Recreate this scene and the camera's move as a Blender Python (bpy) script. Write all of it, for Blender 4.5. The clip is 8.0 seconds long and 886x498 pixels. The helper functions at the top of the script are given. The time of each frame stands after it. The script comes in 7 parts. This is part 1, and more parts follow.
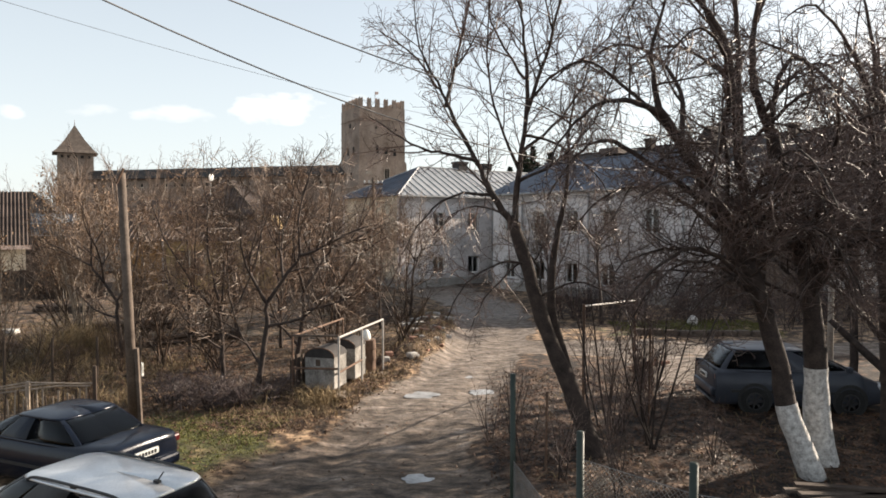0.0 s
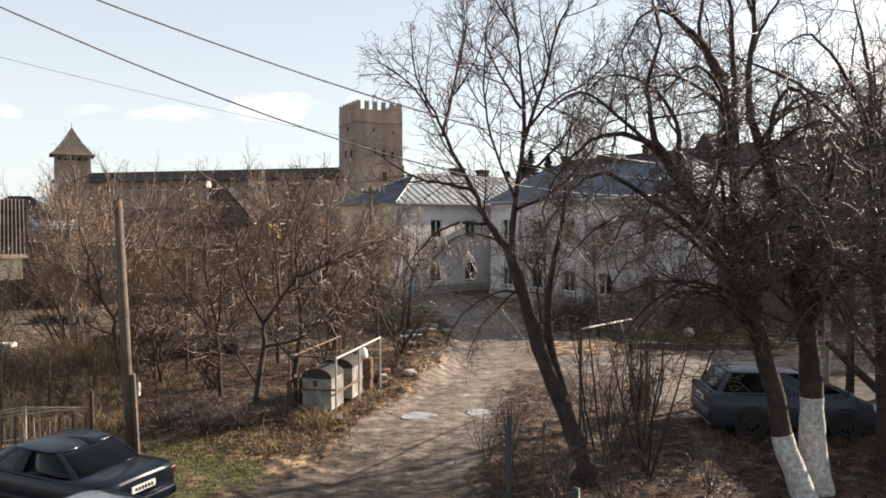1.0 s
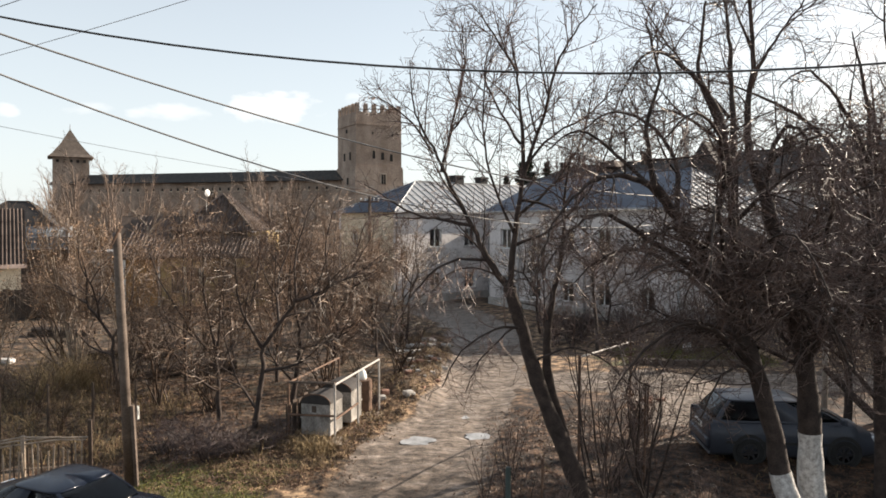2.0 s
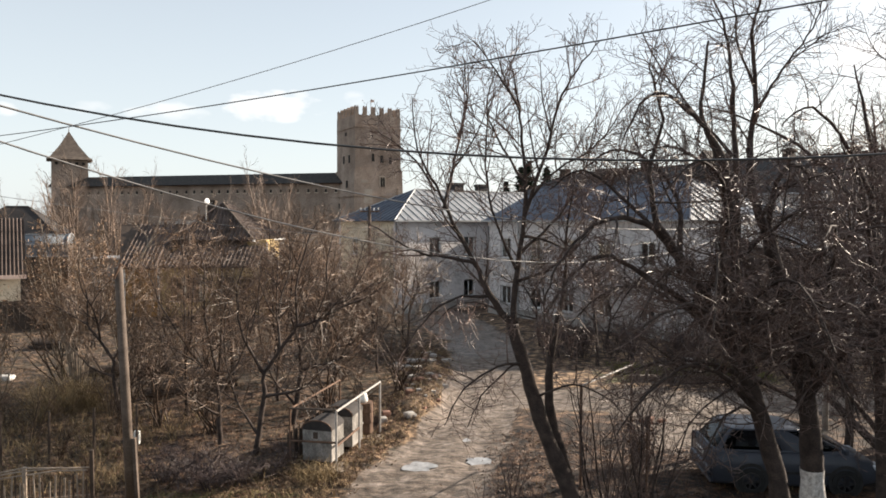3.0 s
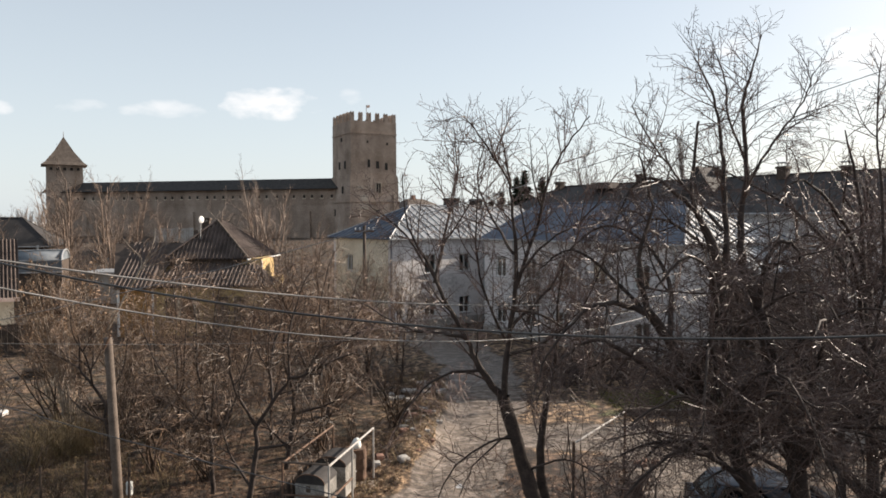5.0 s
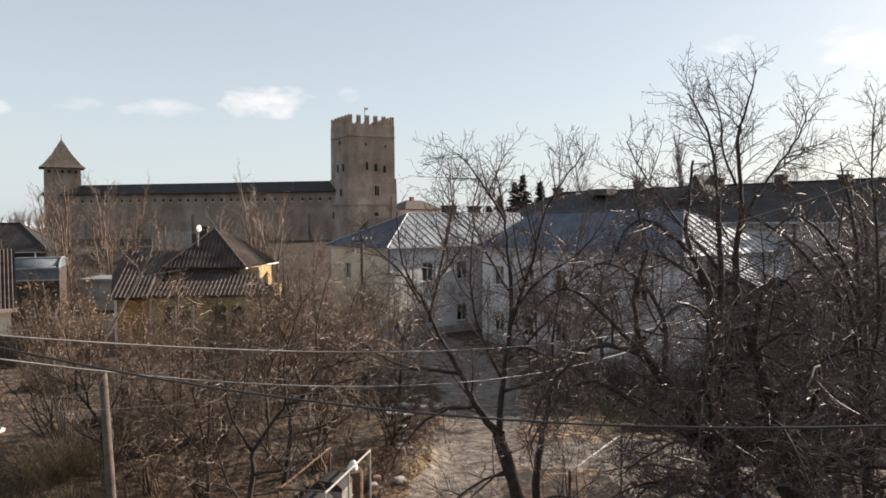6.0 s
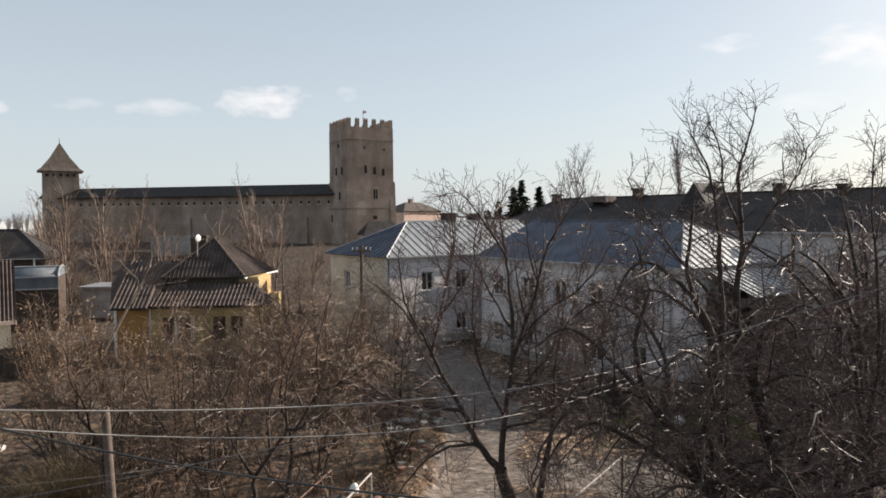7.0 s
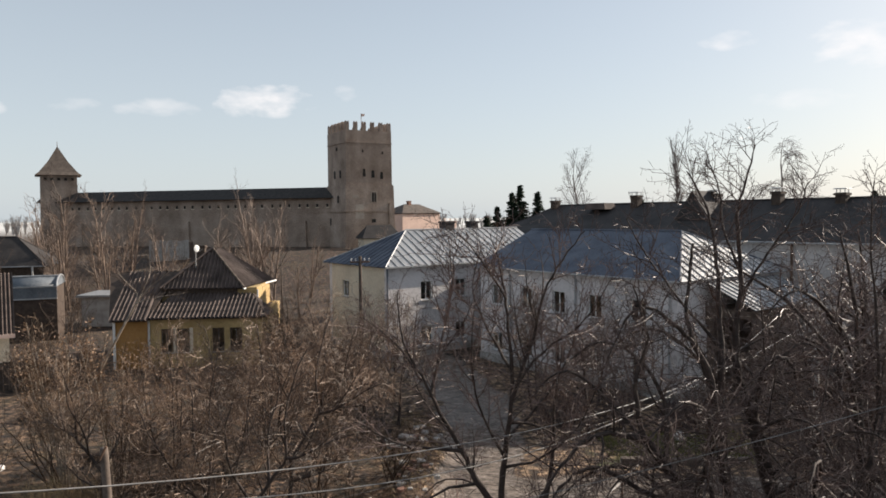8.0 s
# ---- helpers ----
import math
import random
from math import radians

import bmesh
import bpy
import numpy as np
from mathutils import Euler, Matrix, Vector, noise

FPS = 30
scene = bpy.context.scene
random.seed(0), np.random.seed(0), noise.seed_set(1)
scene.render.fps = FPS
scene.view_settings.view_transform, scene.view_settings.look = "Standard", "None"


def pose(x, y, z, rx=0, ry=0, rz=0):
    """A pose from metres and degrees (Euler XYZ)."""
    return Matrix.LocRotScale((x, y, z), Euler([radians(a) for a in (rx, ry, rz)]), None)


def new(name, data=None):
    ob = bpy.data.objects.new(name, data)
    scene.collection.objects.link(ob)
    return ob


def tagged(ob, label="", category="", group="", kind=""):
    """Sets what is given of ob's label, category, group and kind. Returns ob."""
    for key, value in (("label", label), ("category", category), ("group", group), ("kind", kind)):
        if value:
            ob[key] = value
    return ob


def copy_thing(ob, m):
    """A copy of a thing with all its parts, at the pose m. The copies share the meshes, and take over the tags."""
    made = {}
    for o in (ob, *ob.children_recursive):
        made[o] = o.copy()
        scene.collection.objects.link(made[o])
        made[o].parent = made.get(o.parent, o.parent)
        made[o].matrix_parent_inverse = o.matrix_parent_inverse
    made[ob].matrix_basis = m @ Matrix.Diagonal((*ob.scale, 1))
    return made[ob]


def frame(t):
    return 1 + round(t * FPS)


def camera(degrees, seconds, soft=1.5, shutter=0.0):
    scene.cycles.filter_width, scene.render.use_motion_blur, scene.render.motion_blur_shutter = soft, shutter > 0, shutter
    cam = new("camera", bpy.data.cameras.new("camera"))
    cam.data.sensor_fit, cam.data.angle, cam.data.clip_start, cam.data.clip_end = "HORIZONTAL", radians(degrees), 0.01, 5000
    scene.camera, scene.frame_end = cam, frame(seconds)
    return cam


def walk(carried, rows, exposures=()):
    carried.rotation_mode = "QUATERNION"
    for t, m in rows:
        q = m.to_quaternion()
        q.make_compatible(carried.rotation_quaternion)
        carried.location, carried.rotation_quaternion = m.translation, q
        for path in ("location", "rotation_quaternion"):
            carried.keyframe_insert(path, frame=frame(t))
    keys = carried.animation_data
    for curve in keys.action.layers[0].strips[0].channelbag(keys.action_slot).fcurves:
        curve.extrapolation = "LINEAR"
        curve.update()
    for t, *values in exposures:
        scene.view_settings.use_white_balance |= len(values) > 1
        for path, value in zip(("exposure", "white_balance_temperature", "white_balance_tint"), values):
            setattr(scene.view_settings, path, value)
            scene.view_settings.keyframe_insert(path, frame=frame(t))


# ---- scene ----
cam = camera(64.3, 8.0, soft=1.7)
METRES, EYE, TILT, LEAN, TURN = 5.3, 4.2, -1.9, 0.0, 0.0
ROWS = [
    (0.0, 0.0, 0.0, 0.0, 0.0, 0.0, -0.0),
    (0.5, -0.0006, 0.0004, 0.0469, -0.09, -0.02, 0.0),
    (1.0, 0.0032, -0.002, 0.0982, -0.18, -0.03, 0.01),
    (1.5, 0.0045, -0.0026, 0.1585, -0.24, -0.07, 0.0),
    (3.0, -0.0093, -0.0014, 0.347, -0.37, -0.2, -0.02),
    (3.5, -0.0136, -0.0003, 0.4098, -0.44, -0.24, 0.03),
    (4.0, -0.0134, -0.0012, 0.4739, -0.49, -0.26, 0.06),
    (4.5, -0.0025, 0.002, 0.5385, -0.57, -0.32, 0.1),
    (6.0, 0.0252, 0.0102, 0.7292, -0.73, -0.51, 0.24),
    (6.5, 0.0183, 0.0066, 0.7915, -0.78, -0.54, 0.29),
    (7.0, 0.0157, 0.0064, 0.8567, -0.85, -0.59, 0.4),
    (7.5, 0.0155, 0.0108, 0.9254, -0.9, -0.63, 0.52),
    (8.0, 0.0175, 0.0125, 0.9947, -0.95, -0.7, 0.64),
]
walk(cam, [(t, pose(0, 0, EYE, TILT, LEAN, TURN) @ pose(METRES * x, METRES * y, METRES * z, 90 + pitch, roll, yaw)) for t, x, y, z, yaw, pitch, roll in ROWS],
     [(0.0, 1.26, 6850, 13), (3.5, 1.16, 6750, 13), (5.5, 0.95, 6600, 13), (8.0, 0.76, 6500, 13)])

# ---- world, sun ----
SUN_DIR = Vector((0.88, 0.475, 0.0)).normalized()
SUN_EL = radians(23.0)
world = bpy.data.worlds.new("sky")
scene.world = world
world.use_nodes = True
wt = world.node_tree
wt.nodes.clear()
sky = wt.nodes.new("ShaderNodeTexSky")
sky.sky_type = "NISHITA"
sky.sun_disc = False
sky.sun_elevation = SUN_EL
sky.sun_rotation = math.atan2(SUN_DIR.x, SUN_DIR.y)
sky.air_density, sky.dust_density, sky.ozone_density = 1.0, 1.5, 1.0
bg = wt.nodes.new("ShaderNodeBackground")
bg.inputs["Strength"].default_value = 0.06
wout = wt.nodes.new("ShaderNodeOutputWorld")
# thin haze, and a few small fair-weather clouds
wco = wt.nodes.new("ShaderNodeTexCoord")
wsep = wt.nodes.new("ShaderNodeSeparateXYZ")
wt.links.new(wco.outputs["Generated"], wsep.inputs[0])


def wmath(op, a, b, clamp=False):
    """A math node of the sky; a and b are sockets or numbers."""
    m_ = wt.nodes.new("ShaderNodeMath")
    m_.operation, m_.use_clamp = op, clamp
    for k, q in enumerate((a, b)):
        if isinstance(q, (int, float)):
            m_.inputs[k].default_value = q
        else:
            wt.links.new(q, m_.inputs[k])
    return m_.outputs[0]


ahead = wmath("MAXIMUM", wsep.outputs[1], 0.05)
wnoise = wt.nodes.new("ShaderNodeTexNoise")
wnoise.inputs["Scale"].default_value, wnoise.inputs["Detail"].default_value = 26.0, 7.0
wmap = wt.nodes.new("ShaderNodeMapping")
wmap.inputs["Scale"].default_value = (1.0, 1.0, 2.2)
wt.links.new(wco.outputs["Generated"], wmap.inputs[0])
wt.links.new(wmap.outputs[0], wnoise.inputs["Vector"])
ragged = wmath("MULTIPLY", wmath("SUBTRACT", wnoise.outputs[0], 0.5), 2.6)
cloud_u, cloud_v = wmath("DIVIDE", wsep.outputs[0], ahead), wmath("DIVIDE", wsep.outputs[2], ahead)
cover = None
for u0, v0, ru, rv, full in ((-0.235, 0.165, 0.075, 0.024, 0.75), (-0.38, 0.158, 0.06, 0.015, 0.35), (-0.5, 0.163, 0.045, 0.012, 0.3), (-0.61, 0.16, 0.024, 0.013, 0.45), (-0.117, 0.176, 0.02, 0.012, 0.3), (0.42, 0.245, 0.045, 0.016, 0.45), (0.61, 0.24, 0.07, 0.036, 0.6), (0.53, 0.16, 0.09, 0.018, 0.3)):
    du = wmath("DIVIDE", wmath("SUBTRACT", cloud_u, u0), ru)
    dv = wmath("DIVIDE", wmath("SUBTRACT", cloud_v, v0), rv)
    near = wmath("SUBTRACT", 1.0, wmath("ADD", wmath("MULTIPLY", du, du), wmath("MULTIPLY", dv, dv)))
    puff = wmath("MULTIPLY", wmath("ADD", wmath("MULTIPLY", near, 0.8), wmath("SUBTRACT", ragged, 0.12), True), full)
    cover = puff if cover is None else wmath("MAXIMUM", cover, puff)
front = wmath("GREATER_THAN", wsep.outputs[1], 0.1)
cover = wmath("MULTIPLY", cover, front)
whaze = wt.nodes.new("ShaderNodeMix")
whaze.data_type = "RGBA"
wfade = wt.nodes.new("ShaderNodeMapRange")
for socket, value in ((1, 0.03), (2, 0.45), (3, 0.68), (4, 0.36)):
    wfade.inputs[socket].default_value = value
wt.links.new(wsep.outputs[2], wfade.inputs[0])
wt.links.new(wfade.outputs[0], whaze.inputs[0])
whaze.inputs[7].default_value = (7.6, 8.55, 9.0, 1)
wt.links.new(sky.outputs[0], whaze.inputs[6])
wcloud = wt.nodes.new("ShaderNodeMix")
wcloud.data_type = "RGBA"
wcloud.inputs[7].default_value = (10.8, 10.5, 10.2, 1)
wt.links.new(cover, wcloud.inputs[0])
wt.links.new(whaze.outputs[2], wcloud.inputs[6])
wt.links.new(wcloud.outputs[2], bg.inputs[0])
wt.links.new(bg.outputs[0], wout.inputs[0])
sun = new("sun", bpy.data.lights.new("sun", "SUN"))
sun.data.energy, sun.data.angle, sun.data.color = 5.0, radians(0.5), (1.0, 0.9, 0.76)
to_sun = Vector((SUN_DIR.x * math.cos(SUN_EL), SUN_DIR.y * math.cos(SUN_EL), math.sin(SUN_EL)))
sun.matrix_world = Matrix.Translation((40, 20, 40)) @ to_sun.to_track_quat("Z", "Y").to_matrix().to_4x4()

# ---- materials ----
def mat(name, a, b, scale=3.0, rough=0.85, bump=0.3, metal=0.0, fine=40.0, spread=0.0, third=None, spec=0.4, bump_dist=0.02):
    """Two colours mixed by a broad and a fine noise, with fine relief; spread: brightness change from piece to piece."""
    m = bpy.data.materials.new(name)
    m.use_nodes = True
    nt = m.node_tree
    n, l = nt.nodes, nt.links
    bsdf = n["Principled BSDF"]
    co = n.new("ShaderNodeTexCoord")
    broad = n.new("ShaderNodeTexNoise")
    broad.inputs["Scale"].default_value, broad.inputs["Detail"].default_value = scale, 6.0
    small = n.new("ShaderNodeTexNoise")
    small.inputs["Scale"].default_value, small.inputs["Detail"].default_value = fine, 4.0
    l.new(co.outputs["Object"], broad.inputs["Vector"])
    l.new(co.outputs["Object"], small.inputs["Vector"])
    mix = n.new("ShaderNodeMix")
    mix.data_type = "FLOAT"
    mix.inputs[0].default_value = 0.38
    l.new(broad.outputs[0], mix.inputs[2])
    l.new(small.outputs[0], mix.inputs[3])
    ramp = n.new("ShaderNodeValToRGB")
    ramp.color_ramp.elements[0].position, ramp.color_ramp.elements[0].color = 0.36, (*a, 1)
    ramp.color_ramp.elements[1].position, ramp.color_ramp.elements[1].color = 0.64, (*b, 1)
    if third:
        e = ramp.color_ramp.elements.new(0.5)
        e.color = (*third, 1)
    l.new(mix.outputs[0], ramp.inputs[0])
    col = ramp.outputs[0]
    if spread:
        info = n.new("ShaderNodeObjectInfo")
        geo = n.new("ShaderNodeNewGeometry")
        add = n.new("ShaderNodeMath")
        add.operation = "ADD"
        l.new(info.outputs["Random"], add.inputs[0])
        l.new(geo.outputs["Random Per Island"], add.inputs[1])
        rng_ = n.new("ShaderNodeMapRange")
        rng_.inputs["From Max"].default_value = 2.0
        rng_.inputs["To Min"].default_value, rng_.inputs["To Max"].default_value = 1 - spread, 1 + spread
        l.new(add.outputs[0], rng_.inputs[0])
        hsv = n.new("ShaderNodeHueSaturation")
        l.new(rng_.outputs[0], hsv.inputs["Value"])
        l.new(col, hsv.inputs["Color"])
        col = hsv.outputs[0]
    l.new(col, bsdf.inputs["Base Color"])
    bsdf.inputs["Roughness"].default_value = rough
    bsdf.inputs["Metallic"].default_value = metal
    bsdf.inputs["Specular IOR Level"].default_value = spec
    if bump:
        bp = n.new("ShaderNodeBump")
        bp.inputs["Strength"].default_value, bp.inputs["Distance"].default_value = bump, bump_dist
        l.new(mix.outputs[0], bp.inputs["Height"])
        l.new(bp.outputs[0], bsdf.inputs["Normal"])
    return m


def brick_mat(name, a, b, mortar, size=0.3):
    """Old brickwork: courses with stained patches."""
    m = mat(name, a, b, scale=0.35, rough=0.95, fine=6.0)
    nt = m.node_tree
    n, l = nt.nodes, nt.links
    bsdf = n["Principled BSDF"]
    src = bsdf.inputs["Base Color"].links[0].from_socket
    tc = n.new("ShaderNodeTexCoord")
    sep = n.new("ShaderNodeSeparateXYZ")
    l.new(tc.outputs["Object"], sep.inputs[0])
    add = n.new("ShaderNodeMath")
    l.new(sep.outputs[0], add.inputs[0])
    l.new(sep.outputs[1], add.inputs[1])
    comb = n.new("ShaderNodeCombineXYZ")
    l.new(add.outputs[0], comb.inputs[0])
    l.new(sep.outputs[2], comb.inputs[1])
    br = n.new("ShaderNodeTexBrick")
    br.inputs["Scale"].default_value = 1.0
    br.inputs["Brick Width"].default_value, br.inputs["Row Height"].default_value = size, size * 0.36
    br.inputs["Mortar Size"].default_value = size * 0.06
    br.inputs["Color1"].default_value = (1, 1, 1, 1)
    br.inputs["Color2"].default_value = (0.72, 0.72, 0.72, 1)
    br.inputs["Mortar"].default_value = (*mortar, 1)
    l.new(comb.outputs[0], br.inputs["Vector"])
    mul = n.new("ShaderNodeMix")
    mul.data_type, mul.blend_type = "RGBA", "MULTIPLY"
    mul.inputs[0].default_value = 0.8
    l.new(src, mul.inputs[6])
    l.new(br.outputs[0], mul.inputs[7])
    # rain streaks down the wall
    mp = n.new("ShaderNodeMapping")
    mp.inputs["Scale"].default_value = (0.3, 0.3, 0.11)
    l.new(tc.outputs["Object"], mp.inputs[0])
    st = n.new("ShaderNodeTexNoise")
    st.inputs["Scale"].default_value, st.inputs["Detail"].default_value = 1.0, 5.0
    l.new(mp.outputs[0], st.inputs["Vector"])
    sr = n.new("ShaderNodeValToRGB")
    sr.color_ramp.elements[0].position, sr.color_ramp.elements[0].color = 0.35, (0.74, 0.72, 0.7, 1)
    sr.color_ramp.elements[1].position, sr.color_ramp.elements[1].color = 0.62, (1.1, 1.1, 1.1, 1)
    l.new(st.outputs[0], sr.inputs[0])
    m2 = n.new("ShaderNodeMix")
    m2.data_type, m2.blend_type = "RGBA", "MULTIPLY"
    m2.inputs[0].default_value = 1.0
    l.new(mul.outputs[2], m2.inputs[6])
    l.new(sr.outputs[0], m2.inputs[7])
    l.new(m2.outputs[2], bsdf.inputs["Base Color"])
    return m


def glass_mat(name, tint=(0.8, 0.85, 0.85), ior=1.45):
    m = bpy.data.materials.new(name)
    m.use_nodes = True
    b = m.node_tree.nodes["Principled BSDF"]
    b.inputs["Base Color"].default_value = (*tint, 1)
    b.inputs["Roughness"].default_value = 0.04
    b.inputs["Transmission Weight"].default_value = 1.0
    b.inputs["IOR"].default_value = ior
    return m


M_ROAD = mat("packed_dirt_road", (0.15, 0.115, 0.085), (0.4, 0.34, 0.28), 0.9, fine=9, bump=0.5, third=(0.25, 0.2, 0.155), rough=0.9)
M_CASTLE = brick_mat("weathered_castle_brick", (0.28, 0.21, 0.165), (0.5, 0.405, 0.335), (0.62, 0.6, 0.57))
M_CASTLE_DARK = mat("dark_shingles", (0.02, 0.019, 0.018), (0.05, 0.044, 0.04), 2.0, fine=12)
M_SHINGLE = mat("brown_shingles", (0.06, 0.047, 0.039), (0.13, 0.104, 0.085), 1.5, fine=12)
# near-black for castle openings: the shade inside them, put into the colour
M_HOLE_SHADE = mat("opening_shade", (0.012, 0.011, 0.01), (0.02, 0.018, 0.016), 2.0)
M_WHITE = mat("whitewashed_render", (0.34, 0.312, 0.3), (0.7, 0.66, 0.645), 0.5, fine=5, bump=0.25, third=(0.62, 0.582, 0.565))
M_GREYWALL = mat("grey_weathered_render", (0.39, 0.358, 0.338), (0.67, 0.63, 0.605), 0.4, fine=5, bump=0.25)
M_CREAM = mat("cream_render", (0.52, 0.44, 0.33), (0.7, 0.61, 0.47), 0.5, fine=5, bump=0.25)
M_CREAM_OLD = mat("stained_old_plaster", (0.3, 0.25, 0.2), (0.48, 0.41, 0.34), 0.8, fine=6, bump=0.3)
M_PANEL = mat("dull_blue_grey_sheet", (0.06, 0.072, 0.085), (0.15, 0.165, 0.18), 0.8, fine=8, rough=0.55, bump=0.1)
M_PINK = mat("pink_render", (0.62, 0.44, 0.36), (0.78, 0.58, 0.48), 0.5, fine=4)
M_YELLOW = mat("ochre_render", (0.3, 0.2, 0.085), (0.47, 0.34, 0.16), 0.6, fine=6)
M_ORANGE = mat("orange_render", (0.27, 0.135, 0.04), (0.38, 0.205, 0.07), 0.6, fine=6)
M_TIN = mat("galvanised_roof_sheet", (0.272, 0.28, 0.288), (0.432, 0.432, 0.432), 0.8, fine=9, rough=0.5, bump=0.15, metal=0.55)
# bluish dark copy of the tin: paints shade on slopes turned from the sun
M_TIN_SHADE = mat("shaded_roof_sheet", (0.068, 0.078, 0.102), (0.13, 0.145, 0.175), 0.7, fine=9, rough=0.8, bump=0.15, metal=0.0, spec=0.2)
M_SLATE = mat("old_corrugated_slate", (0.042, 0.03, 0.026), (0.125, 0.094, 0.081), 0.9, fine=14, bump=0.4)
M_ROOF_DARK = mat("dark_tar_roof", (0.02, 0.018, 0.018), (0.05, 0.044, 0.042), 0.8, fine=9)
M_BARK = mat("grey_brown_bark", (0.019, 0.0135, 0.011), (0.07, 0.05, 0.042), 6.0, fine=40, bump=0.8)
M_TWIG = mat("brown_twigs", (0.062, 0.041, 0.034), (0.21, 0.145, 0.122), 2.0, fine=20, spread=0.5, bump=0, rough=0.5, spec=0.3)
M_TWIG_DARK = mat("dark_bramble_twigs", (0.022, 0.015, 0.016), (0.1, 0.068, 0.062), 1.0, fine=12, spread=0.5, bump=0, rough=0.6)
M_TWIG_RED = mat("reddish_twigs", (0.04, 0.025, 0.017), (0.25, 0.162, 0.106), 1.0, fine=12, spread=0.8, bump=0, rough=0.52)
M_TWIG_BRUSH = mat("dull_brush_twigs", (0.024, 0.015, 0.0105), (0.11, 0.07, 0.047), 1.0, fine=12, spread=0.55, bump=0, rough=0.52, spec=0.25)
M_TWIG_RUSSET = mat("russet_sapling_twigs", (0.09, 0.057, 0.036), (0.29, 0.198, 0.128), 1.0, fine=12, spread=0.4, bump=0, rough=0.6)
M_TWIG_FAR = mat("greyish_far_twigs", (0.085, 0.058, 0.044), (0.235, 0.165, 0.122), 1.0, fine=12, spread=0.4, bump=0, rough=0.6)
# skyline twigs: haze of the distance is mixed into their grey
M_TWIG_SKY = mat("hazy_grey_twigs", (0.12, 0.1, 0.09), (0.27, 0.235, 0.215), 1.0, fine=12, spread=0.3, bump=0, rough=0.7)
M_TWIG_PALE = mat("pale_sapling_bark", (0.13, 0.1, 0.075), (0.36, 0.295, 0.23), 2.0, fine=15, spread=0.3, bump=0, rough=0.7)
M_LIME = mat("limewash_on_bark", (0.28, 0.26, 0.24), (0.68, 0.66, 0.63), 12.0, fine=40, bump=0.8)
# horizon woods: distance haze is put into this pale colour
M_HAZEWOOD = mat("haze_paled_woods", (0.3, 0.28, 0.265), (0.42, 0.4, 0.385), 0.05, fine=0.3, bump=0)
M_STRAW = mat("dry_grass_blades", (0.1, 0.068, 0.034), (0.33, 0.24, 0.13), 1.0, fine=10, spread=0.4, bump=0)
M_STRAW_DULL = mat("old_matted_grass", (0.04, 0.026, 0.015), (0.18, 0.12, 0.068), 1.0, fine=10, spread=0.5, bump=0)
M_LEAF = mat("fallen_leaves", (0.034, 0.018, 0.011), (0.17, 0.088, 0.05), 1.5, fine=10, spread=0.5, bump=0, rough=0.6, spec=0.3)
M_MOSS = mat("green_grass_blades", (0.062, 0.066, 0.014), (0.19, 0.18, 0.052), 1.0, fine=10, spread=0.35, bump=0)
M_WOODOLD = mat("grey_weathered_wood", (0.052, 0.038, 0.029), (0.145, 0.112, 0.09), 3.0, fine=30, bump=0.5)
M_PORCH = mat("brown_stained_boards", (0.075, 0.052, 0.04), (0.15, 0.11, 0.085), 2.0, fine=25)
M_PICKET = mat("sun_bleached_pickets", (0.14, 0.11, 0.085), (0.36, 0.295, 0.235), 3.0, fine=30, bump=0.4)
M_WOODDARK = mat("dark_brown_boards", (0.035, 0.024, 0.018), (0.085, 0.06, 0.045), 3.0, fine=30)
M_CONCRETE = mat("weathered_concrete", (0.25, 0.235, 0.215), (0.45, 0.43, 0.4), 1.5, fine=20, bump=0.4)
M_BINMETAL = mat("painted_bin_steel", (0.09, 0.083, 0.074), (0.36, 0.34, 0.315), 3.0, fine=22, rough=0.6, bump=0.2)
M_RUST = mat("rusty_steel", (0.06, 0.035, 0.024), (0.17, 0.1, 0.065), 5.0, fine=40, rough=0.8)
M_PIPE = mat("pale_painted_pipe", (0.26, 0.24, 0.22), (0.45, 0.425, 0.4), 5.0, fine=30, rough=0.6)
M_GREENPOST = mat("dark_green_paint", (0.01, 0.018, 0.013), (0.024, 0.036, 0.027), 4.0, fine=30, rough=0.5)
M_WIRE = mat("black_cable", (0.025, 0.025, 0.025), (0.06, 0.06, 0.06), 4.0, rough=0.4, bump=0)
M_WIREPALE = mat("weathered_grey_cable", (0.13, 0.125, 0.12), (0.26, 0.25, 0.24), 4.0, rough=0.45, bump=0)
M_WIREGREY = mat("grey_aluminium_cable", (0.14, 0.135, 0.13), (0.28, 0.275, 0.27), 4.0, rough=0.4, metal=0.7, bump=0)
M_GLASS = glass_mat("window_glass")
M_FRAME = mat("white_window_frame", (0.6, 0.59, 0.57), (0.78, 0.77, 0.75), 3.0, fine=20, rough=0.5, bump=0.1)
M_BRICKRED = mat("red_chimney_brick", (0.17, 0.09, 0.065), (0.32, 0.18, 0.13), 3.0, fine=20, spread=0.2)


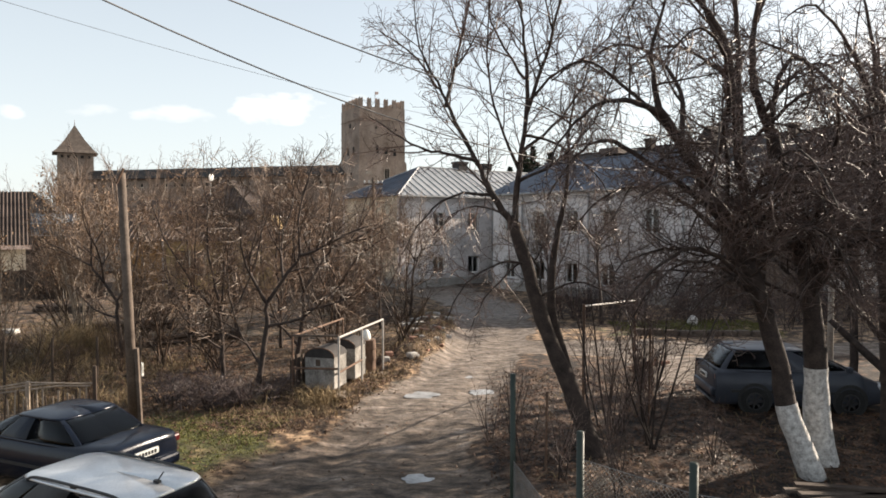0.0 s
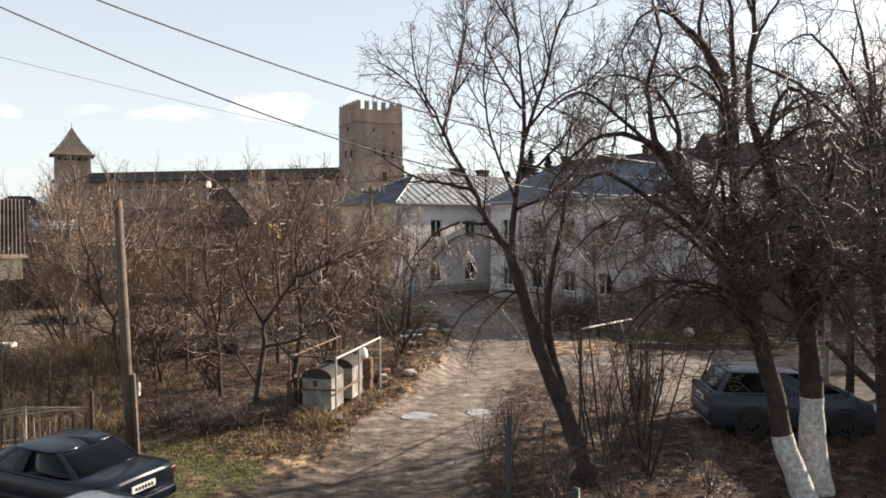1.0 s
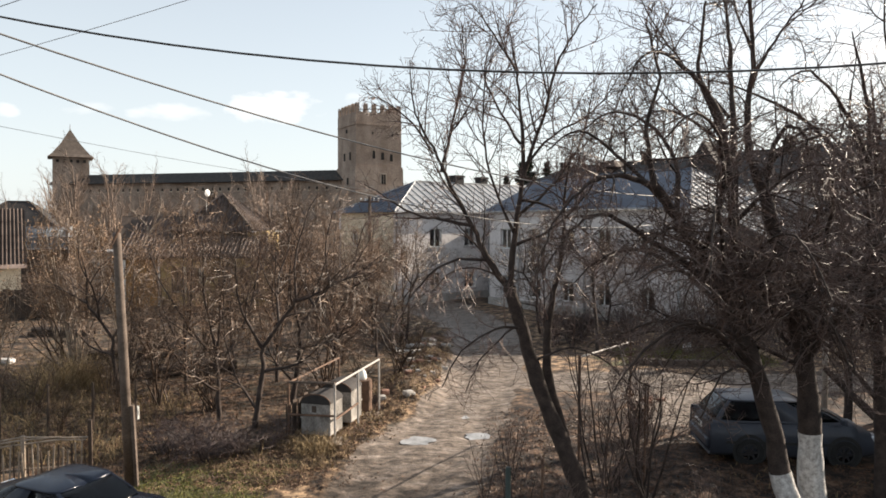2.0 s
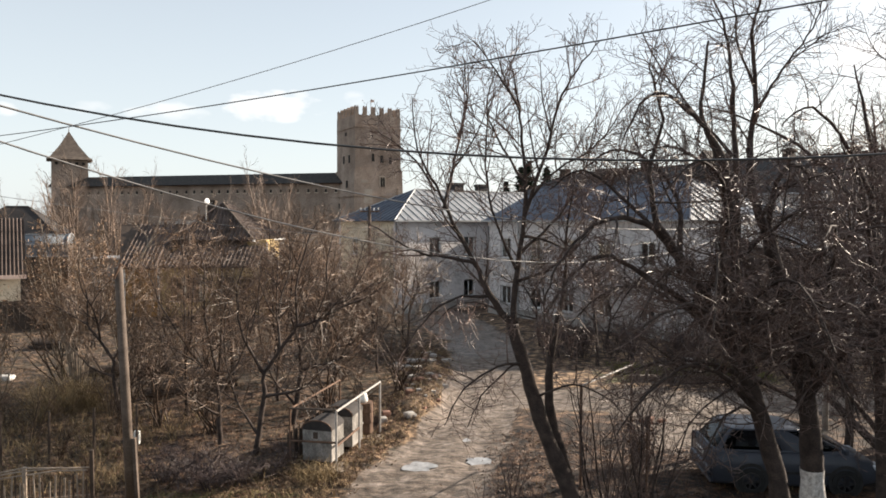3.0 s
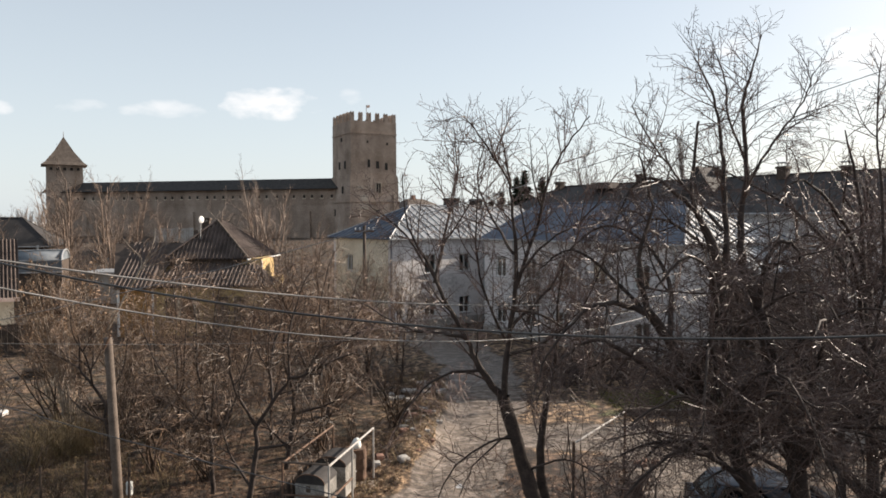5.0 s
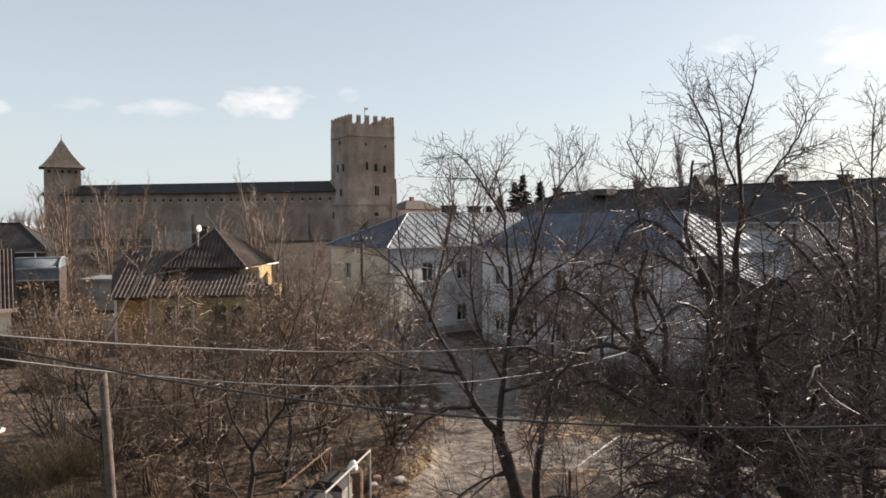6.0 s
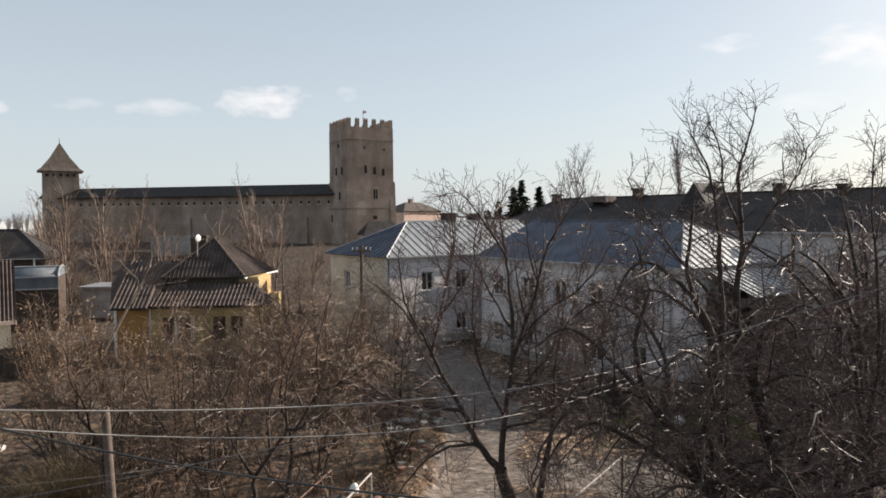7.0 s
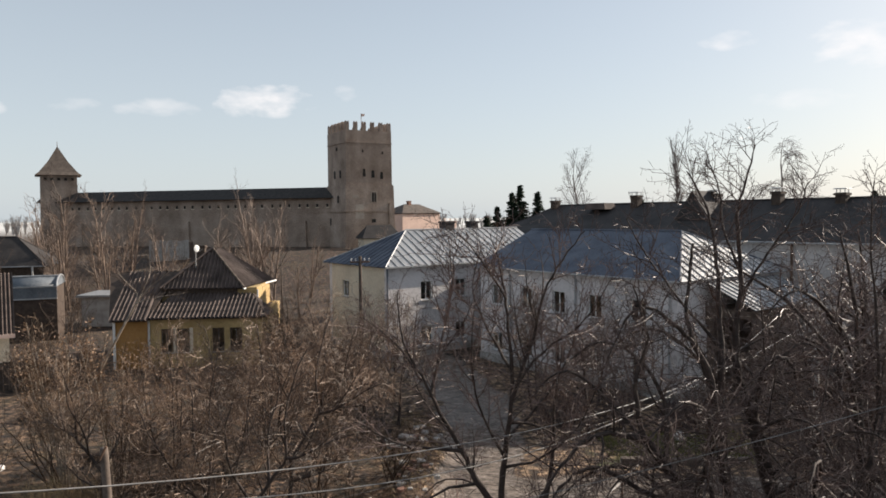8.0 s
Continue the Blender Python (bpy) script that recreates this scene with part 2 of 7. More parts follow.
# ---- mesh helpers ----
class Shape:
    """Gathers vertices and faces of one mesh."""

    def __init__(self):
        self.v, self.f = [], []

    def add(self, vs, fs):
        k = len(self.v)
        self.v.extend(vs)
        self.f.extend([tuple(i + k for i in f) for f in fs])
        return self

    def box(self, c, s, rz=0.0, top=1.0):
        """A box of size s round c, turned by rz degrees; top: scale of its upper face."""
        a = radians(rz)
        ca, sa = math.cos(a), math.sin(a)
        vs = []
        for z in (-0.5, 0.5):
            k = top if z > 0 else 1.0
            for x, y in ((-0.5, -0.5), (0.5, -0.5), (0.5, 0.5), (-0.5, 0.5)):
                px, py = x * s[0] * k, y * s[1] * k
                vs.append((c[0] + px * ca - py * sa, c[1] + px * sa + py * ca, c[2] + z * s[2]))
        return self.add(vs, [(3, 2, 1, 0), (4, 5, 6, 7), (0, 1, 5, 4), (1, 2, 6, 5), (2, 3, 7, 6), (3, 0, 4, 7)])

    def slab(self, poly, t):
        """A flat polygon (counterclockwise seen from outside) thickened inwards by t."""
        p = [Vector(q) for q in poly]
        nrm = (p[1] - p[0]).cross(p[2] - p[0]).normalized()
        n = len(p)
        vs = [tuple(q) for q in p] + [tuple(q - nrm * t) for q in p]
        fs = [tuple(range(n)), tuple(range(2 * n - 1, n - 1, -1))]
        fs += [(i, i + n, (i + 1) % n + n, (i + 1) % n) for i in range(n)]
        return self.add(vs, fs)

    def bar(self, a, b, w, h=None, up=(0, 0, 1)):
        """A square bar from a to b."""
        a, b, h = Vector(a), Vector(b), h or w
        d = (b - a).normalized()
        upv = Vector(up)
        if abs(d.dot(upv)) > 0.98:
            upv = Vector((0, 1, 0))
        s = d.cross(upv).normalized()
        t = s.cross(d).normalized()
        vs = [tuple(q + s * (i * w / 2) + t * (j * h / 2)) for q in (a, b) for i, j in ((-1, -1), (1, -1), (1, 1), (-1, 1))]
        return self.add(vs, [(0, 1, 2, 3), (7, 6, 5, 4), (0, 4, 5, 1), (1, 5, 6, 2), (2, 6, 7, 3), (3, 7, 4, 0)])

    def tube(self, pts, rad, sides=6, caps=True):
        k = len(self.v)
        n = len(pts)
        t0 = (pts[1] - pts[0]).normalized()
        ref = Vector((1, 0, 0)) if abs(t0.x) < 0.8 else Vector((0, 1, 0))
        s = t0.cross(ref).normalized()
        ang = [(math.cos(2 * math.pi * i / sides), math.sin(2 * math.pi * i / sides)) for i in range(sides)]
        for i, p in enumerate(pts):
            t = (pts[min(i + 1, n - 1)] - pts[max(i - 1, 0)]).normalized()
            s = (s - t * s.dot(t)).normalized()
            b = t.cross(s)
            r = rad[i]
            for ca, sa in ang:
                self.v.append((p.x + r * (s.x * ca + b.x * sa), p.y + r * (s.y * ca + b.y * sa), p.z + r * (s.z * ca + b.z * sa)))
        for i in range(n - 1):
            for j in range(sides):
                q = k + i * sides
                j2 = (j + 1) % sides
                self.f.append((q + j, q + j2, q + sides + j2, q + sides + j))
        if caps:
            self.f.append(tuple(k + sides - 1 - j for j in range(sides)))
            self.f.append(tuple(k + (n - 1) * sides + j for j in range(sides)))
        return self

    def ring(self, c, axis, r0, r1, w, n=20):
        """A hollow or solid disc of width w round an axis: 'x' or 'y'."""
        vs, fs = [], []
        for i in range(n):
            a = 2 * math.pi * i / n
            for r, o in ((r1, -w / 2), (r1, w / 2), (r0, w / 2), (r0, -w / 2)):
                p, q = r * math.cos(a), r * math.sin(a)
                vs.append((c[0] + p, c[1] + o, c[2] + q) if axis == "y" else (c[0] + o, c[1] + p, c[2] + q))
        for i in range(n):
            j = (i + 1) % n
            for k in range(4):
                k2 = (k + 1) % 4
                fs.append((4 * i + k, 4 * i + k2, 4 * j + k2, 4 * j + k))
        return self.add(vs, fs)

    def mesh(self, name):
        me = bpy.data.meshes.new(name)
        me.from_pydata(self.v, [], self.f)
        me.update()
        return me


def fix_normals(me):
    bm = bmesh.new()
    bm.from_mesh(me)
    bmesh.ops.recalc_face_normals(bm, faces=bm.faces)
    bm.to_mesh(me)
    bm.free()


def part(name, shape, material, parent=None, label="", smooth=False, bevel=0.0, fix=True):
    """Links a shape as one mesh object under a thing or part (None: top level)."""
    me = shape.mesh(name)
    if fix and len(me.polygons) < 20000:
        fix_normals(me)
    me.materials.append(material)
    if smooth:
        me.shade_smooth()
    ob = new(name, me)
    ob.parent = parent
    if bevel:
        mod = ob.modifiers.new("bevel", "BEVEL")
        mod.width, mod.segments, mod.limit_method = bevel, 2, "ANGLE"
    if label:
        tagged(ob, label)
    return ob


def thing(name, m, label, category, group="", kind=""):
    ob = new(name)
    ob.matrix_basis = m
    return tagged(ob, label, category, group, kind)


def lerp(a, b, t):
    return a + (b - a) * t


def step(a, b, x):
    t = min(1.0, max(0.0, (x - a) / (b - a)))
    return t * t * (3 - 2 * t)


# ---- ground ----
def mound(x, y):
    """The castle hill."""
    return 4.6 * step(82, 112, y + 0.12 * x) * (1 - step(60, 120, x))


def road_centre(y):
    """Middle of the dirt road, and half its width."""
    keys = ((-80, -4.0, 2.6), (0, -2.2, 2.6), (8, -1.9, 2.5), (11, -1.5, 2.2), (14, -1.0, 1.7), (18, 0.05, 1.45), (20, 0.65, 1.25), (22, 1.2, 1.2), (24, 1.55, 1.25), (28, 2.0, 1.5), (36, 2.2, 1.8), (42, 0.6, 2.2), (60, -4.0, 2.2))
    for (y0, c0, w0), (y1, c1, w1) in zip(keys, keys[1:]):
        if y0 <= y <= y1:
            t = (y - y0) / (y1 - y0)
            return lerp(c0, c1, t), lerp(w0, w1, t)
    return keys[-1][1], keys[-1][2]


def on_road(x, y):
    """Above 0 on bare tracks: the road, the side drive and the car's parking place."""
    if y < -80 or y > 60:
        return -1.0
    c, w = road_centre(y)
    a = 1 - abs(x - c) / w
    wob = 0.35 * noise.noise((x * 0.7, y * 0.7, 3.1))
    drive = 1 - abs(y - (24.0 - 0.05 * x)) / 1.4 if 0 < x < 26 else -1.0
    park = 1 - max(abs(x - 7.4) / 1.9, abs(y - 20.4) / 2.0)
    return max(a, drive, park) + wob


PUDDLES = ((-0.4, 11.8, 0.26, 0.2), (-0.52, 17.3, 0.36, 0.3), (1.05, 17.9, 0.36, 0.3), (0.7, 19.6, 0.2, 0.16))


def bank(x, y):
    """The low bank of bare earth along the road beyond the bins."""
    c, w = road_centre(y)
    d = c - w - 0.75 - x
    return math.exp(-(d / 0.75) ** 2) * step(19.5, 21.5, y) * (1 - step(29.0, 32.0, y))


def ground_z(x, y):
    z = mound(x, y)
    if 18 < y < 33 and -6 < x < 4:
        z += 0.42 * bank(x, y) * (1 + 0.5 * noise.noise((x * 1.3, y * 1.3, 8.0)))
    if -60 < x < 60 and -20 < y < 110:
        z += 0.08 * step(13, 18, y) - 0.05
        r = on_road(x, y)
        z += 0.10 * noise.noise((x * 0.35, y * 0.35, 0.0)) + 0.035 * noise.noise((x * 1.7, y * 1.7, 5.0))
        z += 0.06 * (1 - step(-0.1, 0.15, r)) + 0.012 * noise.noise((x * 5.0, y * 5.0, 9.0))
        if 4 < y < 60:
            c, w = road_centre(y)
            for o in (-0.78, 0.72):
                z -= 0.045 * math.exp(-((x - c - o - 0.12 * noise.noise((y * 0.4, o, 0))) / 0.2) ** 2)
        for px, py, rx, ry in PUDDLES:
            q = math.hypot((x - px) / rx, (y - py) / ry)
            if q < 1.6:
                z -= 0.05 * (1 - step(0.7, 1.6, q))
    return z


def axis(fine0, fine1, stp, far0, far1):
    out = []
    p, d = fine0, stp
    while p > far0:
        d *= 1.35
        p -= d
        out.append(p)
    out.reverse()
    k = int((fine1 - fine0) / stp)
    out += [fine0 + i * stp for i in range(k + 1)]
    p, d = out[-1], stp
    while p < far1:
        d *= 1.35
        p += d
        out.append(p)
    return out


def ground_material():
    """Soil with a dirt road, dry grass and leaf litter, told apart by a painted mask."""
    m = bpy.data.materials.new("yard_ground")
    m.use_nodes = True
    nt = m.node_tree
    n, l = nt.nodes, nt.links
    bsdf = n["Principled BSDF"]
    co = n.new("ShaderNodeTexCoord")

    def tex(scale, detail, stretch=None):
        t = n.new("ShaderNodeTexNoise")
        t.inputs["Scale"].default_value, t.inputs["Detail"].default_value = scale, detail
        if stretch:
            mp = n.new("ShaderNodeMapping")
            mp.inputs["Scale"].default_value = stretch
            l.new(co.outputs["Object"], mp.inputs[0])
            l.new(mp.outputs[0], t.inputs["Vector"])
        else:
            l.new(co.outputs["Object"], t.inputs["Vector"])
        return t

    def ramp(src, stops):
        r = n.new("ShaderNodeValToRGB")
        r.color_ramp.elements[0].position, r.color_ramp.elements[0].color = stops[0][0], (*stops[0][1], 1)
        r.color_ramp.elements[1].position, r.color_ramp.elements[1].color = stops[-1][0], (*stops[-1][1], 1)
        for p, c in stops[1:-1]:
            r.color_ramp.elements.new(p).color = (*c, 1)
        l.new(src, r.inputs[0])
        return r

    def mixc(f, a, b):
        x = n.new("ShaderNodeMix")
        x.data_type = "RGBA"
        l.new(f, x.inputs[0])
        l.new(a, x.inputs[6])
        l.new(b, x.inputs[7])
        return x.outputs[2]

    big, mid, small = tex(0.5, 6), tex(3.0, 8), tex(22.0, 6)
    rut = tex(1.0, 12, (1.6, 3.2, 2.0))
    grit = tex(5.0, 12, (0.9, 1.5, 1.0))
    soil = ramp(mid.outputs[0], ((0.36, (0.011, 0.007, 0.005)), (0.5, (0.032, 0.0185, 0.0128)), (0.64, (0.12, 0.071, 0.047))))
    grass = ramp(mid.outputs[0], ((0.36, (0.02, 0.0125, 0.008)), (0.49, (0.12, 0.075, 0.044)), (0.62, (0.42, 0.285, 0.172))))
    dirt = ramp(rut.outputs[0], ((0.3, (0.088, 0.067, 0.053)), (0.47, (0.165, 0.134, 0.11)), (0.6, (0.225, 0.188, 0.161)), (0.75, (0.34, 0.294, 0.26))))
    moss = ramp(small.outputs[0], ((0.3, (0.0375, 0.04125, 0.01125)), (0.7, (0.12, 0.12, 0.0375))))
    att = n.new("ShaderNodeVertexColor")
    att.layer_name = "ground_kind"
    sep = n.new("ShaderNodeSeparateColor")
    l.new(att.outputs[0], sep.inputs[0])
    c = mixc(sep.outputs[1], soil.outputs[0], grass.outputs[0])
    mm = n.new("ShaderNodeMath")
    mm.operation = "MULTIPLY"
    l.new(sep.outputs[2], mm.inputs[0])
    l.new(ramp(big.outputs[0], ((0.46, (0, 0, 0)), (0.58, (1, 1, 1)))).outputs[0], mm.inputs[1])
    c = mixc(mm.outputs[0], c, moss.outputs[0])
    # frayed edges of the road
    fr = n.new("ShaderNodeMath")
    fr.operation = "MULTIPLY_ADD"
    l.new(mid.outputs[0], fr.inputs[0])
    fr.inputs[1].default_value = 0.9
    sub = n.new("ShaderNodeMath")
    sub.operation = "SUBTRACT"
    l.new(sep.outputs[0], sub.inputs[0])
    sub.inputs[1].default_value = 0.45
    l.new(sub.outputs[0], fr.inputs[2])
    # damp brown dirt at the near end; its darkness also paints tree shade
    damp_shade = ramp(rut.outputs[0], ((0.3, (0.03, 0.021, 0.015)), (0.47, (0.095, 0.071, 0.053)), (0.6, (0.15, 0.115, 0.09)), (0.74, (0.27, 0.225, 0.188))))
    bare = mixc(att.outputs[1], dirt.outputs[0], damp_shade.outputs[0])
    edge = ramp(fr.outputs[0], ((0.38, (0, 0, 0)), (0.55, (1, 1, 1))))
    c = mixc(edge.outputs[0], c, bare)
    # pebbles and clods
    peb = n.new("ShaderNodeTexVoronoi")
    peb.inputs["Scale"].default_value = 60.0
    l.new(co.outputs["Object"], peb.inputs["Vector"])
    pr = ramp(peb.outputs["Distance"], ((0.1, (1.25, 1.22, 1.2)), (0.55, (0.72, 0.7, 0.68))))
    pm = n.new("ShaderNodeMix")
    pm.data_type, pm.blend_type = "RGBA", "MULTIPLY"
    pm.inputs[0].default_value = 0.25
    l.new(c, pm.inputs[6])
    l.new(pr.outputs[0], pm.inputs[7])
    c = pm.outputs[2]
    gm = n.new("ShaderNodeMix")
    gm.data_type, gm.blend_type = "RGBA", "MULTIPLY"
    gm.inputs[0].default_value = 1.0
    l.new(c, gm.inputs[6])
    l.new(ramp(grit.outputs[0], ((0.36, (0.5, 0.49, 0.48)), (0.5, (1.0, 1.0, 1.0)), (0.66, (1.45, 1.42, 1.4)))).outputs[0], gm.inputs[7])
    c = gm.outputs[2]
    # haze painted into the far ground: its colour pales with distance
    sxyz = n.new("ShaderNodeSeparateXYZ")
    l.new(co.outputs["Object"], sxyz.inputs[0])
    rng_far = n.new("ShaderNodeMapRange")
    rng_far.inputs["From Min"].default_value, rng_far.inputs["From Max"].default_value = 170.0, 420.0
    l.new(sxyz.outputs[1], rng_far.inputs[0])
    far_haze = ramp(big.outputs[0], ((0.3, (0.5, 0.5, 0.48)), (0.7, (0.66, 0.66, 0.64))))
    c = mixc(rng_far.outputs[0], c, far_haze.outputs[0])
    sm = n.new("ShaderNodeMix")
    sm.data_type, sm.blend_type = "RGBA", "OVERLAY"
    sm.inputs[0].default_value = 0.85
    l.new(c, sm.inputs[6])
    l.new(small.outputs[0], sm.inputs[7])
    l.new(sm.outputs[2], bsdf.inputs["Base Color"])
    # damp hollows on the road
    wet = ramp(big.outputs[0], ((0.62, (0.93, 0.93, 0.93)), (0.72, (0.5, 0.5, 0.5))))
    film = n.new("ShaderNodeAttribute")
    film.attribute_name = "meltwater"
    rm = n.new("ShaderNodeMix")
    l.new(film.outputs["Fac"], rm.inputs[0])
    l.new(wet.outputs[0], rm.inputs[2])
    rm.inputs[3].default_value = 0.4
    l.new(rm.outputs[0], bsdf.inputs["Roughness"])
    bp = n.new("ShaderNodeBump")
    bp.inputs["Strength"].default_value, bp.inputs["Distance"].default_value = 0.75, 0.05
    ad = n.new("ShaderNodeMath")
    l.new(mid.outputs[0], ad.inputs[0])
    ps = n.new("ShaderNodeMath")
    ps.operation = "MULTIPLY"
    ps.inputs[1].default_value = 0.25
    l.new(peb.outputs["Distance"], ps.inputs[0])
    l.new(ps.outputs[0], ad.inputs[1])
    l.new(ad.outputs[0], bp.inputs["Height"])
    l.new(bp.outputs[0], bsdf.inputs["Normal"])
    return m


def build_ground():
    xs = axis(-16.0, 16.0, 0.25, -2500, 2500)
    ys = axis(2.0, 46.0, 0.25, -300, 4200)
    nx = len(xs)
    vs = [(x, y, ground_z(x, y)) for y in ys for x in xs]
    fs = [(j * nx + i, j * nx + i + 1, (j + 1) * nx + i + 1, (j + 1) * nx + i) for j in range(len(ys) - 1) for i in range(nx - 1)]
    me = bpy.data.meshes.new("ground")
    me.from_pydata(vs, [], fs)
    me.materials.append(ground_material())
    me.shade_smooth()
    lay = me.color_attributes.new("ground_kind", "FLOAT_COLOR", "POINT")
    data = []
    for x, y, z in vs:
        r = step(-0.3, 0.3, on_road(x, y)) * lerp(0.85, 1.0, step(12.5, 17.5, y + 0.5 * x))
        r = max(r, 0.36 * bank(x, y))
        c, w = road_centre(y)
        right = step(0.0, 0.9, x - c - w * 0.6) if y < 22 else 0.25
        g = (1 - 0.9 * right) * (lerp(1.0, 0.25 if x > -6.5 else 0.3, step(1.6, 3.0, c - w - x)) if y > 15 else 1.0)
        g *= 1 - 0.7 * step(40.0, 50.0, y)
        moss = 1.0 if (-6.6 < x < -3.2 and 11.4 < y < 15.6) or (6 < x < 13 and 26 < y < 30) else (0.12 if x < c else 0.0)
        data += [r, g, moss, max(0.2, 1.0 - step(12.0, 18.5, y + 0.45 * x + 0.8 * noise.noise((x * 0.6, y * 0.6, 1.5))))]
    lay.data.foreach_set("color", data)
    # meltwater lies on the lane in the shade of the houses
    lay = me.attributes.new("meltwater", "FLOAT", "POINT")
    lay.data.foreach_set("value", [step(30.0, 32.5, y) * (1 - step(41.5, 44.0, y)) * step(-0.2, 0.25, on_road(x, y)) if 29 < y < 45 else 0.0 for x, y, z in vs])
    return tagged(new("ground", me), "bare spring ground with dirt road, dry grass and leaf litter", "ground", kind="structure")


build_ground()

# ---- buildings ----
def wall_panel(L, H, T, holes, m, top=None):
    """A wall of length L and thickness T with real openings (x0, z0, x1, z1); m places it; its outside faces -y."""
    s = Shape()
    xs = sorted({0.0, L, *[h[0] for h in holes], *[h[2] for h in holes]})
    zs = sorted({0.0, H, *[h[1] for h in holes], *[h[3] for h in holes]})

    def is_open(i, j):
        if i < 0 or j < 0 or i >= len(xs) - 1 or j >= len(zs) - 1:
            return True
        cx, cz = (xs[i] + xs[i + 1]) / 2, (zs[j] + zs[j + 1]) / 2
        return any(h[0] < cx < h[2] and h[1] < cz < h[3] for h in holes)

    def quad(*p):
        s.add([tuple(m @ Vector(q)) for q in p], [(0, 1, 2, 3)])

    for i in range(len(xs) - 1):
        for j in range(len(zs) - 1):
            if is_open(i, j):
                continue
            x0, x1, z0, z1 = xs[i], xs[i + 1], zs[j], zs[j + 1]
            quad((x0, 0, z0), (x1, 0, z0), (x1, 0, z1), (x0, 0, z1))
            quad((x1, T, z0), (x0, T, z0), (x0, T, z1), (x1, T, z1))
            if is_open(i - 1, j):
                quad((x0, T, z0), (x0, 0, z0), (x0, 0, z1), (x0, T, z1))
            if is_open(i + 1, j):
                quad((x1, 0, z0), (x1, T, z0), (x1, T, z1), (x1, 0, z1))
            if is_open(i, j - 1):
                quad((x0, T, z0), (x1, T, z0), (x1, 0, z0), (x0, 0, z0))
            if is_open(i, j + 1):
                quad((x0, 0, z1), (x1, 0, z1), (x1, T, z1), (x0, T, z1))
    return s


def add_window(parent, hole, m, T=0.35, mullions=1, frame_mat=None):
    """Frame, panes and sill in an opening of a wall panel."""
    x0, z0, x1, z1 = hole
    d = 0.12
    fr = Shape()

    def bar(ax, az, bx, bz, w):
        cx, cz = (ax + bx) / 2, (az + bz) / 2
        vs = Shape().box((cx, d + 0.03, cz), (abs(bx - ax) + (w if ax == bx else 0), 0.07, abs(bz - az) + (w if az == bz else 0)))
        fr.add([tuple(m @ Vector(v)) for v in vs.v], vs.f)

    w = 0.07
    bar(x0 + w / 2, z0, x0 + w / 2, z1, w)
    bar(x1 - w / 2, z0, x1 - w / 2, z1, w)
    bar(x0 + w, z0 + w / 2, x1 - w, z0 + w / 2, w)
    bar(x0 + w, z1 - w / 2, x1 - w, z1 - w / 2, w)
    step_x = (x1 - x0) / (mullions + 1)
    for k in range(1, mullions + 1):
        bar(x0 + k * step_x, z0 + w, x0 + k * step_x, z1 - w, 0.06)
    f = part("window_frame", fr, frame_mat or M_FRAME, parent)
    for k in range(mullions + 1):
        a, b = x0 + k * step_x + 0.05, x0 + (k + 1) * step_x - 0.05
        g = Shape().box(((a + b) / 2, d + 0.03, (z0 + z1) / 2), (b - a, 0.012, z1 - z0 - 0.1))
        q = Shape().add([tuple(m @ Vector(v)) for v in g.v], g.f)
        p = part("pane", q, M_GLASS, f)
        p.visible_shadow = False
    sl = Shape().box(((x0 + x1) / 2, 0.02, z0 - 0.025), (x1 - x0 + 0.12, 0.22, 0.04))
    part("sill", Shape().add([tuple(m @ Vector(v)) for v in sl.v], sl.f), M_TIN, f)
    return f


def slope(parent, name, a, b, c, d, material, rib=0.0, wave=0.0, thick=0.05):
    """One roof slope with eave a-b and upper edge d-c (c may equal d). rib: spacing of standing seams; wave: pitch of corrugation."""
    a, b, c, d = map(Vector, (a, b, c, d))
    e = b - a
    L = e.length
    ex = e / L
    nrm = e.cross(d - a if (d - a).length > 0 else c - a).normalized()
    up = nrm.cross(ex)
    H = (d - a).dot(up)
    xd, xc = (d - a).dot(ex), (c - a).dot(ex)

    def reach(x):
        """Height up the slope at x along the eave."""
        if x < xd:
            return H * x / xd if xd > 1e-6 else H
        if x > xc:
            return H * (L - x) / (L - xc) if L - xc > 1e-6 else H
        return H

    s = Shape()
    if wave:
        k = max(4, int(L / (wave / 4)))
        rows = 4
        for r in range(rows):
            for i in range(k):
                x0, x1 = L * i / k, L * (i + 1) / k
                q = []
                for x, lo in ((x0, True), (x1, True), (x1, False), (x0, False)):
                    h = reach(x)
                    y0, y1 = H * r / rows, H * (r + 1) / rows + 0.06
                    y = min(h, y0 if lo else y1)
                    o = 0.075 * math.cos(2 * math.pi * x / wave) + (0.03 if lo else 0.0)
                    q.append(tuple(a + ex * x + up * y + nrm * o))
                if reach(x0) > H * r / rows or reach(x1) > H * r / rows:
                    s.add(q, [(0, 1, 2, 3)])
        ob = part(name, s, material, parent, fix=False)
        base = Shape().slab([a - nrm * 0.05, b - nrm * 0.05, c - nrm * 0.05, d - nrm * 0.05] if (c - d).length > 1e-3 else [a - nrm * 0.05, b - nrm * 0.05, c - nrm * 0.05], thick)
        part("roof_deck", base, M_WOODDARK, ob)
        return ob
    s.slab([a, b, c, d] if (c - d).length > 1e-3 else [a, b, c], thick)
    ob = part(name, s, material, parent)
    if rib:
        x = rib * 0.5
        while x < L:
            h = reach(x)
            if h > 0.3:
                p0, p1 = a + ex * x, a + ex * x + up * (h - 0.05)
                part("seam", Shape().bar(p0 + nrm * 0.02, p1 + nrm * 0.02, 0.05, 0.07, nrm), material, ob, fix=False)
            x += rib
    return ob


